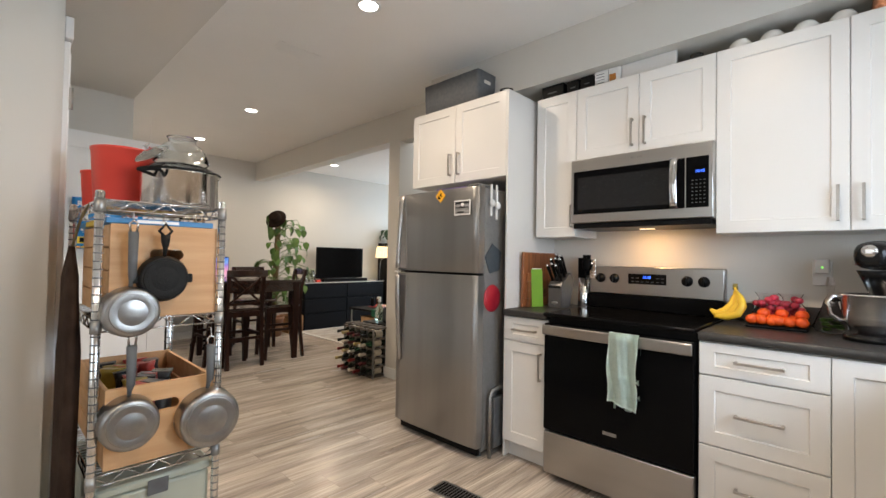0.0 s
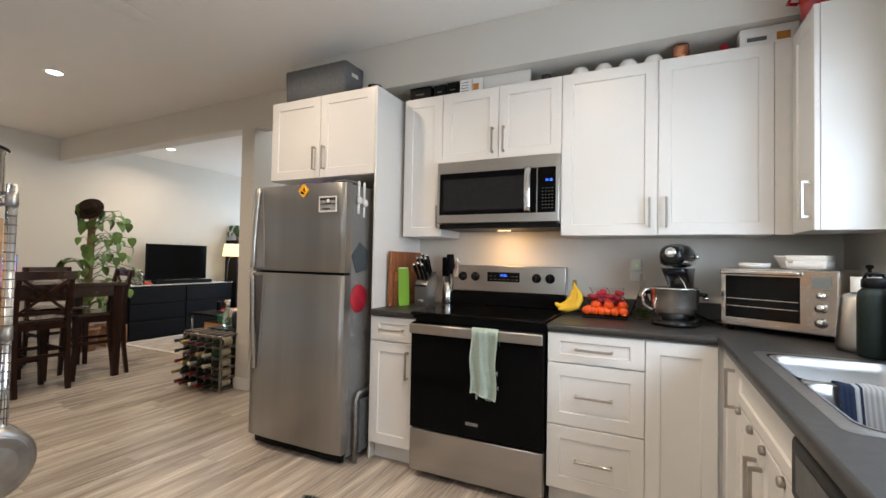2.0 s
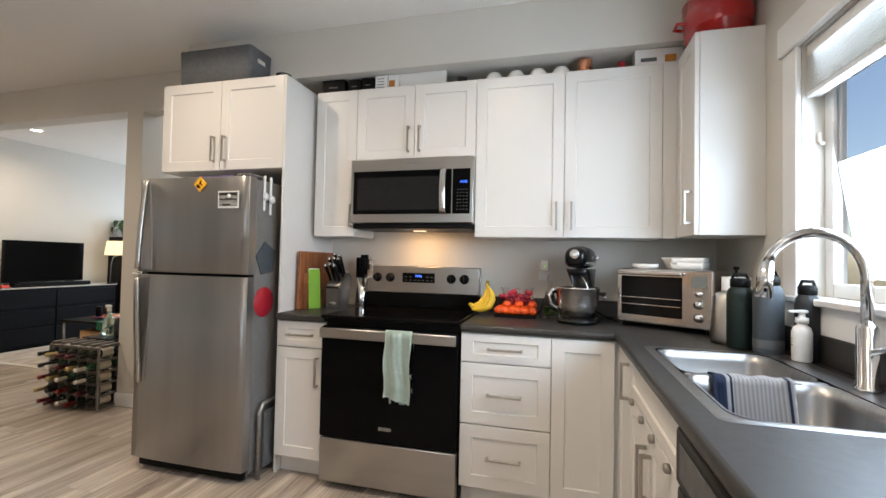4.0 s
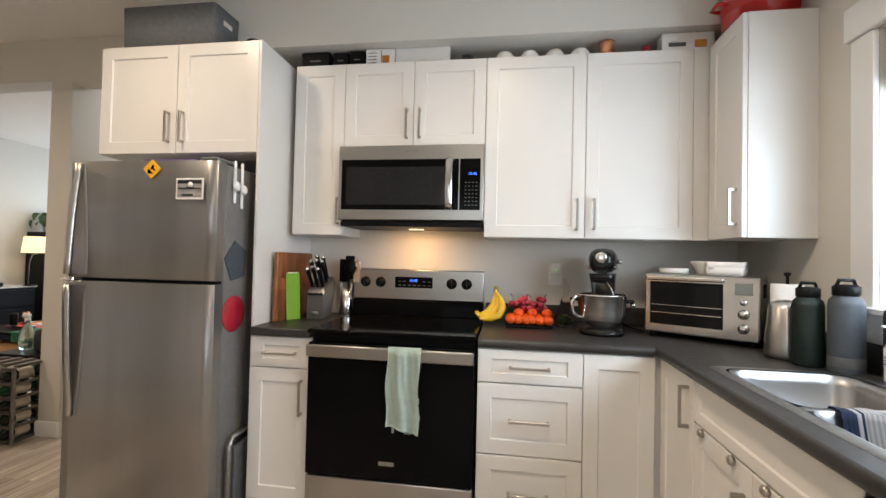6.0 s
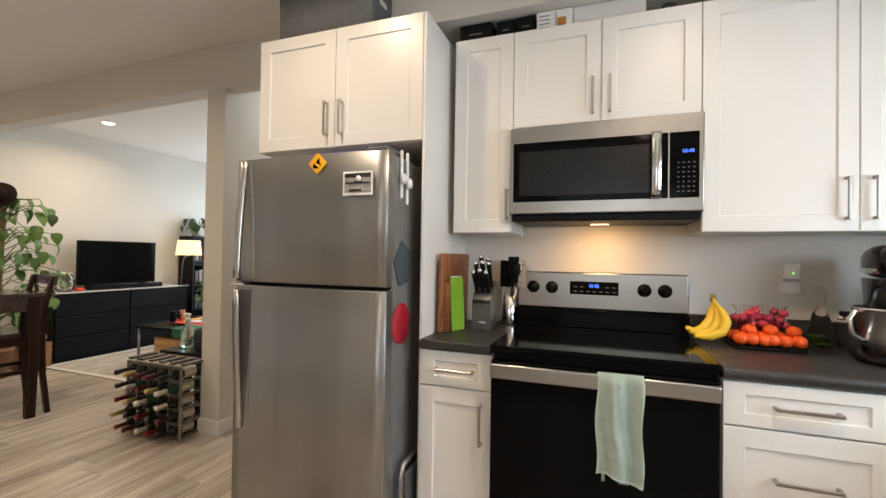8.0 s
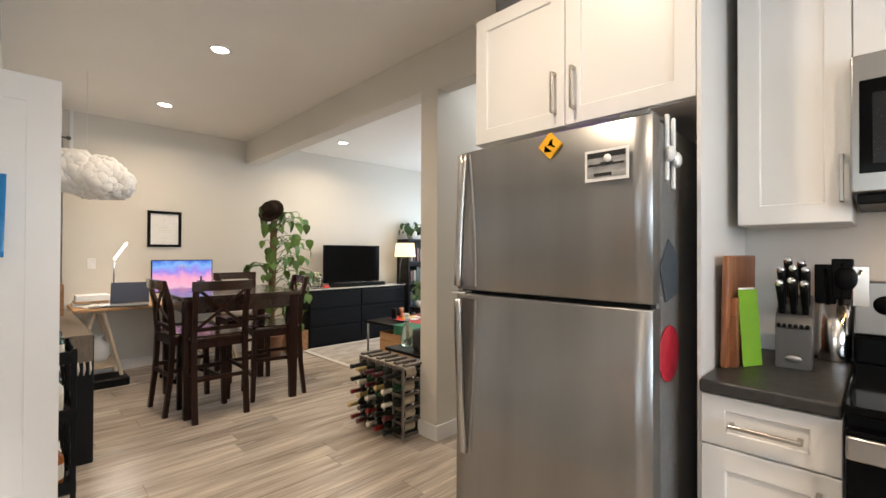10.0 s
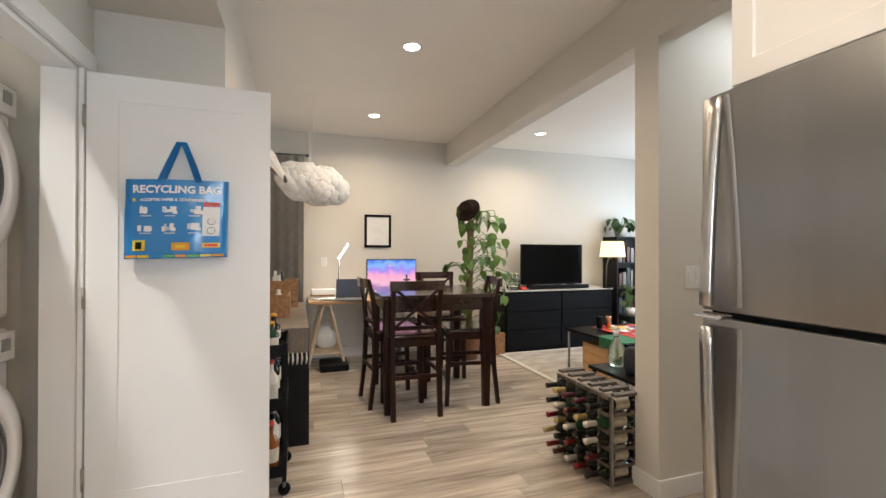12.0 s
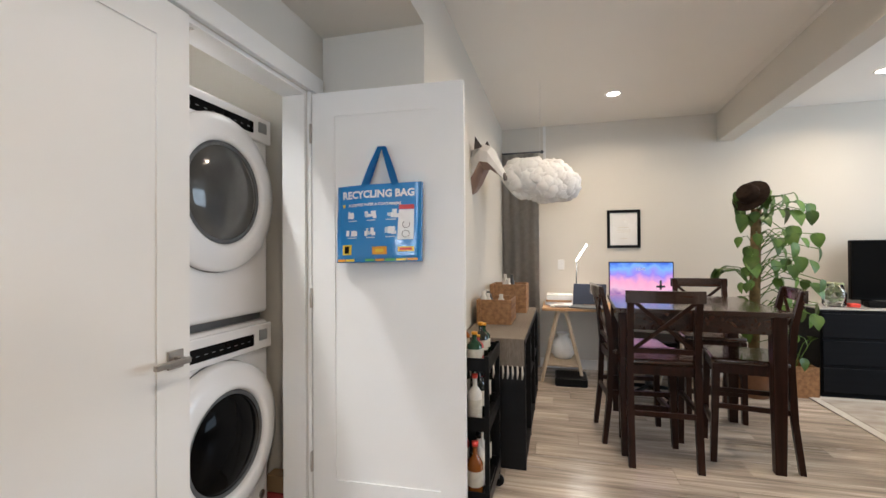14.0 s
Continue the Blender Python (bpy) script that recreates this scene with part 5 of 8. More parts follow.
for sz in (0.10, 0.54, 1.01, 1.385):
    bm = BM()
    for y in (0, RDp):
        for dz in (0, -0.032):
            cyl(bm, (0, y, sz + dz), (RWd, y, sz + dz), 0.003, seg=6)
        n = 14
        for i in range(n):
            a, b = RWd * i / n, RWd * (i + 1) / n
            cyl(bm, (a, y, sz - (0.032 if i % 2 else 0)), (b, y, sz - (0 if i % 2 else 0.032)), 0.0022, seg=5)
    for x in (0, RWd):
        for dz in (0, -0.032):
            cyl(bm, (x, 0, sz + dz), (x, RDp, sz + dz), 0.003, seg=6)
        n = 8
        for i in range(n):
            a, b = RDp * i / n, RDp * (i + 1) / n
            cyl(bm, (x, a, sz - (0.032 if i % 2 else 0)), (x, b, sz - (0 if i % 2 else 0.032)), 0.0022, seg=5)
    for i in range(1, 24):
        x = RWd * i / 24
        cyl(bm, (x, 0, sz), (x, RDp, sz), 0.0018, seg=5)
    sh = part("wire_shelf", bm, CHROME, wr)
    for x in (0, RWd):
        for y in (0, RDp):
            lathe_bm = BM()
            lathe(lathe_bm, [(0.0135, sz - 0.036), (0.0155, sz - 0.034), (0.0142, sz + 0.004), (0.0135, sz + 0.004)], (x, y, 0), 12)
            part("collar", lathe_bm, GALV, sh)


def saucepan(name, y, z, r, depth, hl, label, steel, lid=False, holes=False, x=RX1 + 0.032, turn=0.0, handle=GREYP, iron=False):
    """A pan hung by its handle on the rack's end, showing its base."""
    p = thing(name, x, y, z, label, "pan", "hanging pans", turn)
    b = plathe("body", p, steel, [(r * 0.7, 0.0), (r * 0.88, 0.0), (r * 0.91, -0.0012), (r * 0.965, -0.006), (r * 0.995, -0.014), (r, -0.02), (r * 1.02, -depth + 0.002), (r * 1.02, -depth), (r * 1.05, -depth - 0.002), (r * 0.98, -depth + 0.001), (r * 0.96, -0.01), (0.001, -0.006)] if not iron else [(r * 0.86, 0), (r, -depth), (r * 0.97, -depth), (r * 0.8, -0.006), (0.001, -0.006)], (depth * 0.35, 0, 0), 36, "x")
    plathe("base_disc", b, steel, [(0.001, 0.0035), (r * 0.5, 0.0035), (r * 0.515, 0.0031), (r * 0.53, 0.0035), (r * 0.765, 0.0035), (r * 0.78, 0.0034), (r * 0.795, 0.0026), (r * 0.8, 0.0002)], (depth * 0.35, 0, 0), 36, "x")
    if holes:
        bm = BM()
        for i in range(3):
            for j in range(7):
                lathe(bm, [(0.001, 0.001), (0.0035, 0.001), (0.0035, 0.0003)], (depth * 0.35, r * (0.28 + 0.13 * i), r * (-0.5 + 0.16 * j)), 8, "x")
        part("strainer_holes", bm, BLACK, b)
    bm = BM()
    tube(bm, [(-depth * 0.3, 0, r * 0.98), (-depth * 0.35 + 0.012, 0, r + 0.02), (0.0, 0, r + 0.04), (0.0, 0, r + hl)], 0.012, 10, [0.006, 0.007, 0.012, 0.0145])
    h = part("handle", bm, handle, p)
    if not iron:
        ptube("hang_loop", h, CHROME, [(0, -0.008, r + hl - 0.005), (0, -0.011, r + hl + 0.025), (0, 0, r + hl + 0.036), (0, 0.011, r + hl + 0.025), (0, 0.008, r + hl - 0.005)], 0.0035, 7)
    ptube("hook", p, CHROME, [(0.0, 0, r + hl + 0.03), (-0.005, 0, r + hl + 0.06), (-0.03, 0, r + hl + 0.062), (-0.034, 0, r + hl + 0.045)], 0.002, 6)
    return p


IRON = shade("cast_iron", (0.006, 0.006, 0.006), (0.01, 0.01, 0.01), 0.6, scale=60, bump=0.4, bscale=200, spec=0.25)
PANM = shade("worn_pan_steel", (0.44, 0.43, 0.415), (0.28, 0.27, 0.26), 0.33, 1.0, scale=14, bump=0.05, bscale=60, rvar=0.12)
saucepan("saucepan", 0.53, 1.037, 0.077, 0.07, 0.175, "hanging stainless saucepan with grey handle", PANM)
p = saucepan("cast_iron_skillet", 0.617, 1.14, 0.076, 0.03, 0.066, "small black cast iron skillet hanging on the rack", IRON, handle=IRON, iron=True)
for s in (-1, 1):
    pbox("pour_lip", p, IRON, -0.018, -0.006, s * 0.074 - 0.012, s * 0.074 + 0.012, -0.015, 0.015, 0.004)
ptube("handle_ring", p, IRON, [(0, 0.0, 0.135), (0, 0.018, 0.155), (0, 0, 0.178), (0, -0.018, 0.155), (0, 0, 0.135)], 0.005, 7)
saucepan("saucepan", 0.535, 0.69, 0.08, 0.075, 0.162, "hanging stainless saucepan above the lower shelf", PANM)
saucepan("strainer_pan", 0.765, 0.652, 0.097, 0.08, 0.155, "stainless straining saucepan with holes", PANM, holes=True)


def slat_crate(name, x, y, z, w, d, h, label, n=3, mat=PINE, grip=True):
    """A crate whose end panels carry an oblong grip and whose sides are boards."""
    c = thing(name, x, y, z, label, "crate", "wooden crates")
    for k in range(n):
        a, b = h * k / n + 0.003, h * (k + 1) / n - 0.003
        for yy in (0, d - 0.012):
            pbox("side_board", c, mat, 0.014, w - 0.014, yy, yy + 0.012, a, b, 0.001)
    for xx in (0, w - 0.013):
        bm = BM()
        if grip:
            hole = rrect(d * 0.34, d * 0.66, h * 0.62, h * 0.62 + 0.036, 0.0175, 6)
            edge = rrect(0, d, 0, h, 0.003, 6)
            lp = [[bm.verts.new((px, a, b)) for a, b in q] for px, q in ((xx, hole), (xx, edge), (xx + 0.013, edge), (xx + 0.013, hole))]
            for p, q in zip(lp, lp[1:] + lp[:1]):
                for i in range(len(p)):
                    bm.faces.new((p[i], p[(i + 1) % len(p)], q[(i + 1) % len(q)], q[i]))
        else:
            box(bm, xx, xx + 0.013, 0, d, 0, h)
        part("end_panel", bm, mat, c)
    pbox("base", c, mat, 0.014, w - 0.014, 0.013, d - 0.013, 0.004, 0.012, 0)
    return c


slat_crate("crate", RX0 + 0.05, RY0 + 0.03, 0.544, 0.55, 0.31, 0.25, "pine crate of bottles and packets on the rack")
slat_crate("crate", RX0 + 0.05, RY0 + 0.03, 1.014, 0.55, 0.31, 0.30, "tall pine crate on the upper rack shelf", 4)
rng = random.Random(21)
for i in range(16):
    cc = rng.choice([(0.5, 0.04, 0.03), (0.02, 0.02, 0.025), (0.12, 0.3, 0.08), (0.55, 0.4, 0.05), (0.5, 0.06, 0.05), (0.05, 0.05, 0.05)])
    bm = BM()
    x, y = RX0 + 0.12 + rng.random() * 0.42, RY0 + 0.09 + rng.random() * 0.18
    w = rng.uniform(0.03, 0.05)
    lv = [[bm.verts.new((a * s + rng.uniform(-0.003, 0.003), b * s, zz)) for a, b in rrect(-w, w, -0.028, 0.028, 0.012, 3)] for s, zz in ((0.9, 0), (1.0, 0.05), (1.02, 0.16), (0.8, 0.2), (0.95, 0.225))]
    skin(bm, lv)
    o = part("food_packet", bm, shade("packet_film", cc, tuple(v * 0.6 for v in cc), 0.3, scale=25, bump=0.5, bscale=30))
    o.matrix_world = pose(x, y, 0.557, rng.uniform(-6, 6), rng.uniform(-8, 8), rng.uniform(0, 180))
    tagged(o, "crumpled food packet standing in the crate", "packet", "food packets")
for k, (x, w, cc, nm) in enumerate(((0.36, 0.2, (0.03, 0.22, 0.5), "blue"), (0.14, 0.18, (0.7, 0.5, 0.04), "yellow"), (0.0, 0.12, (0.06, 0.3, 0.55), "light blue"))):
    b = thing("carton", RX0 + x + 0.03, RY0 + 0.02, 1.316, nm + " food carton lying under the top shelf", "carton", "food cartons")
    pbox("carton_body", b, shade("card_" + nm.replace(" ", "_"), cc, rough=0.45, scale=12), 0, w, 0, 0.31, 0, 0.018, 0.001)
    pbox("carton_print", b, WHITEP, w + 0.0003, w + 0.001, 0.08, 0.2, 0.004, 0.014, 0)
# on the top shelf
TS = 1.389
BL = shade("turned_grey", (0.12, 0.10, 0.08), rough=0.6)
for k, (x, h, r) in enumerate(((-1.835, 0.215, 0.10), (-2.02, 0.15, 0.075))):
    b = plathe("red_canister", None, RED, [(r * 0.86, 0), (r * 0.88, 0.004), (r, h - 0.01), (r * 1.03, h - 0.008), (r * 1.03, h), (r * 0.97, h), (r * 0.84, 0.01), (0.001, 0.01)], seg=32)
    b.location = (x, 0.56 - 0.03 * k, TS)
    tagged(b, "red plastic tub on the rack's top shelf", "tub", "red tubs")
sp2 = thing("stock_pot", -1.65, 0.70, TS, "large stainless stock pot with glass lid", "pot")
R = 0.125
bd = plathe("body", sp2, POLISH, [(R * 0.96, 0), (R, 0.006), (R, 0.115), (R * 1.05, 0.12), (R * 1.05, 0.124), (R * 0.96, 0.122), (R * 0.94, 0.01), (0.001, 0.01)], seg=40)
plathe("lid_rim", sp2, IRON, [(R * 1.06, 0.125), (R * 1.08, 0.128), (R * 1.06, 0.132), (R * 0.98, 0.132), (R * 0.98, 0.125)], seg=40, cap0=False, cap1=False)
plathe("glass_lid", sp2, GLASS, [(R * 0.98, 0.13), (R * 0.8, 0.15), (R * 0.4, 0.165), (0.001, 0.168)], seg=32, cap0=False)
for s in (-1, 1):
    bm = BM()
    tube(bm, [(s * 0.6 * R, -s * 0.80 * R, 0.1), (s * 0.8 * R, -s * 1.2 * R, 0.11), (s * 1.2 * R, -s * 0.8 * R, 0.11), (s * 0.80 * R, -s * 0.6 * R, 0.1)], 0.006, 8)
    part("handle", bm, IRON, sp2)
gj = thing("glass_bowl_stack", -1.66, 0.705, TS + 0.169, "upturned clear glass bowl on the pot", "glass bowl")
plathe("bowl", gj, GLASS, [(0.09, 0.0), (0.092, 0.003), (0.082, 0.04), (0.06, 0.065), (0.045, 0.072), (0.046, 0.09), (0.052, 0.093), (0.044, 0.095), (0.042, 0.075), (0.057, 0.062), (0.078, 0.038), (0.087, 0.0)], seg=32, cap0=False, cap1=False)
THIN = shade("thin_clear_glass", (0.95, 0.96, 0.96), (0.93, 0.95, 0.95), 0.04, scale=3, trans=1.0, rvar=0.02, ior=1.1)
lid = plathe("pan_lid", None, THIN, [(0.056, 0), (0.058, 0.003), (0.045, 0.014), (0.02, 0.02), (0.008, 0.021), (0.008, 0.034), (0.012, 0.036), (0.001, 0.038)], seg=32)
lid.matrix_world = pose(-1.575, 0.52, TS + 0.17, 0, 38, -70)
lid.location = (-1.62, 0.603, TS + 0.178)
tagged(lid, "glass pan lid leaning on the pot", "lid")
bt = thing("basket", RX0 + 0.09, 0.72, TS, "dark woven basket of packets at the back of the shelf", "basket")
plathe("weave", bt, shade("brown_wicker", (0.13, 0.08, 0.05), (0.08, 0.05, 0.03), 0.8, scale=60, bump=1.0, bscale=120), [(0.07, 0), (0.085, 0.05), (0.08, 0.08), (0.001, 0.085)], seg=20)
# cloth bag on the rack's side
cbg = thing("cloth_bag", -1.70, 0.404, 0.06, "dark brown cloth bag hanging on the side of the rack", "bag")
bm = BM()
lv = []
for z, w, d in ((0.0, 0.09, 0.020), (0.06, 0.13, 0.026), (0.45, 0.14, 0.026), (0.85, 0.13, 0.025), (1.08, 0.10, 0.020), (1.18, 0.02, 0.008)):
    lv.append([bm.verts.new((w * math.cos(a) + 0.012 * math.sin(9 * z + a), d * math.sin(a) * (1 + 0.2 * math.sin(5 * a + 11 * z)), z)) for a in [2 * math.pi * i / 28 for i in range(28)]])
skin(bm, lv)
part("sack", bm, shade("brown_cloth", (0.055, 0.034, 0.024), (0.03, 0.018, 0.013), 0.95, scale=14, bump=0.6, bscale=300, spec=0.1), cbg)
ptube("loop", cbg, BARK, [(0.0, 0, 1.17), (0.006, 0.02, 1.27), (0.0, 0.043, 1.325)], 0.004, 6)
# storage boxes below
SAGE = shade("sage_translucent", (0.42, 0.44, 0.36), (0.38, 0.40, 0.33), 0.35, scale=5)
for z, h in ((0.104, 0.185), (0.295, 0.19)):
    b = thing("storage_box", RX0 + 0.03, RY0 + 0.02, z, "pale sage plastic storage box with lid", "storage box", "plastic storage boxes")
    bm = BM()
    box(bm, 0, 0.56, 0, 0.32, 0, h - 0.03, 0.012, 2)
    part("tub", bm, SAGE, b)
    bm = BM()
    box(bm, -0.006, 0.566, -0.006, 0.326, h - 0.029, h, 0.008, 2)
    part("lid", bm, SAGE, b)
    pbox("latch", b, GREYP, 0.567, 0.571, 0.13, 0.19, h - 0.06, h - 0.01, 0.002)

# ---- laundry closet ----
LD = 0.73


def panel_door(name, label, m, hinge_side, lever):
    """A one-panel white door leaf: local x along its width from the hinge, face at local y = 0, both faces panelled."""
    t = tagged(new(name), label, "door", "", "structure")
    t.matrix_world = m
    h, th, st_ = 2.035, 0.035, 0.115
    bm = BM()
    box(bm, 0, LD, 0.006, th - 0.006, 0, h)
    for y0, y1 in ((0, 0.006), (th - 0.006, th)):
        box(bm, 0, st_, y0, y1, 0, h)
        box(bm, LD - st_, LD, y0, y1, 0, h)
        box(bm, st_, LD - st_, y0, y1, h - 0.115, h)
        box(bm, st_, LD - st_, y0, y1, 0, 0.22)
    leaf = part("leaf", bm, TRIM, t)
    for z in (0.25, 1.02, 1.80):
        hg = BM()
        box(hg, -0.012, 0.0, -0.004, 0.03, z, z + 0.09, 0.001)
        cyl(hg, (-0.006, -0.006, z), (-0.006, -0.006, z + 0.09), 0.006, seg=10)
        part("hinge", hg, NICKEL, t)
    if lever:
        for sgn, y in ((-1, 0.0), (1, th)):
            bm = BM()
            y0, y1 = (y - 0.009, y - 0.0005) if sgn < 0 else (y + 0.0005, y + 0.009)
            box(bm, LD - 0.085, LD - 0.03, y0, y1, 0.93, 0.985, 0.002)
            ya, yb = (y - 0.05, y - 0.009) if sgn < 0 else (y + 0.009, y + 0.05)
            box(bm, LD - 0.066, LD - 0.05, ya, yb, 0.95, 0.966)
            yc, yd = (y - 0.055, y - 0.04) if sgn < 0 else (y + 0.04, y + 0.055)
            box(bm, LD - 0.165, LD - 0.045, yc, yd, 0.949, 0.967, 0.003)
            part("lever_handle", bm, NICKEL, t)
    return t


# open leaf, hinged on the far jamb: width runs along +y, panelled face towards +x
panel_door("door_1", "white one-panel closet door standing open", Matrix.Translation((-3.652, 0.432, 0.014)) @ Matrix.Rotation(radians(92), 4, "Z"), 1, False)
# closed leaf: hinge at the near jamb, width along -x, face towards +y
panel_door("door_2", "white one-panel closet door, closed, with lever handle", Matrix.Translation((-2.209, 0.432, 0.014)) @ Matrix.Rotation(radians(180), 4, "Z"), 1, True)
o = pbox("strike_plate", None, NICKEL, -3.01, -2.955, 0.36, 0.38, 2.0435, 2.0465, 0)
tagged(o, "", "", "", "structure")


def laundry(z0, label, washer):
    t = thing("washing_machine" if washer else "tumble_dryer", -3.69, 0.16, z0, label, "washer" if washer else "dryer")
    w, h = 0.685, 0.968
    bm = BM()
    box(bm, 0, w, -0.72, 0, 0.012, h, 0.022, 3)
    part("cabinet", bm, APPL, t)
    pbox("control_fascia", t, APPL, 0.004, w - 0.004, 0.0005, 0.022, h - 0.135, h - 0.012, 0.008, seg=2)
    pbox("control_panel", t, BGLASS, 0.14, 0.56, 0.0225, 0.025, h - 0.105, h - 0.052, 0.004)
    pbox("display", t, shade("pale_grey_panel", (0.35, 0.36, 0.37), rough=0.3), 0.045, 0.10, 0.0225, 0.025, h - 0.09, h - 0.04, 0.003)
    for i in range(9):
        pbox("button_mark", t, GREYP, 0.165 + i * 0.042, 0.182 + i * 0.042, 0.0252, 0.0256, h - 0.083, h - 0.079, 0)
    zc = 0.50 if washer else 0.555
    r = 0.333
    dp = 1.7 if washer else 1.25
    c = (w / 2, 0.0005, zc)
    dr = plathe("door_ring", t, APPL, [(r, 0), (r, 0.016 * dp), (r * 0.992, 0.026 * dp), (r * 0.965, 0.033 * dp), (r * 0.85, 0.042 * dp), (r * 0.72, 0.046 * dp), (r * 0.675, 0.045 * dp), (r * 0.655, 0.038 * dp), (r * 0.645, 0.024 * dp)], c, 48, "y", cap0=False, cap1=False)
    plathe("door_glass", dr, BGLASS if washer else shade("dryer_glass", (0.10, 0.098, 0.092), (0.05, 0.049, 0.046), 0.1, scale=4), [(r * 0.648, 0.024 * dp), (r * 0.62, 0.03 * dp), (r * 0.5, 0.042 * dp), (r * 0.3, 0.052 * dp), (0.001, 0.056 * dp)], c, 48, "y", cap0=False)
    plathe("glass_rim", dr, GREYP, [(r * 0.652, 0.026 * dp), (r * 0.645, 0.034 * dp), (r * 0.60, 0.036 * dp), (r * 0.59, 0.032 * dp)], c, 48, "y", cap0=False, cap1=False)
    plathe("seam_ring", t, GREYP, [(r * 1.012, 0.0), (r * 1.012, 0.003), (r * 0.99, 0.003)], c, 48, "y", cap0=False, cap1=False)
    if washer:
        plathe("badge", t, GALV, [(0.001, 0.003), (0.02, 0.003), (0.02, 0.0)], (0.055, 0.0005, 0.13), 20, "y")
        for fx in (0.06, w - 0.06):
            for fy in (-0.66, -0.06):
                pcyl("foot", t, BLACK, (fx, fy, 0), (fx, fy, 0.014), 0.02)
    return t


laundry(0.0, "white front-loading washing machine under the dryer", True)
laundry(0.992, "white front-loading dryer stacked on the washer", False)
sk2 = pbox("stacking_kit", None, GREYP, -3.68, -3.02, -0.5, 0.12, 0.969, 1.003, 0.002)
tagged(sk2, "grey stacking bracket between washer and dryer", "bracket")
for k, cc in enumerate(((0.35, 0.04, 0.04), (0.25, 0.16, 0.08))):
    o = pbox("small_box", None, shade("small_box_%s" % "ab"[k], cc), -3.79, -3.72, 0.12, 0.24, 0.001 + 0.09 * k, 0.085 + 0.09 * k, 0.003)
    tagged(o, "small detergent carton beside the washer", "carton", "detergent cartons")

# recycling bag on the open leaf
bag = thing("recycling_bag", -3.642, 0.585, 1.245, "blue woven recycling bag hanging on the door", "bag", rz=90)
bm = BM()
NX, NZ = 16, 12
grid = []
for j in range(NZ + 1):
    row = []
    for i in range(NX + 1):
        q, s = i / NX, j / NZ
        bulge = 0.03 + 0.035 * math.sin(math.pi * q) * (1 - 0.45 * s) + 0.004 * math.sin(9 * q + 5 * s) + 0.006 * noise.noise(Vector((q * 5 + s * 2, s * 4 - q, 1.7)))
        row.append(bm.verts.new((0.40 * q + 0.006 * (s - 0.5), -bulge, 0.345 * s + 0.008 * q)))
    grid.append(row)
for a, b in zip(grid, grid[1:]):
    for i in range(NX):
        f = bm.faces.new((a[i], a[i + 1], b[i + 1], b[i]))
        f.smooth = True
bk = [[bm.verts.new((v.co.x, -0.004, v.co.z)) for v in row] for row in (grid[0], grid[-1])]
for i in range(NX):
    bm.faces.new((grid[0][i], bk[0][i], bk[0][i + 1], grid[0][i + 1]))
bm.faces.new([row[0] for row in grid] + [bk[1][0], bk[0][0]])
bm.faces.new([row[-1] for row in grid] + [bk[1][-1], bk[0][-1]])
for i in range(NX):
    bm.faces.new((bk[0][i], bk[0][i + 1], bk[1][i + 1], bk[1][i]))
sack = part("sack", bm, BLUEBAG, bag)


def on_bag(q, s, lift=0.0025):
    bulge = 0.03 + 0.035 * math.sin(math.pi * q) * (1 - 0.45 * s) + 0.004 * math.sin(9 * q + 5 * s) + 0.006 * noise.noise(Vector((q * 5 + s * 2, s * 4 - q, 1.7)))
    return Vector((0.40 * q + 0.006 * (s - 0.5), -bulge - lift, 0.345 * s + 0.008 * q))


def patch(name, q0, q1, s0, s1, mat, lift=0.0025):
    bm = BM()
    n = 5
    g = [[bm.verts.new(on_bag(q0 + (q1 - q0) * i / n, s, lift)) for i in range(n + 1)] for s in (s0, (s0 + s1) / 2, s1)]
    for a, b in zip(g, g[1:]):
        for i in range(n):
            bm.faces.new((a[i], a[i + 1], b[i + 1], b[i]))
    return part(name, bm, mat, sack)


INKW = shade("print_white", (0.8, 0.82, 0.84), rough=0.4, scale=20)
INKO = shade("print_orange", (0.75, 0.33, 0.02), rough=0.4, scale=20)
INKY = shade("print_yellow", (0.8, 0.6, 0.05), rough=0.4, scale=20)
INKR = shade("print_red", (0.6, 0.04, 0.04), rough=0.4, scale=20)
INKP = shade("print_pale", (0.5, 0.62, 0.72), rough=0.4, scale=20)
irng = random.Random(77)
INKG = shade("print_green", (0.1, 0.4, 0.1), rough=0.4, scale=20)


def bend_text(body, size, mat, q, s):
    me = text_mesh(body, size, bold=size * 0.04)
    me.materials.append(mat)
    for v in me.vertices:
        p = on_bag(q + v.co.x / 0.40, s + v.co.y / 0.345, 0.003)
        v.co = p
    o = new("lettering", me)
    o.parent = sack


bend_text("RECYCLING BAG", 0.045, INKW, 0.50, 0.87)
bend_text("ACCEPTED PAPER & CONTAINERS", 0.0165, INKW, 0.46, 0.74)
patch("print_dot", 0.07, 0.1, 0.72, 0.76, INKY)
for r_, s in ((0, 0.56), (1, 0.34)):
    for c_ in range(3):
        q = 0.12 + 0.235 * c_
        for k in range(6):
            w_, h_ = irng.uniform(0.028, 0.06), irng.uniform(0.03, 0.085)
            x_ = q + irng.uniform(0.0, 0.12)
            y_ = s + irng.uniform(0.0, 0.03)
            patch("print_icon", x_, x_ + w_, y_, y_ + h_, INKW if k % 3 else INKP, 0.0025 + 0.0003 * k)
        patch("print_caption", q + 0.03, q + 0.14, s - 0.028, s - 0.014, INKP)
patch("print_panel", 0.755, 0.92, 0.28, 0.66, INKW)
patch("print_header", 0.755, 0.92, 0.665, 0.72, INKR)
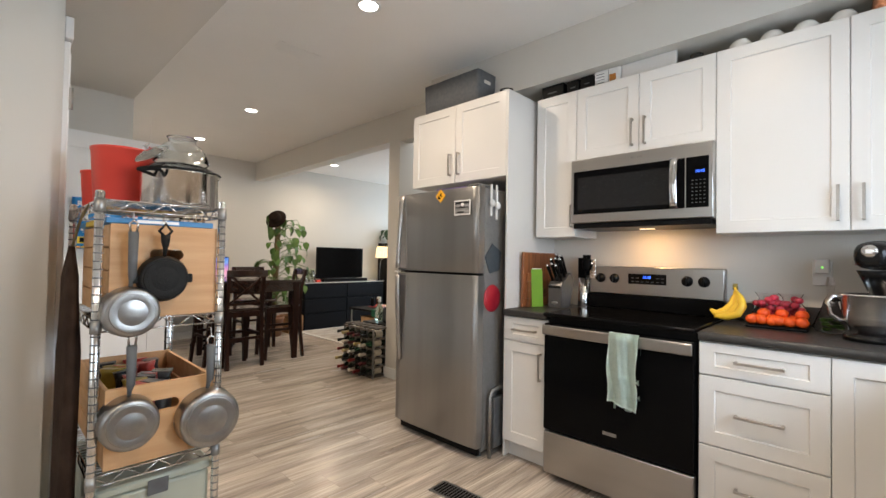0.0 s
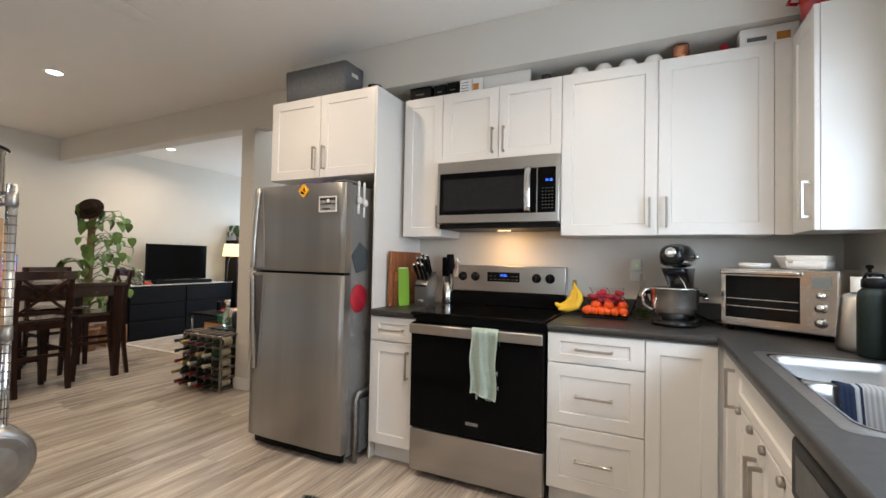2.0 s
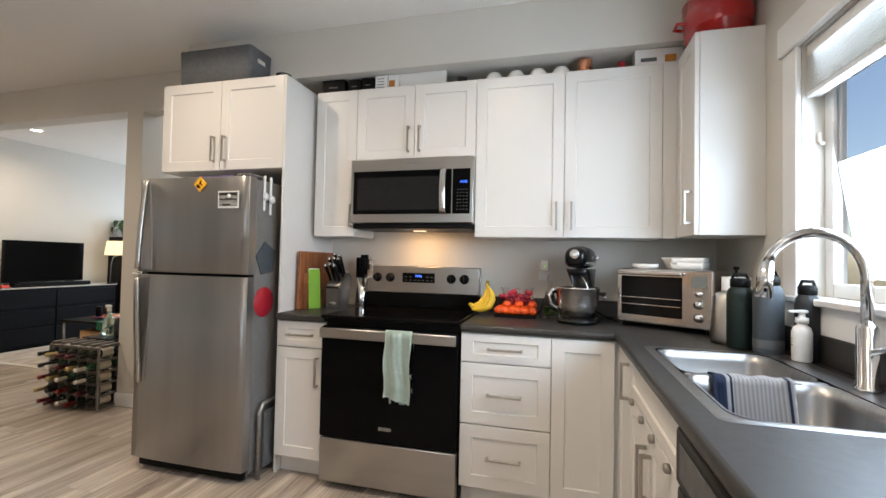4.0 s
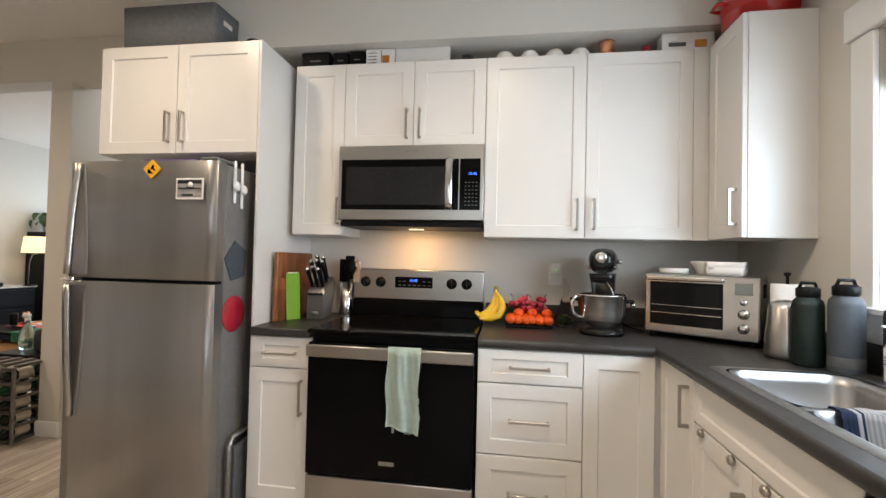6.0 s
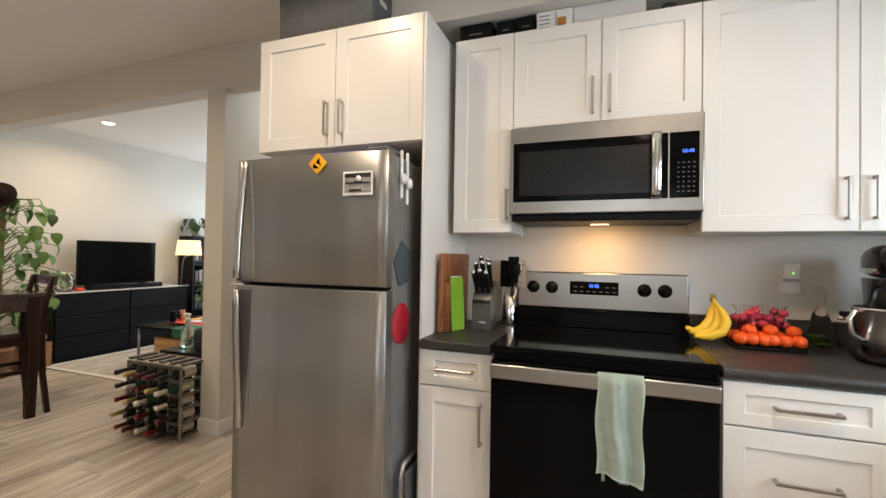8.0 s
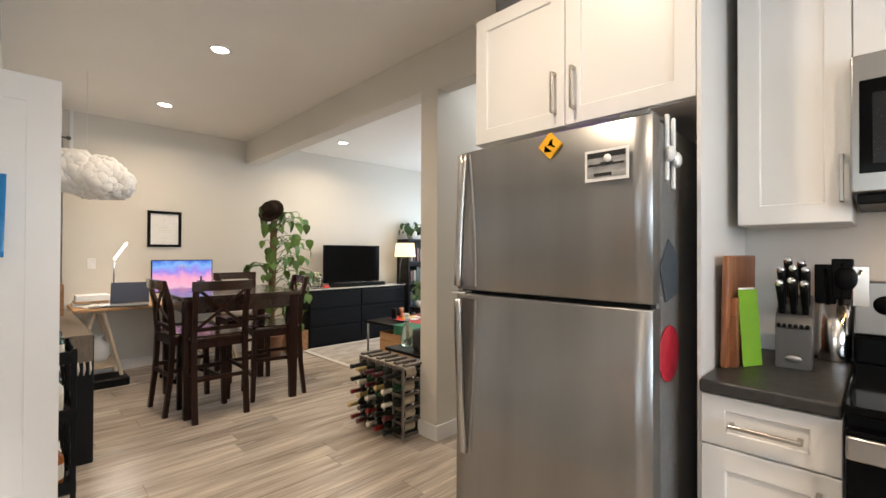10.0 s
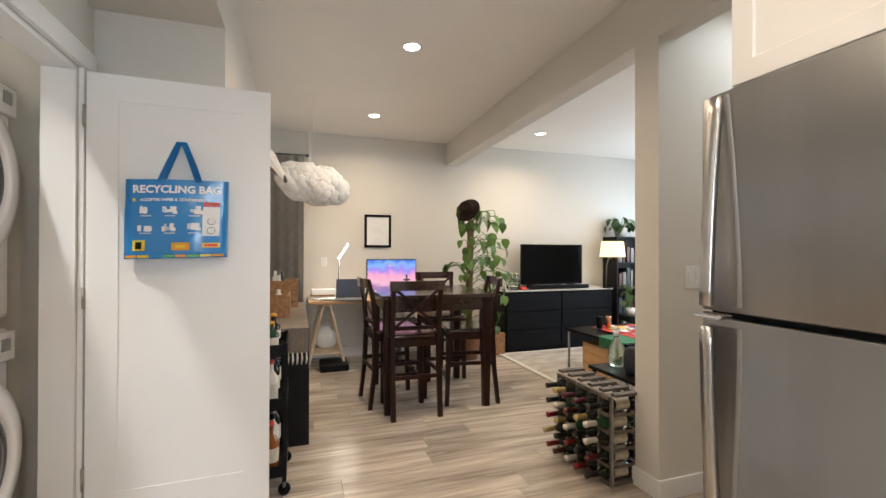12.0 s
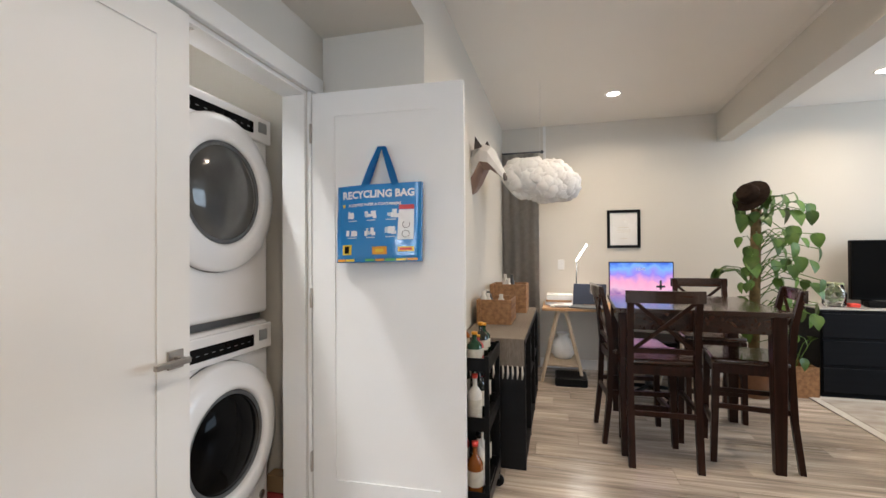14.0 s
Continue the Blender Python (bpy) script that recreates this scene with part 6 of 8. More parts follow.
for s in (0.31, 0.43, 0.55):
    bm = BM()
    c0 = (0.84, s + 0.04)
    for i in range(20):
        a, b = 2 * math.pi * i / 20, 2 * math.pi * (i + 1) / 20
        bm.faces.new([bm.verts.new(on_bag(c0[0] + rr_ * math.cos(t_) / 0.40, c0[1] + rr_ * math.sin(t_) / 0.345, 0.0035)) for rr_, t_ in ((0.016, a), (0.016, b), (0.0135, b), (0.0135, a))])
    part("print_ring", bm, GREYP, sack)
patch("print_badge", 0.09, 0.21, 0.10, 0.23, INKY)
patch("print_badge", 0.12, 0.18, 0.12, 0.21, BLACK, 0.0035)
patch("print_badge", 0.46, 0.64, 0.10, 0.2, INKO)
patch("print_badge", 0.5, 0.6, 0.13, 0.17, INKY, 0.0035)
patch("print_badge", 0.76, 0.93, 0.13, 0.19, INKY)
patch("print_badge", 0.78, 0.91, 0.145, 0.175, INKR, 0.0035)
for k in range(8):
    patch("print_stripe", 0.02 + 0.12 * k, 0.13 + 0.12 * k, 0.015, 0.045, (INKO, INKY, BLUEBAG, INKG, INKO, INKG, INKY, INKO)[k])
for a, b, top in ((0.135, 0.285, 0.2),):
    for yy in (-0.02, -0.052):
        pts = [(a, yy, 0.335), (a + 0.035, yy * 0.8, 0.43), ((a + b) / 2 - 0.008, -0.012, 0.345 + 0.18), ((a + b) / 2 + 0.008, -0.012, 0.345 + 0.178), (b - 0.03, yy * 0.8, 0.43), (b, yy, 0.34)]
        bm = BM()
        prev = None
        for x, y, z in pts:
            cur = [bm.verts.new((x - 0.013, y, z)), bm.verts.new((x + 0.013, y, z))]
            if prev:
                bm.faces.new((prev[0], prev[1], cur[1], cur[0]))
            prev = cur
        bmesh.ops.solidify(bm, geom=bm.faces[:], thickness=0.002)
        part("strap", bm, BLUEBAG, bag)
hk = pbox("door_hook", None, TRIM, -3.654, -3.63, 0.78, 0.80, 1.755, 1.775, 0.003)
tagged(hk, "small white hook on the closet door", "hook")


# ---- dining corner ----
tb = thing("dining_table", -5.18, 2.395, 0, "dark espresso counter-height square dining table", "table", rz=-3)
HT = 0.47
pbox("tabletop", tb, ESPX, -HT, HT, -HT, HT, 0.905, 0.936, 0.004, seg=2)
for a, b, c, d in ((-HT + 0.06, HT - 0.06, -HT + 0.035, -HT + 0.058), (-HT + 0.06, HT - 0.06, HT - 0.058, HT - 0.035), (-HT + 0.035, -HT + 0.058, -HT + 0.06, HT - 0.06), (HT - 0.058, HT - 0.035, -HT + 0.06, HT - 0.06)):
    pbox("apron", tb, ESPX, a, b, c, d, 0.80, 0.904, 0.002)
for sx in (-1, 1):
    for sy in (-1, 1):
        bm = BM()
        lv = [[bm.verts.new((sx * (HT - 0.06) + x, sy * (HT - 0.06) + y, z)) for x, y in rrect(-w, w, -w, w, 0.006, 2)] for w, z in ((0.028, 0.0), (0.036, 0.5), (0.038, 0.904))]
        skin(bm, lv, smooth=False)
        part("leg", bm, ESP, tb)


def chair():
    t = thing("dining_chair", 0, 0, 0, "dark espresso wooden counter chair with crossed back", "chair", "chairs round the table")
    bm = BM()
    lv = [[bm.verts.new((x, y, z)) for x, y in rrect(-0.215 - s, 0.215 + s, -0.19 - s, 0.21 + s, 0.03, 3)] for s, z in ((-0.01, 0.605), (0.0, 0.612), (0.0, 0.63), (-0.012, 0.638))]
    skin(bm, lv)
    part("seat", bm, ESPX, t)
    for sx in (-1, 1):
        bm = BM()
        cx = sx * 0.185
        pts = [(0.0, -0.235, 0.030), (0.3, -0.20, 0.034), (0.62, -0.185, 0.038), (0.85, -0.205, 0.034), (1.05, -0.25, 0.028)]
        lv = []
        for z, y, w in pts:
            lv.append([bm.verts.new((cx + a * 0.019, y + b * w / 2, z)) for a, b in ((-1, -1), (1, -1), (1, 1), (-1, 1))])
        skin(bm, lv, smooth=False)
        part("leg", bm, ESP, t)
        bm = BM()
        lv = []
        for z, y, w in ((0.0, 0.205, 0.017), (0.604, 0.185, 0.021)):
            lv.append([bm.verts.new((cx + a * w, y + b * w, z)) for a, b in ((-1, -1), (1, -1), (1, 1), (-1, 1))])
        skin(bm, lv, smooth=False)
        part("leg", bm, ESP, t)
        pbox("side_stretcher", t, ESP, cx - 0.011, cx + 0.011, -0.19, 0.185, 0.33, 0.36, 0.002)
        pbox("side_rail", t, ESP, cx - 0.012, cx + 0.012, -0.17, 0.17, 0.545, 0.604, 0.002)
    pbox("front_stretcher", t, ESP, -0.17, 0.17, 0.19, 0.212, 0.20, 0.235, 0.002)
    pbox("back_stretcher", t, ESP, -0.168, 0.168, -0.215, -0.195, 0.30, 0.33, 0.002)
    pbox("front_rail", t, ESP, -0.165, 0.165, 0.175, 0.198, 0.545, 0.604, 0.002)
    pbox("back_rail", t, ESP, -0.165, 0.165, -0.195, -0.175, 0.545, 0.604, 0.002)
    bm = BM()
    lv = []
    for i in range(9):
        x = -0.215 + 0.43 * i / 8
        y = -0.252 - 0.018 * math.sin(math.pi * i / 8)
        lv.append([bm.verts.new((x, y + a, z)) for a, z in ((-0.012, 0.985), (0.012, 0.985), (0.008, 1.057), (-0.014, 1.057))])
    skin(bm, lv, smooth=False)
    part("top_rail", bm, ESPX, t)
    pbox("lower_rail", t, ESP, -0.17, 0.17, -0.203, -0.182, 0.675, 0.705, 0.002)
    for s in (-1, 1):
        bm = BM()
        lv = []
        for i in range(9):
            q = i / 8
            x = s * (-0.165 + 0.33 * q)
            z = 0.70 + 0.29 * q
            y = -0.192 - 0.052 * q - 0.006 * s - 0.012 * math.sin(math.pi * q)
            lv.append([bm.verts.new((x + a, y + b, z - a * s * 0.0)) for a, b in ((-0.017, -0.006), (0.017, -0.006), (0.017, 0.006), (-0.017, 0.006))])
        skin(bm, lv, smooth=False)
        part("cross_slat", bm, ESP, t)
    return t


c0 = chair()
c0.matrix_world = pose(-4.865, 2.16, 0, 0, 0, 90)
copy_thing(c0, pose(-4.985, 2.70, 0, 0, 0, 171))
copy_thing(c0, pose(-5.14, 2.07, 0, 0, 0, 4))
copy_thing(c0, pose(-5.73, 2.71, 0, 0, 0, -92))

# ---- desk ----
dk = thing("desk", FW + 0.02, 1.40, 0, "wooden desk top on birch trestles", "desk")
pbox("desktop", dk, DESKW, 0, 0.62, 0, 1.45, 0.715, 0.742, 0.003)
for y0 in (0.02, 1.08):
    for xx in (0.06, 0.55):
        for s in (-1, 1):
            bm = BM()
            cyl(bm, (xx, y0 + 0.17 + s * 0.20, 0.0), (xx, y0 + 0.17 + s * 0.035, 0.70), 0.016, seg=8, smooth=False)
            part("trestle_leg", bm, TRESTLE, dk)
    pbox("trestle_shelf", dk, TRESTLE, 0.05, 0.56, y0 + 0.01, y0 + 0.33, 0.16, 0.178, 0.002)
    pbox("trestle_top", dk, TRESTLE, 0.03, 0.58, y0 + 0.135, y0 + 0.205, 0.69, 0.714, 0.002)
DT = 0.743
# monitor with a sunset wallpaper
SCREEN = bpy.data.materials.new("sunset_screen")
SCREEN.use_nodes = True
nt = SCREEN.node_tree
tc, sp, mr, rp, nz, ad = (nt.nodes.new(n) for n in ("ShaderNodeTexCoord", "ShaderNodeSeparateXYZ", "ShaderNodeMapRange", "ShaderNodeValToRGB", "ShaderNodeTexNoise", "ShaderNodeMath"))
nt.links.new(tc.outputs["Object"], sp.inputs[0])
mr.inputs["From Min"].default_value, mr.inputs["From Max"].default_value = 0.09, 0.44
nt.links.new(sp.outputs["Z"], mr.inputs[0])
nz.inputs["Scale"].default_value = 9
nt.links.new(tc.outputs["Object"], nz.inputs["Vector"])
ad.operation = "MULTIPLY_ADD"
ad.inputs[1].default_value = 0.5
nt.links.new(nz.outputs["Fac"], ad.inputs[0])
ad2 = nt.nodes.new("ShaderNodeMath")
ad2.operation = "SUBTRACT"
ad2.inputs[1].default_value = 0.25
nt.links.new(mr.outputs[0], ad2.inputs[0])
nt.links.new(ad2.outputs[0], ad.inputs[2])
nt.links.new(ad.outputs[0], rp.inputs[0])
e = rp.color_ramp.elements
e[0].position, e[0].color = 0.0, (0.12, 0.05, 0.25, 1)
e[1].position, e[1].color = 1.0, (0.05, 0.14, 0.6, 1)
for p_, c_ in ((0.2, (0.75, 0.42, 0.55, 1)), (0.42, (0.85, 0.35, 0.5, 1)), (0.65, (0.3, 0.22, 0.7, 1)), (0.85, (0.2, 0.4, 0.8, 1))):
    e.new(p_).color = c_
b = nt.nodes["Principled BSDF"]
nt.links.new(rp.outputs[0], b.inputs["Emission Color"])
b.inputs["Emission Strength"].default_value = 1.0
b.inputs["Base Color"].default_value = (0.01, 0.01, 0.01, 1)
b.inputs["Roughness"].default_value = 0.2
mo = thing("monitor", -6.52, 2.055, DT, "widescreen monitor showing a pink and blue sunset", "monitor")
pbox("bezel", mo, BLACK, -0.03, 0.0, 0, 0.60, 0.09, 0.445, 0.005)
sc_ = pbox("screen", mo, SCREEN, 0.0003, 0.0015, 0.009, 0.591, 0.10, 0.436, 0)
lettering("clock_text", "10:45", 0.045, INKW, sc_, pose(0.003, 0.30, 0.37, 90, 0, 90))
bm = BM()
box(bm, 0.002, 0.0028, 0.44, 0.52, 0.19, 0.21)
box(bm, 0.002, 0.0028, 0.47, 0.49, 0.17, 0.26)
part("screen_figure", bm, GREYP, sc_)
pbox("neck", mo, BLACK, -0.06, -0.03, 0.27, 0.33, 0.01, 0.25, 0.004)
pbox("stand", mo, BLACK, -0.12, 0.06, 0.2, 0.4, 0, 0.012, 0.004)
lp = thing("laptop", -6.45, 1.70, DT, "open dark laptop on the desk", "laptop", rz=-12)
pbox("base", lp, GREYP, 0, 0.23, 0, 0.32, 0, 0.016, 0.003)
pbox("lid", lp, shade("laptop_blue", (0.03, 0.04, 0.07), rough=0.4), 0, 0.008, 0, 0.32, 0.0, 0.21, 0.003, m=pose(0.0, 0, 0.017, 0, -14, 0))
dl_ = thing("desk_lamp", -6.55, 1.74, DT, "slim black desk lamp with lit white bar head", "desk lamp")
plathe("base", dl_, BLACK, [(0.07, 0), (0.07, 0.012), (0.001, 0.014)], seg=20)
ptube("arm", dl_, GREYP, [(0, 0, 0.01), (0, 0.0, 0.25), (0, 0.005, 0.455)], 0.008, 8)
bm = BM()
box(bm, -0.018, 0.018, 0.0, 0.20, -0.008, 0.008, 0.004)
part("lit_head", bm, shade("lit_bar", (1.0, 0.93, 0.84), rough=0.5, emit=9.0), dl_, m=pose(0, 0.0, 0.455, 58, 0, 0))
pc = thing("paper_stack", -6.70, 1.42, DT, "stack of white boxes and papers on the desk", "papers")
for k, (w, h) in enumerate(((0.3, 0.03), (0.27, 0.02), (0.28, 0.055))):
    pbox("sheaf", pc, (WHITEP, DESKW, WHITEP)[k], 0.01 * k, 0.2 + 0.02 * k, 0.01 * k, w, (0, 0.031, 0.052)[k], (0.03, 0.051, 0.107)[k], 0.003)
for k in range(2):
    o = pbox("notepad", None, WHITEP, 0, 0.2, 0, 0.15, 0, 0.012, 0.002)
    o.matrix_world = pose(-6.45, 1.43 + 0.12 * k, DT + 0.001 + 0.013 * k, 0, 0, 20 - 30 * k)
    tagged(o, "white notepad on the desk", "notepad", "notepads")
oc = thing("office_chair", -6.05, 2.33, 0, "dark desk chair pushed under the desk", "chair", rz=170)
pbox("seat", oc, BLACK, -0.23, 0.23, -0.22, 0.22, 0.45, 0.53, 0.02, seg=2)
pcyl("column", oc, GREYP, (0, 0, 0.06), (0, 0, 0.45), 0.03)
for k in range(5):
    a = 2 * math.pi * k / 5
    bm = BM()
    cyl(bm, (0, 0, 0.09), (0.26 * math.cos(a), 0.26 * math.sin(a), 0.06), 0.02, 0.014, 8)
    lg = part("leg", bm, BLACK, oc)
    bm = BM()
    ball(bm, (0.27 * math.cos(a), 0.27 * math.sin(a), 0.026), 0.026)
    part("castor", bm, BLACK, lg)
bk_ = thing("waste_bin", -6.6, 1.60, 0.179, "white paper bag on the trestle shelf", "bag")
plathe("sack", bk_, WHITEP, [(0.09, 0), (0.12, 0.05), (0.11, 0.16), (0.05, 0.22), (0.07, 0.26)], seg=14, cap1=False)
pg = thing("black_tote", -6.45, 1.62, 0.0, "dark crate on the floor under the desk", "box")
pbox("tub", pg, BLACK, 0.0, 0.3, -0.1, 0.2, 0, 0.08, 0.01)
fr_ = thing("picture_frame", FW, 2.075, 1.33, "black framed certificate on the far wall", "picture frame")
bm = BM()
W_, H_ = 0.335, 0.41
for q in ((0, W_, 0, 0.03), (0, W_, H_ - 0.03, H_), (0, 0.03, 0.03, H_ - 0.03), (W_ - 0.03, W_, 0.03, H_ - 0.03)):
    box(bm, 0.0005, 0.022, q[0], q[1], q[2], q[3], 0.002)
part("frame", bm, BLACK, fr_)
pbox("sheet", fr_, WHITEP, 0.001, 0.008, 0.03, W_ - 0.03, 0.03, H_ - 0.03, 0)
bm = BM()
for z, w in ((0.30, 0.02), (0.22, 0.10), (0.19, 0.14), (0.17, 0.12), (0.1, 0.07)):
    box(bm, 0.0082, 0.0088, W_ / 2 - w / 2, W_ / 2 + w / 2, z, z + 0.005)
part("print_lines", bm, CORK, fr_)
sw = thing("light_switch", FW, 1.59, 1.15, "white light switch plate on the far wall", "switch")
pbox("plate", sw, WHITEP, 0.0005, 0.006, -0.035, 0.035, -0.055, 0.055, 0.002)
pbox("rocker", sw, WHITEP, 0.0062, 0.009, -0.016, 0.016, -0.03, 0.03, 0.001)
th_ = thing("thermostat", FW, 1.33, 1.5, "small white thermostat with dark eye", "thermostat")
pbox("case", th_, WHITEP, 0.0005, 0.025, -0.03, 0.03, -0.035, 0.035, 0.006)
pcyl("eye", th_, BLACK, (0.0255, 0.005, 0.0), (0.027, 0.005, 0.0), 0.012)
# light switch in the hall
sw = thing("light_switch", -3.19, 3.29, 1.145, "white double light switch plate on the hallway wall", "switch")
pbox("plate", sw, WHITEP, 0.0005, 0.006, -0.058, 0.058, -0.06, 0.06, 0.002)
for yy in (-0.025, 0.025):
    pbox("rocker", sw, WHITEP, 0.0062, 0.01, yy - 0.016, yy + 0.016, -0.032, 0.032, 0.0015)
# curtain
ct = thing("curtain", FW + 0.10, 0.955, 0.03, "long grey curtain hanging from a rod", "curtain")
bm = BM()
a_, b_ = [], []
for i in range(41):
    q = i / 40
    a_.append(bm.verts.new((0.016 * math.sin(q * 22 + 2 * q * q), 0.40 * q, 0)))
    b_.append(bm.verts.new((0.013 * math.sin(q * 22 + 2 * q * q), 0.40 * q, 2.36)))
for i in range(40):
    f = bm.faces.new((a_[i], a_[i + 1], b_[i + 1], b_[i]))
    f.smooth = True
bmesh.ops.solidify(bm, geom=bm.faces[:], thickness=0.003)
part("cloth", bm, CURT, ct)
rd = thing("curtain_rod", FW + 0.10, 0.955, 2.405, "dark metal curtain rod with brackets", "rod")
bm = BM()
cyl(bm, (0, 0.0, 0), (0, 0.43, 0), 0.01)
ball(bm, (0, 0.44, 0), 0.02)
part("pole", bm, GREYP, rd)
for y in (0.05, 0.36):
    pbox("bracket", rd, GREYP, -0.0995, 0.0, y - 0.008, y + 0.008, -0.02, -0.008, 0.001)
cr = pbox("cable_raceway", None, TRIM, FW + 0.0005, FW + 0.018, 1.405, 1.435, 1.9, CEIL - 0.001, 0.002)
tagged(cr, "white cable cover running down the far wall", "cable cover")

# cloud pendant
cl = thing("cloud_pendant", -5.5, 1.42, 1.70, "fluffy white cloud-shaped pendant hanging from the ceiling", "pendant")
FLUFF = shade("cotton_fluff", (0.90, 0.89, 0.86), (0.87, 0.86, 0.83), 1.0, scale=30, bump=0.8, bscale=70, spec=0.05)
bm = BM()
rng = random.Random(8)
for k in range(520):
    u_, v_ = rng.uniform(-1, 1), rng.uniform(0, 2 * math.pi)
    w_ = math.sqrt(max(0.0, 1 - abs(u_) ** 3))
    lump = 1 + 0.22 * noise.noise(Vector((2.2 * u_, 1.4 * math.cos(v_), 1.4 * math.sin(v_))))
    cx, cy, cz = 0.175 * lump * math.cos(v_) * w_, 0.27 * u_, 0.19 + 0.125 * lump * math.sin(v_) * w_ - 0.05 * u_
    ball(bm, (cx, cy, cz), rng.uniform(0.04, 0.062), 1, 1, rng.uniform(0.85, 1.1), 10, 7)
ball(bm, (0, 0, 0.19), 0.14, 1.1, 1.8, 0.85, 16, 10)
for v in bm.verts:
    v.co += noise.noise_vector(v.co * 30) * 0.012 + noise.noise_vector(v.co * 90) * 0.007
part("fluff", bm, FLUFF, cl)
ptube("cord", cl, WHITEP, [(0, 0, 0.3), (0, 0, CEIL - 1.70 - 0.001)], 0.0015, 6)
# paper animal head: one plain faceted shape
bm = BM()
sec = [((0.0, 0.09, 0.17, -0.04)), ((0.05, 0.09, 0.15, 0.0)), ((0.11, 0.095, 0.10, 0.07)), ((0.17, 0.08, 0.085, 0.05)), ((0.22, 0.05, 0.055, -0.02)), ((0.27, 0.028, 0.032, -0.09)), ((0.285, 0.014, 0.016, -0.105))]
lv = []
for y, w, h, z in sec:
    lv.append([bm.verts.new((w * math.cos(a), y, z + h * math.sin(a))) for a in [2 * math.pi * (i + 0.5) / 7 for i in range(7)]])
skin(bm, lv, smooth=False)
for s in (-1, 1):
    vs = [bm.verts.new(p) for p in ((s * 0.025, 0.07, 0.14), (s * 0.105, 0.08, 0.11), (s * 0.07, 0.13, 0.13), (s * 0.085, 0.075, 0.215))]
    for q in ((0, 1, 2), (0, 1, 3), (1, 2, 3), (0, 2, 3)):
        bm.faces.new([vs[i] for i in q])
PAPW = shade("folded_paper_white", (0.72, 0.70, 0.68), (0.64, 0.62, 0.6), 0.6, scale=6, bump=0.05)
PAPB = shade("folded_paper_brown", (0.30, 0.20, 0.16), (0.24, 0.16, 0.13), 0.6, scale=6, bump=0.05)
PAPD = shade("folded_paper_dark", (0.05, 0.04, 0.038), (0.04, 0.03, 0.03), 0.6, scale=6, bump=0.05)
bm.normal_update()
for f in bm.faces:
    c_ = f.calc_center_median()
    f.material_index = 2 if len(f.verts) == 3 or c_.y > 0.275 else (1 if f.normal.z > 0.15 and c_.y < 0.24 else 0)
fx = part("animal_ornament", bm, PAPW)
fx.data.materials.append(PAPB)
fx.data.materials.append(PAPD)
fx.matrix_world = pose(-5.02, LW + 0.001, 1.92, 0, 0, -22)
tagged(fx, "folded paper animal head mounted on the wall", "wall ornament")

# ---- sideboard and bar cart ----
sb = thing("sideboard", -5.98, LW + 0.016, 0, "low black open sideboard along the wall", "sideboard")
SBW, SBD, SBH = 1.55, 0.405, 0.77
pbox("top", sb, BLKWOOD, 0, SBW, 0, SBD, SBH - 0.03, SBH, 0.002)
pbox("bottom", sb, BLKWOOD, 0.02, SBW - 0.02, 0, SBD, 0.03, 0.055, 0.002)
pbox("back", sb, BLKWOOD, 0.02, SBW - 0.02, 0.0, 0.01, 0.056, SBH - 0.031, 0)
for x in (0.0, 0.51, 1.02, SBW - 0.022):
    pbox("upright", sb, BLKWOOD, x, x + 0.022, 0.0105, SBD, 0.0, SBH - 0.0305, 0.002)
for x in (0.0225, 0.5325):
    pbox("shelf", sb, BLKWOOD, x, x + 0.486, 0.011, SBD - 0.01, 0.38, 0.40, 0.001)
rng = random.Random(14)
for k in range(9):
    cc = rng.choice([(0.02, 0.02, 0.02), (0.15, 0.04, 0.03), (0.3, 0.28, 0.25), (0.04, 0.06, 0.1)])
    w = rng.uniform(0.02, 0.04)
    o = pbox("book", None, shade("book_cover", cc), 0, w, 0, 0.2, 0, rng.uniform(0.2, 0.28), 0.002)
    o.location = (-5.90 + 0.1 * k + (0.08 if k > 4 else 0), LW + 0.2, 0.402 if k % 2 else 0.0565)
    if 0.5 < -5.90 + 0.1 * k + 5.98 < 0.54:
        o.location.x += 0.05
    tagged(o, "book standing in the sideboard", "book", "books")
rn = thing("table_runner", -5.0, LW + 0.02, SBH + 0.001, "grey-brown woven runner with white tassels", "runner")
RUN = shade("runner_weave", (0.24, 0.20, 0.16), (0.16, 0.13, 0.10), 0.9, scale=30, bump=0.7, bscale=200, stretch=(1, 6, 1))
pbox("cloth", rn, RUN, -0.95, 0.572, 0.0, 0.395, 0, 0.005, 0.001)
pbox("drop", rn, RUN, 0.5735, 0.578, 0.0, 0.395, -0.16, 0.004, 0.001)
for i in range(14):
    bm = BM()
    y = 0.012 + i * 0.0285
    tube(bm, [(0.576, y, -0.155), (0.578, y + 0.002, -0.2), (0.576, y - 0.002, -0.235)], 0.006, 6, [0.004, 0.007, 0.003])
    part("tassel", bm, CORK, rn)


def wine_crate(x, y, w, d, h, label, n):
    c = slat_crate("wooden_crate", x, y, SBH + 0.0065, w, d, h, label, 2, CRATEW, False)
    for yy in (0.004, d - 0.034):
        pbox("corner_batten", c, CRATEW, w + 0.0003, w + 0.010, yy, yy + 0.03, 0.002, h - 0.002, 0.001)
    return c


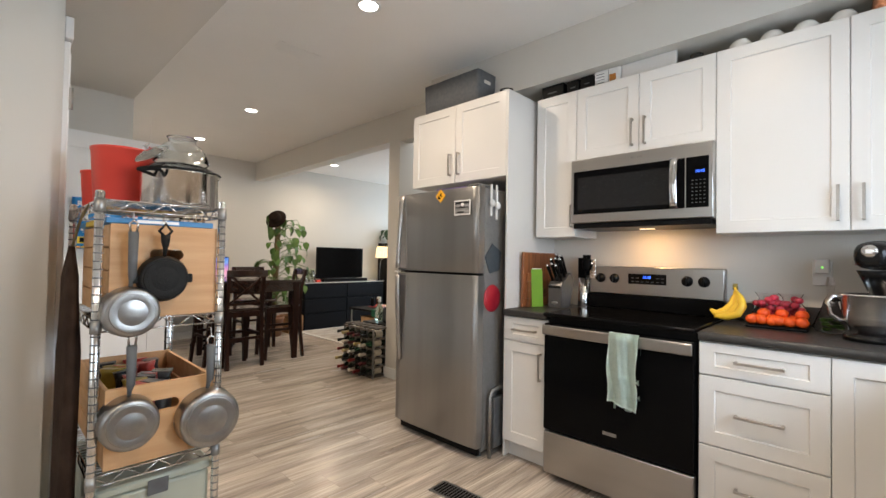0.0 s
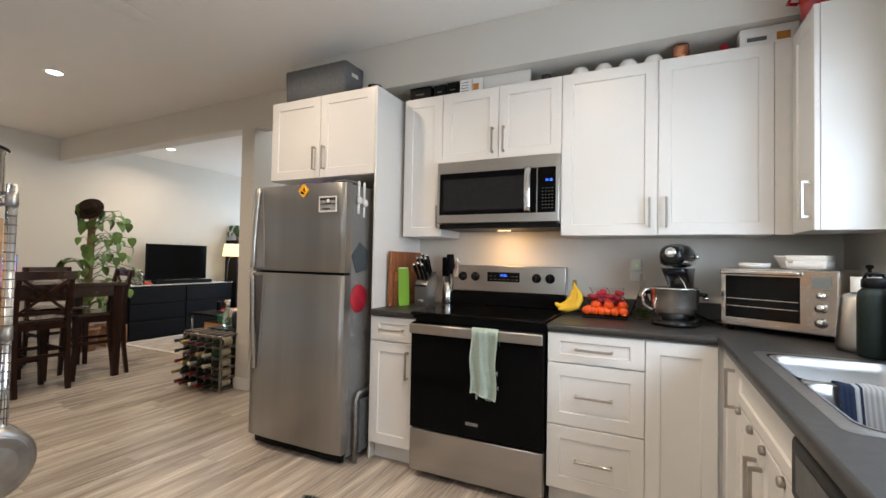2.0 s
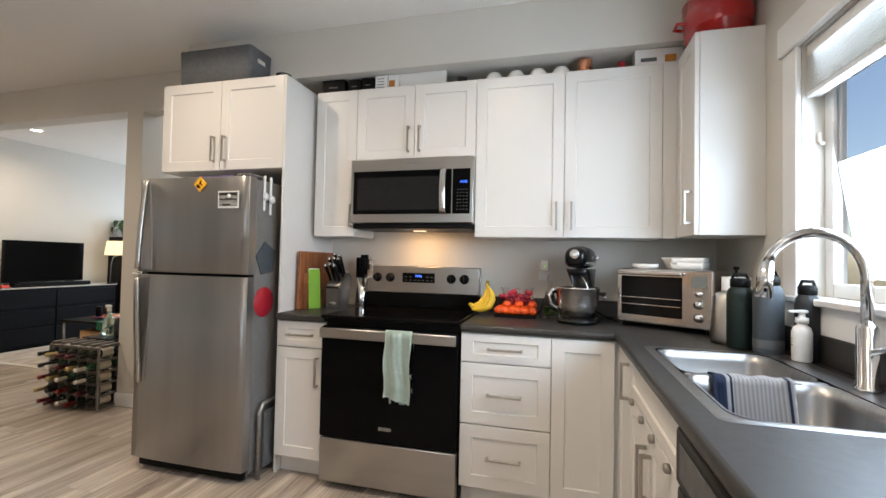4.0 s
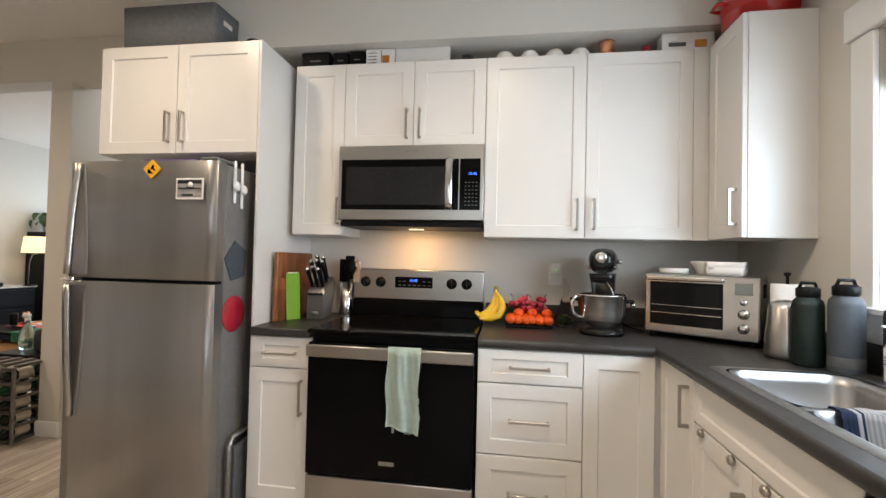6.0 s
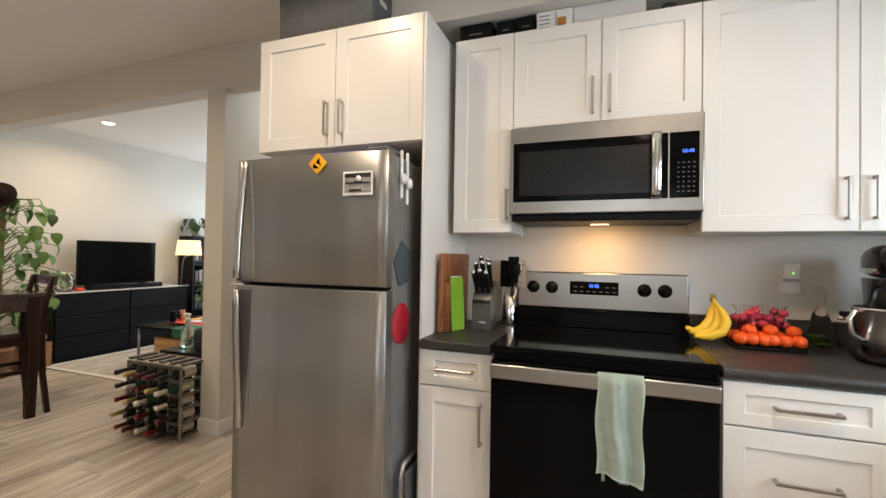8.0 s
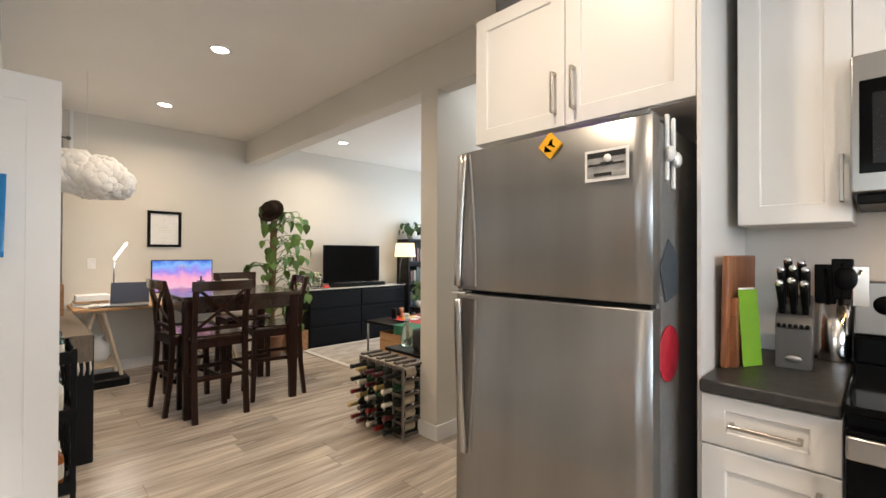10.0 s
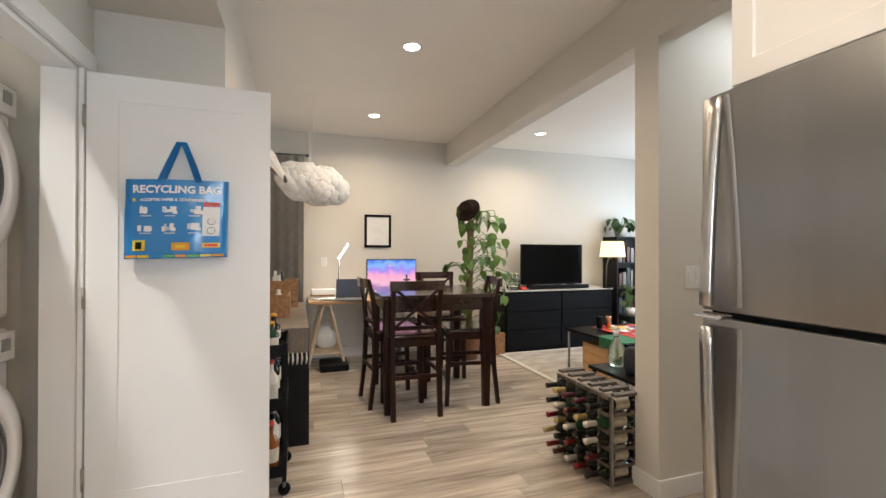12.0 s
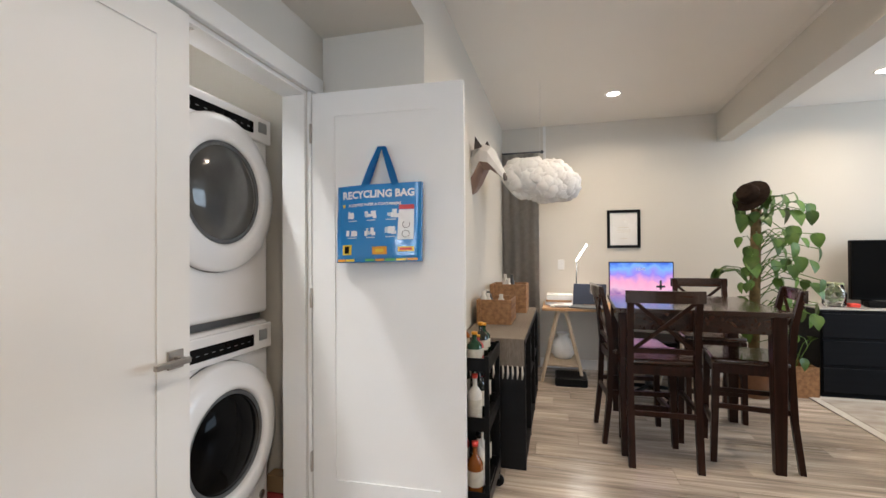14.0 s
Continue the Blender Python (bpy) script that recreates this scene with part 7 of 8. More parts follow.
wine_crate(-5.25, 0.985, 0.34, 0.25, 0.175, "open wooden crate of bar tools on the sideboard", 1)
wine_crate(-5.85, 0.985, 0.30, 0.31, 0.24, "taller open wooden crate on the sideboard", 1)
rng = random.Random(4)
for k in range(9):
    far = k > 5
    x, y = (-5.80 + rng.random() * 0.2, 1.03 + rng.random() * 0.2) if far else (-5.19 + rng.random() * 0.22, 1.02 + rng.random() * 0.17)
    h = (0.28 if far else 0.2) + rng.uniform(-0.02, 0.04)
    cc = rng.choice([(0.3, 0.04, 0.03), (0.03, 0.03, 0.03), (0.6, 0.58, 0.54), (0.02, 0.02, 0.02)])
    o = plathe("spice_jar", None, shade("jar_colour", cc, rough=0.3), [(0.022, 0), (0.024, 0.004), (0.024, h * 0.8), (0.014, h * 0.88), (0.015, h), (0.001, h)], seg=14)
    o.location = (x, y, SBH + 0.0195)
    tagged(o, "small bottle standing in the wooden crate", "bottle", "small bottles")


def bottle_mesh(r, h, shoulder=0.6, neck=0.32):
    return [(r * 0.9, 0), (r, 0.006), (r, h * shoulder), (r * 0.75, h * (shoulder + 0.08)), (r * neck, h * (shoulder + 0.16)), (r * neck, h * 0.97), (r * neck * 1.15, h * 0.975), (r * neck * 1.15, h), (0.001, h)]


GGLASS = shade("green_glass", (0.010, 0.045, 0.018), (0.008, 0.036, 0.014), 0.08, scale=4, rvar=0.03)
DGLASS = shade("dark_wine_glass", (0.012, 0.014, 0.008), (0.008, 0.01, 0.006), 0.08, scale=4, rvar=0.03)
AMBER = shade("amber_glass", (0.28, 0.09, 0.015), (0.2, 0.06, 0.01), 0.08, scale=4, rvar=0.03)
LABELC = shade("label_paper", (0.62, 0.57, 0.46), (0.5, 0.45, 0.36), 0.7, scale=30)
bc = thing("bar_cart", -4.24, LW + 0.025, 0, "black metal bar cart on castors full of bottles", "bar cart")
BCW, BCD = 0.40, 0.27
for x in (0.012, BCW - 0.012):
    for y in (0.012, BCD - 0.012):
        bm = BM()
        box(bm, x - 0.011, x + 0.011, y - 0.011, y + 0.011, 0.07, 0.80, 0.002)
        pst = part("post", bm, BLACK, bc)
        plathe("castor", pst, BLACK, [(0.001, -0.012), (0.03, -0.012), (0.032, 0), (0.03, 0.012), (0.001, 0.012)], (x, y, 0.033), 16, "x")
        pbox("castor_fork", pst, GREYP, x - 0.016, x + 0.016, y - 0.008, y + 0.008, 0.045, 0.07, 0.002)
TIERS = (0.11, 0.46, 0.74)
for z in TIERS:
    bm = BM()
    box(bm, 0.024, BCW - 0.024, 0.024, BCD - 0.024, z, z + 0.006)
    for q in ((0.0, BCW, 0, 0.008), (0.0, BCW, BCD - 0.008, BCD), (0, 0.008, 0.008, BCD - 0.008), (BCW - 0.008, BCW, 0.008, BCD - 0.008)):
        box(bm, q[0], q[1], q[2], q[3], z - 0.012, z + 0.05)
    part("tray", bm, BLACK, bc)
rng = random.Random(17)
BKINDS = ((GGLASS, 0.036, 0.25, "green glass bottle"), (AMBER, 0.038, 0.24, "amber liquor bottle"), (DGLASS, 0.038, 0.28, "dark liquor bottle"), (CORK, 0.034, 0.24, "pale bottle with label"), (shade("red_label", (0.45, 0.03, 0.03), rough=0.35), 0.03, 0.2, "bottle with red label"))
for ti, z in enumerate(TIERS):
    for i in range(4):
        for j in range(2):
            mt, r, h, lab = BKINDS[rng.randrange(5)]
            h *= (1.05, 0.95, 0.62)[ti]
            b = thing("liquor_bottle", -4.24 + 0.062 + i * 0.09 + rng.uniform(-0.005, 0.005), LW + 0.025 + 0.075 + j * 0.115, z + 0.0065, lab + " on the bar cart", "bottle", "bar cart bottles")
            plathe("glass", b, mt, bottle_mesh(r, h), seg=16)
            plathe("label_band", b, LABELC, [(r * 1.01, h * 0.2), (r * 1.015, h * 0.21), (r * 1.015, h * 0.48), (r * 1.01, h * 0.49)], seg=16, cap0=False, cap1=False)
            plathe("cap", b, rng.choice((BLACK, RED, INKO, GALV)), [(r * 0.42, h * 0.93), (r * 0.42, h * 1.015), (0.001, h * 1.018)], seg=12)

# ---- large plant ----
PX, PY = -6.28, 3.235
plant = thing("climbing_plant", PX, PY, 0, "tall climbing houseplant with heart-shaped leaves on a moss pole", "plant")
plathe("pot", plant, shade("terracotta", (0.26, 0.13, 0.07), (0.2, 0.1, 0.05), 0.8, scale=10), [(0.11, 0), (0.15, 0.26), (0.16, 0.262), (0.16, 0.29), (0.14, 0.29), (0.13, 0.24), (0.001, 0.24)], seg=28)
bm = BM()
cyl(bm, (0, 0, 0.24), (0.02, 0.03, 1.66), 0.045, 0.04, 14)
for v in bm.verts:
    v.co += noise.noise_vector(v.co * 20) * 0.008
part("moss_pole", bm, BARK, plant)


def leaf_mesh(name, L, mat):
    bm = BM()
    n = 8
    rows_ = []
    for i in range(n + 1):
        s = i / n
        w = L * 0.46 * (math.sin(math.pi * min(1, s ** 0.62 * 1.0)) ** 0.8) * (1 - 0.15 * s) if 0 < s < 1 else 0.002
        x = L * (s - 0.12 * math.sin(math.pi * s) * 0)
        droop = -0.30 * L * s * s
        rows_.append([bm.verts.new((x - (L * 0.13 * (1 - s) if abs(k) == 1 and s < 0.3 else 0), k * w, droop + 0.12 * w * abs(k))) for k in (-1, -0.5, 0, 0.5, 1)])
    for a, b in zip(rows_, rows_[1:]):
        for i in range(4):
            f = bm.faces.new((a[i], a[i + 1], b[i + 1], b[i]))
            f.smooth = True
    bmesh.ops.remove_doubles(bm, verts=bm.verts, dist=0.0005)
    me = bpy.data.meshes.new(name)
    bm.to_mesh(me)
    bm.free()
    me.materials.append(mat)
    return me


LEAVES = [leaf_mesh("leaf", l, LEAF) for l in (0.09, 0.115, 0.14, 0.165)]
rng = random.Random(31)


def grow(parent, base, tip, size, yaw, pitch=None, meshes=LEAVES):
    bm = BM()
    b, t = Vector(base), Vector(tip)
    mid = (b + t) / 2 + Vector((0, 0, 0.05 + 0.12 * (t - b).length))
    tube(bm, [b, b * 0.5 + mid * 0.5, mid, mid * 0.5 + t * 0.5, t], 0.004, 5)
    part("stem", bm, LEAF, parent)
    o = new("leaf", meshes[size])
    o.parent = parent
    o.matrix_local = pose(*t, rng.uniform(-30, 30), rng.uniform(25, 78) if pitch is None else pitch, math.degrees(yaw))


for i in range(74):
    q = i / 73
    z0 = 0.45 + 1.2 * q
    # the right side reaches further, the left is sparse
    side = 1 if rng.random() < 0.76 else -1
    reach = rng.uniform(0.08, 0.45) if side > 0 else rng.uniform(0.05, 0.14)
    a = rng.uniform(-1.3, 0.7) * side + (math.pi / 2 if side > 0 else -math.pi / 2)
    tip = (0.02 + reach * math.cos(a), 0.03 + reach * math.sin(a), z0 + rng.uniform(-0.05, 0.26))
    grow(plant, (0.02 * q, 0.03 * q, z0), tip, rng.choice((0, 1, 1, 2)) if z0 > 0.9 else rng.choice((0, 1)), 0.4 * a + rng.uniform(-0.7, 0.7), rng.uniform(45, 92))
for k in range(7):
    a = -math.pi / 2 + rng.uniform(-0.5, 0.5)
    grow(plant, (0, 0, 0.95), (0.12 + 0.06 * rng.random(), -0.20 - 0.14 * rng.random(), 1.09 + 0.08 * rng.random()), rng.choice((1, 2)), a)
for k in range(9):
    a = math.pi * (0.1 + 0.22 * k) + rng.uniform(-0.2, 0.2)
    grow(plant, (0.02, 0.03, 1.6), (-0.02 + 0.05 * rng.random(), 0.02 + 0.15 * math.cos(a), 1.74 + 0.13 * math.sin(a)), rng.choice((1, 2)), rng.uniform(-0.8, 0.8), rng.uniform(40, 85))
hat = thing("felt_hat", PX + 0.07, PY - 0.03, 1.77, "dark brown felt hat hung on the plant pole", "hat")
HATM = shade("brown_felt", (0.03, 0.02, 0.015), (0.02, 0.013, 0.01), 0.95, scale=30, bump=0.4, bscale=200, spec=0.1)
bm = BM()
lathe(bm, [(0.155, 0.0), (0.152, 0.006), (0.10, 0.004), (0.085, 0.03), (0.08, 0.09), (0.06, 0.112), (0.001, 0.10)], (0, 0, 0), 32, cap0=False)
for v in bm.verts:
    if v.co.xy.length > 0.12:
        v.co.z += 0.006 * abs(v.co.x) / 0.15
part("felt", bm, HATM, hat, m=pose(0, 0, 0.0, 0, 62, -52))
bm = BM()
lathe(bm, [(0.087, 0.006), (0.0865, 0.03)], (0, 0, 0), 32, cap0=False, cap1=False)
part("band", bm, BLACK, hat, m=pose(0, 0, 0.0, 0, 62, -52))
wbk = slat_crate("wooden_planter", -6.60, 3.49, 0, 0.30, 0.25, 0.27, "plain wooden box on the floor beside the dresser", 3, CRATEW, False)
for k in range(5):
    a = rng.uniform(0, 6.28)
    grow(wbk, (0.15, 0.12, 0.2), (0.15 + 0.25 * math.cos(a) * rng.random() + 0.1, 0.12 + 0.28 * math.sin(a) * rng.random(), 0.35 + 0.3 * rng.random()), 1, a)

# ---- living room ----
dr = thing("dresser", FW + 0.01, 3.79, 0, "black six-drawer dresser with a pale top", "dresser")
DW, DH, DD = 1.63, 0.765, 0.47
pbox("carcass", dr, DRESS, 0, DD - 0.02, 0, DW, 0.0, DH, 0.003)
pbox("top", dr, shade("pale_glass_top", (0.55, 0.54, 0.52), rough=0.25), -0.002, DD + 0.004, -0.01, DW + 0.01, DH + 0.0005, DH + 0.014, 0.003)
for i in range(2):
    for j in range(3):
        y0 = 0.012 + i * (DW / 2 - 0.004)
        z0 = 0.045 + j * 0.238
        bm = BM()
        box(bm, DD - 0.019, DD, y0, y0 + DW / 2 - 0.02, z0, z0 + 0.212, 0.003)
        box(bm, DD - 0.017, DD - 0.008, y0, y0 + DW / 2 - 0.02, z0 + 0.213, z0 + 0.232)
        part("drawer_front", bm, DRESS, dr)
TVT = DH + 0.0155
tv = thing("television", FW + 0.25, 4.14, TVT, "black flat television standing on the dresser", "television")
pbox("panel", tv, BLACK, -0.05, -0.004, 0, 0.955, 0.055, 0.60, 0.006, seg=2)
pbox("screen", tv, BGLASS, -0.0035, 0.0, 0.012, 0.943, 0.075, 0.59, 0.001)
for y in (0.15, 0.8):
    pbox("foot", tv, BLACK, -0.12, 0.08, y - 0.015, y + 0.015, 0, 0.056, 0.004)
sbr = pbox("soundbar", None, BLACK, FW + 0.29, FW + 0.37, 4.20, 5.12, TVT, TVT + 0.055, 0.012, seg=2)
tagged(sbr, "long black soundbar under the television", "soundbar")
jr = thing("terrarium_jar", FW + 0.30, 3.98, TVT, "glass jar with a small pale plant", "jar")
plathe("jar", jr, GLASS, [(0.07, 0), (0.085, 0.02), (0.09, 0.12), (0.06, 0.17), (0.065, 0.2), (0.06, 0.2), (0.084, 0.12), (0.07, 0.01), (0.001, 0.01)], seg=24)
bm = BM()
for k in range(22):
    ball(bm, (rng.uniform(-0.05, 0.05), rng.uniform(-0.055, 0.055), 0.03 + rng.random() * 0.18), 0.026, 1, 1, 0.7, 8, 6)
for v in bm.verts:
    v.co += noise.noise_vector(v.co * 40) * 0.01
part("foliage", bm, shade("pale_succulent", (0.33, 0.42, 0.2), (0.55, 0.52, 0.4), 0.6, scale=14), jr)
o = pbox("red_box", None, RED, FW + 0.32, FW + 0.38, 4.06, 4.14, TVT, TVT + 0.035, 0.006)
tagged(o, "small red box on the dresser", "box")
tl = thing("table_lamp", -6.42, 5.46 - 0.08, TVT, "lit table lamp with a cream drum shade on a bent stem", "lamp")
plathe("base", tl, BLACK, [(0.07, 0), (0.07, 0.012), (0.001, 0.014)], seg=20)
ptube("stem", tl, GREYP, [(0, -0.03, 0.01), (0, -0.02, 0.3), (0, 0.01, 0.40), (0, 0.06, 0.42), (0, 0.08, 0.42)], 0.007, 8)
SHADE = shade("lamp_shade_cloth", (0.9, 0.78, 0.55), (0.85, 0.73, 0.5), 0.8, scale=20, emit=0.8)
bm = BM()
lathe(bm, [(0.17, 0.43), (0.145, 0.645)], (0, 0.08, 0), 32, cap0=False, cap1=False)
bmesh.ops.solidify(bm, geom=bm.faces[:], thickness=0.002)
part("shade", bm, SHADE, tl)
bs = thing("bookcase", -6.82, 5.62, 0, "tall black open bookcase beside the dresser", "bookcase")
BSW, BSH = 0.8, 1.50
pbox("side", bs, BLKWOOD, 0, 0.30, 0, 0.02, 0, BSH, 0.002)
pbox("side", bs, BLKWOOD, 0, 0.30, BSW - 0.02, BSW, 0, BSH, 0.002)
pbox("back", bs, BLKWOOD, 0, 0.008, 0.021, BSW - 0.021, 0, BSH, 0)
for k in range(5):
    z = (BSH - 0.02) * k / 4
    pbox("shelf", bs, BLKWOOD, 0.009, 0.298, 0.021, BSW - 0.021, z, z + 0.02, 0.001)
for k in range(4):
    for i in range(5):
        cc = rng.choice([(0.22, 0.2, 0.17), (0.04, 0.05, 0.08), (0.10, 0.03, 0.025), (0.02, 0.02, 0.02), (0.03, 0.05, 0.04)])
        w = rng.uniform(0.03, 0.06)
        o = pbox("book", None, shade("book_spine", cc), 0, 0.18, 0, w, 0, rng.uniform(0.18, 0.28), 0.002)
        o.location = (-6.78, 5.66 + i * 0.07, (BSH - 0.02) * k / 4 + 0.021)
        tagged(o, "book standing on the bookcase shelf", "book", "bookcase books")
sp3 = thing("potted_plant", -6.66, 5.80, BSH + 0.001, "leafy plant in a white pot on the bookcase", "plant")
plathe("pot", sp3, CERAM, [(0.07, 0), (0.1, 0.12), (0.105, 0.125), (0.095, 0.125), (0.06, 0.1), (0.001, 0.1)], seg=24)
DL = [leaf_mesh("dark_leaf", l, DKLEAF) for l in (0.08, 0.10, 0.12, 0.13)]
for k in range(26):
    a = rng.uniform(0, 6.28)
    r_ = rng.uniform(0.06, 0.26)
    grow(sp3, (0, 0, 0.1), (r_ * math.cos(a), r_ * math.sin(a), 0.13 + rng.random() * 0.17), rng.choice((0, 1, 2, 3)), a, meshes=DL)
ps = thing("plant_stand", -6.20, 5.58, 0, "low black plant stand", "stand")
pbox("top", ps, BLACK, -0.13, 0.13, -0.11, 0.13, 0.40, 0.42, 0.003)
for x in (-0.11, 0.11):
    for y in (-0.09, 0.11):
        pcyl("leg", ps, BLACK, (x, y, 0), (x, y, 0.40), 0.012)
sp4 = thing("potted_plant", -6.20, 5.58, 0.421, "dark small plant in a white pot on the stand", "plant")
plathe("pot", sp4, CERAM, [(0.05, 0), (0.065, 0.1), (0.06, 0.1), (0.04, 0.08), (0.001, 0.08)], seg=20)
for k in range(14):
    a = rng.uniform(0, 6.28)
    grow(sp4, (0, 0, 0.08), (0.14 * math.cos(a) * rng.random(), 0.14 * math.sin(a) * rng.random(), 0.15 + rng.random() * 0.25), rng.choice((0, 1)), a, meshes=DL)
# rug
RUG = shade("rug_wool", (0.50, 0.46, 0.41), (0.30, 0.255, 0.21), 0.95, scale=5.5, bump=0.6, bscale=260, stretch=(1.6, 0.7, 1), spec=0.1)
rg_ = thing("rug", -6.34, 3.66, 0.0005, "cream distressed area rug with a pale border", "rug")
pbox("rug_field", rg_, RUG, 0.07, 2.43, 0.07, 2.53, 0, 0.012, 0.003)
bm = BM()
for q in ((0, 2.5, 0, 0.069), (0, 2.5, 2.531, 2.6), (0, 0.069, 0.069, 2.531), (2.431, 2.5, 0.069, 2.531)):
    box(bm, *q, 0, 0.011, 0.002)
part("border", bm, shade("rug_border", (0.56, 0.53, 0.48), rough=0.95, scale=40, bump=0.5, bscale=260), rg_)
# coffee table with a game on it
cft = thing("coffee_table", -5.55, 4.10, 0.0125, "dark coffee table with steel legs", "coffee table")
pbox("top", cft, BLACK, 0, 0.95, 0, 0.9, 0.40, 0.432, 0.004)
for x in (0.03, 0.92):
    for y in (0.03, 0.87):
        pcyl("leg", cft, GALV, (x, y, 0), (x, y, 0.40), 0.014)
slat_crate("wooden_crate", -5.40, 4.22, 0.0125, 0.40, 0.30, 0.30, "wooden crate under the coffee table", 3, PINE)
GAMEG = shade("game_green", (0.02, 0.17, 0.08), (0.012, 0.10, 0.045), 0.7, scale=18)
gm = thing("game_cloth", -5.53, 4.105, 0.446, "green cloth with a colourful board game on the coffee table", "game")
pbox("cloth", gm, GAMEG, 0.52, 0.90, 0, 0.26, 0, 0.004, 0.001)
pbox("drop", gm, GAMEG, 0.902, 0.906, -0.004, 0.18, -0.08, 0.004, 0.001)
pbox("drop", gm, GAMEG, 0.55, 0.901, -0.0085, -0.0045, -0.09, 0.004, 0.001)
pbox("board", gm, INKR, 0.1, 0.88, 0.265, 0.86, 0, 0.004, 0.001)
for k in range(46):
    cc = rng.choice([INKR, INKW, BLUEBAG, INKY, INKW, RED])
    x, y = rng.uniform(0.05, 0.72), rng.uniform(0.2, 0.75)
    pbox("game_tile", gm, cc, x, x + rng.uniform(0.06, 0.16), y, y + rng.uniform(0.05, 0.12), 0.0045 + 0.0003 * k, 0.006 + 0.0003 * k, 0.0005)
for k, mt in enumerate((BLACK, COPPER)):
    b = plathe("can", None, mt, [(0.03, 0), (0.033, 0.006), (0.033, 0.11), (0.028, 0.12), (0.001, 0.12)], seg=18)
    b.location = (-5.30, 4.36 + 0.11 * k, 0.468)
    tagged(b, "drink can on the coffee table", "can", "drink cans")
# small black table by the pier, with speaker and bottle
st_ = thing("side_table", -4.02, 3.25, 0, "low black side table behind the wine rack", "side table")
pbox("top", st_, BLACK, 0, 0.62, 0, 0.55, 0.455, 0.48, 0.004)
for x in (0.03, 0.59):
    for y in (0.03, 0.52):
        pcyl("leg", st_, BLACK, (x, y, 0), (x, y, 0.455), 0.015)
bm = BM()
lathe(bm, [(0.06, 0), (0.072, 0.012), (0.078, 0.06), (0.078, 0.12), (0.068, 0.16), (0.05, 0.17), (0.001, 0.171)], (0, 0, 0), 32)
spk = part("smart_speaker", bm, GREYFAB)
spk.location = (-3.72, 3.40, 0.481)
tagged(spk, "round dark grey fabric smart speaker", "speaker")
gb_ = thing("spray_bottle", -3.93, 3.42, 0.481, "clear bottle of green liquid with white spray head", "bottle")
plathe("bottle", gb_, shade("pale_green_liquid", (0.66, 0.78, 0.68), (0.58, 0.72, 0.6), 0.08, scale=3, trans=0.85), [(0.045, 0), (0.05, 0.01), (0.05, 0.13), (0.018, 0.19), (0.016, 0.21)], seg=20)
bm = BM()
lathe(bm, [(0.02, 0.211), (0.02, 0.235), (0.012, 0.245)], (0, 0, 0), 14)
box(bm, -0.04, 0.025, -0.012, 0.012, 0.246, 0.275, 0.006)
part("spray_head", bm, WHITEP, gb_)

# ---- wine rack ----
WX0, WY_, WN, WL = -3.865, 2.895, 5, 6
CW, CH, WD = 0.101, 0.0925, 0.225
wk = thing("wine_rack", WX0, WY_, 0, "grey wood and galvanised metal wine rack holding bottles", "wine rack")
for j in range(WL):
    for y in (0.0, WD - 0.022):
        for i in range(WN):
            x = CW * i
            if i < WN:
                pbox("wood_bar", wk, RACKW, x + 0.011, x + CW - 0.011 + (0.0), y, y + 0.022, CH * j + 0.006, CH * j + 0.028, 0.001)
for i in range(WN + 1):
    for y in (0.004, WD - 0.018):
        pbox("metal_upright", wk, GALV, CW * i - 0.010, CW * i + 0.010, y, y + 0.014, 0.0, CH * (WL - 1) + 0.03, 0.001)
    for j in range(WL):
        pbox("wood_depth_bar" if i in (0, WN) or j == WL - 1 else "metal_strip", wk, RACKW if i in (0, WN) or j == WL - 1 else GALV, CW * i - (0.0205 if j == WL - 1 else 0.003), CW * i + (0.0205 if j == WL - 1 else 0.003), 0.023, WD - 0.023, CH * j + (0.0305 if j == WL - 1 else 0.008), CH * j + (0.046 if j == WL - 1 else 0.026), 0.001)
rng = random.Random(2)
FOILS = (shade("foil_red", (0.22, 0.015, 0.015), rough=0.3), shade("foil_wine", (0.10, 0.015, 0.02), rough=0.3), CORK, shade("foil_black", (0.015, 0.015, 0.015), rough=0.3), shade("foil_gold", (0.5, 0.38, 0.15), rough=0.35), CORK)
proto = {}
for j in range(WL - 1):
    for i in range(WN):
        if rng.random() < 0.1:
            continue
        f = rng.randrange(6)
        if f not in proto:
            b = thing("wine_bottle", 0, 0, 0, ("dark wine bottle with red foil lying in the rack", "dark wine bottle with wine-red foil in the rack", "dark wine bottle with cream foil in the rack", "dark wine bottle with black foil in the rack", "dark wine bottle with gold foil in the rack", "green wine bottle with cream foil in the rack")[f], "bottle", "wine bottles")
            plathe("glass", b, GGLASS if f == 5 else DGLASS, [(0.03, -0.005), (0.0365, 0.0), (0.0365, 0.185), (0.028, 0.205), (0.0145, 0.225), (0.0145, 0.24)], seg=16, axis="-y")
            plathe("foil", b, FOILS[f], [(0.0152, 0.2405), (0.0155, 0.30), (0.0165, 0.301), (0.0165, 0.315), (0.001, 0.316)], seg=14, axis="-y")
            plathe("label_band", b, LABELC, [(0.0368, 0.06), (0.037, 0.062), (0.037, 0.15), (0.0368, 0.152)], seg=16, axis="-y", cap0=False, cap1=False)
            proto[f] = b
            b.matrix_world = pose(WX0 + CW * (i + 0.5), WY_ + 0.215 - rng.uniform(0, 0.03), CH * j + 0.028 + 0.0375)
        else:
            copy_thing(proto[f], pose(WX0 + CW * (i + 0.5), WY_ + 0.215 - rng.uniform(0, 0.03), CH * j + 0.028 + 0.0375))


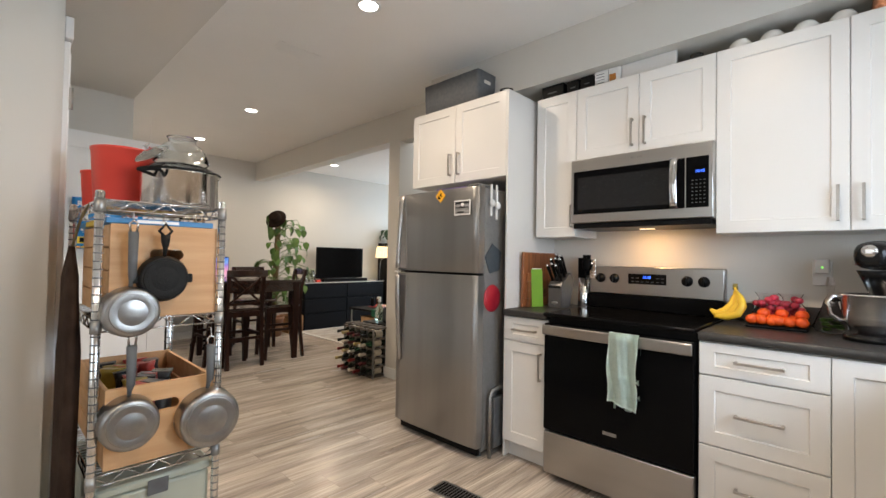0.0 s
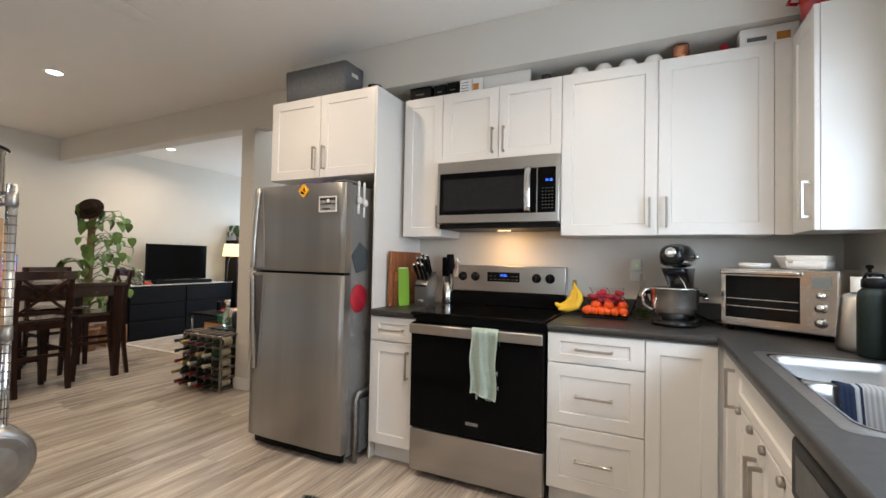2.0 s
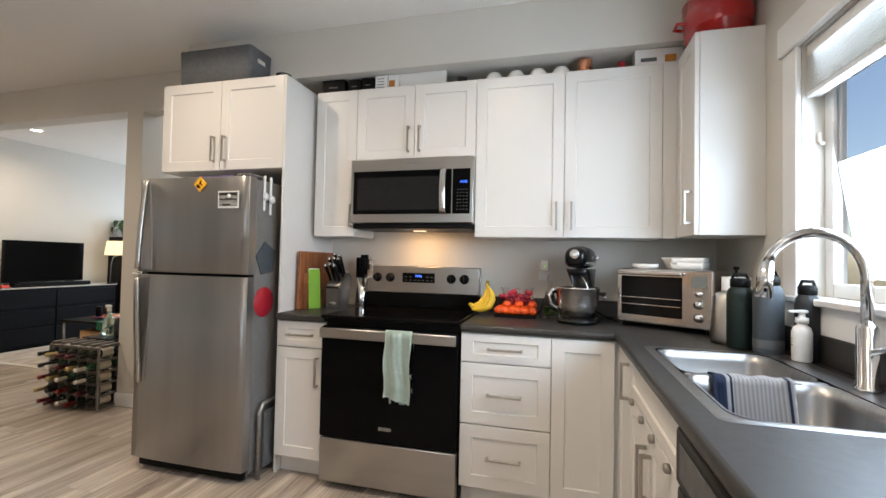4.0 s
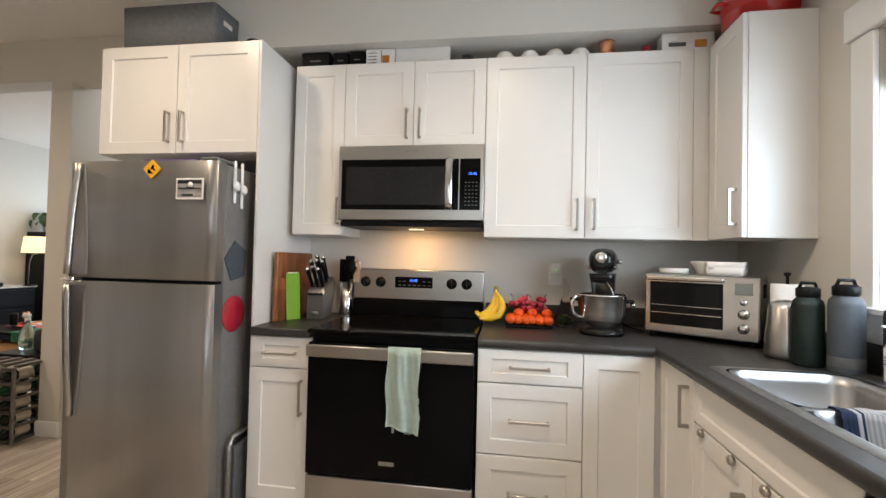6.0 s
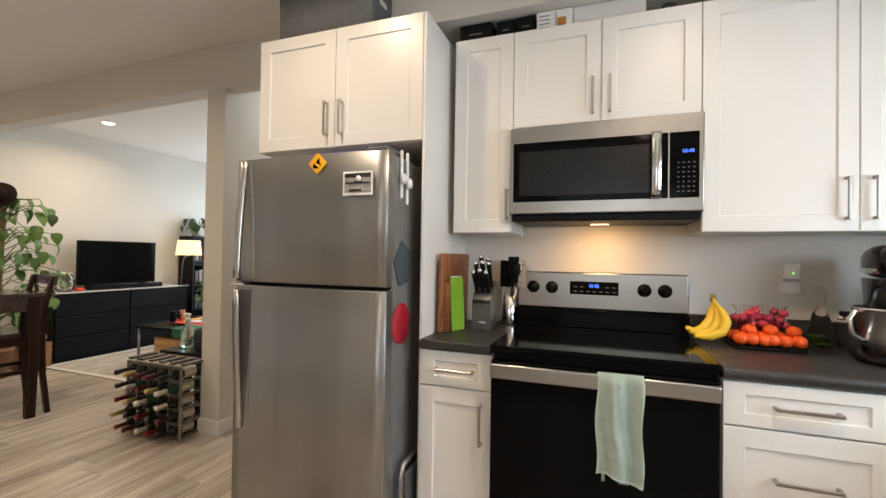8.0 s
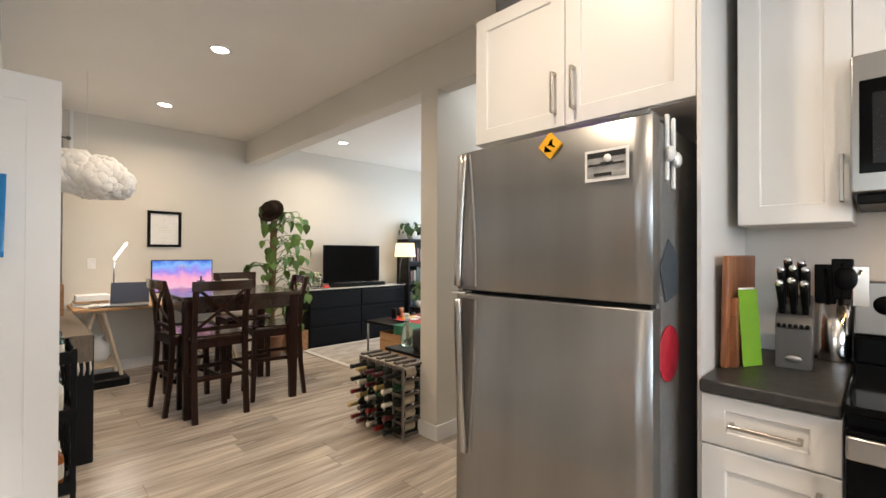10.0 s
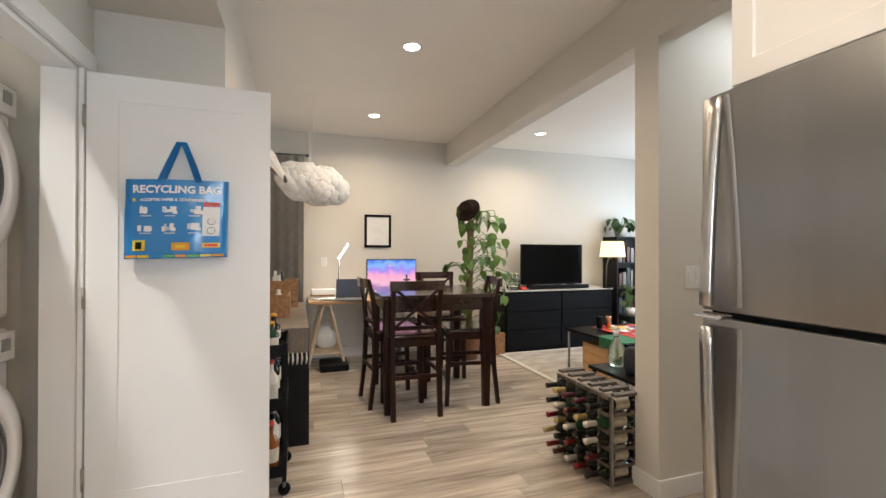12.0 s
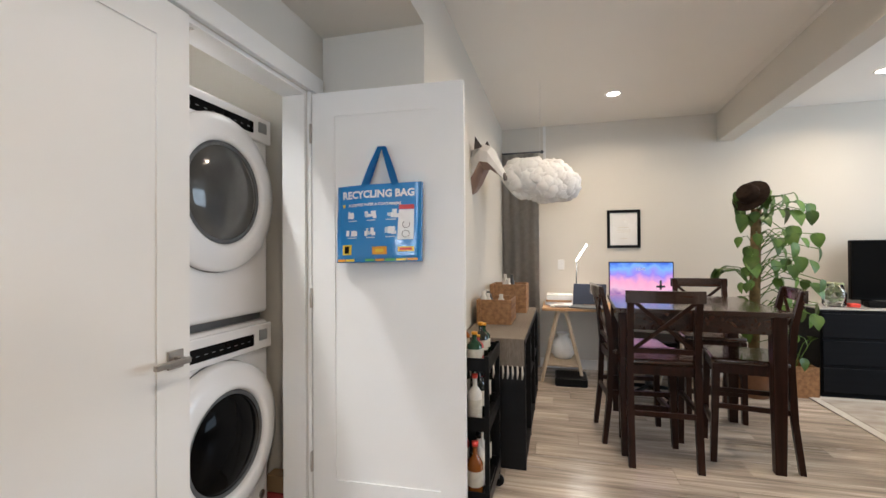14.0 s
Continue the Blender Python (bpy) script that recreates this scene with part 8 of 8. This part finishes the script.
# ---- floor planks ----
def plank_material():
    """Grey-brown wood-look vinyl: broad cathedral streaks, fine grain, each plank cut from another part of the figure."""
    m = shade("plank_wood", (0.62, 0.535, 0.45), (0.28, 0.235, 0.195), 0.24, scale=1.6, bump=0.06, bscale=26, stretch=(8, 0.7, 1), rand=0.10, rvar=0.10)
    nt = m.node_tree
    tc, mp, oi, mu = nt.nodes["Texture Coordinate"], nt.nodes["Mapping"], nt.nodes["Object Info"], nt.nodes.new("ShaderNodeVectorMath")
    mu.operation = "MULTIPLY_ADD"
    mu.inputs[1].default_value = (23.0, 61.0, 9.0)
    nt.links.new(oi.outputs["Random"], mu.inputs[0])
    nt.links.new(tc.outputs["Object"], mu.inputs[2])
    nt.links.new(mu.outputs[0], mp.inputs[0])
    fine, fm, rg = nt.nodes.new("ShaderNodeTexNoise"), nt.nodes.new("ShaderNodeMapping"), nt.nodes.new("ShaderNodeMapRange")
    fm.inputs["Scale"].default_value = (70, 2.2, 1)
    fine.inputs["Scale"].default_value, fine.inputs["Detail"].default_value = 1.6, 4
    nt.links.new(mu.outputs[0], fm.inputs[0])
    nt.links.new(fm.outputs[0], fine.inputs["Vector"])
    rg.inputs["From Min"].default_value, rg.inputs["From Max"].default_value = 0.3, 0.7
    rg.inputs["To Min"].default_value, rg.inputs["To Max"].default_value = 0.72, 1.22
    nt.links.new(fine.outputs["Fac"], rg.inputs["Value"])
    mix = nt.nodes.new("ShaderNodeMix")
    mix.data_type, mix.blend_type = "RGBA", "MULTIPLY"
    mix.inputs[0].default_value = 1.0
    nt.links.new(nt.nodes["Hue/Saturation/Value"].outputs[0], mix.inputs[6])
    nt.links.new(rg.outputs[0], mix.inputs[7])
    nt.links.new(mix.outputs[2], nt.nodes["Principled BSDF"].inputs["Base Color"])
    return m


PLANK = plank_material()
bm = BM()
box(bm, 0.0002, 0.1898, 0.0002, 1.2198, -0.006, 0.0)
for v in bm.verts:
    if v.co.z > -0.001:
        v.co.x += 0.0006 if v.co.x < 0.1 else -0.0006
        v.co.y += 0.0006 if v.co.y < 0.6 else -0.0006
PL = bpy.data.meshes.new("plank")
bm.to_mesh(PL)
bm.free()
PL.materials.append(PLANK)
rng = random.Random(5)
flo = bpy.data.objects["floor"]
for i in range(42):
    y = -0.9 - rng.random() * 1.2
    while y < 6.8:
        o = new("plank", PL)
        o.parent = flo
        o.location = (-6.95 + i * 0.19, y, 0.0)
        y += 1.22
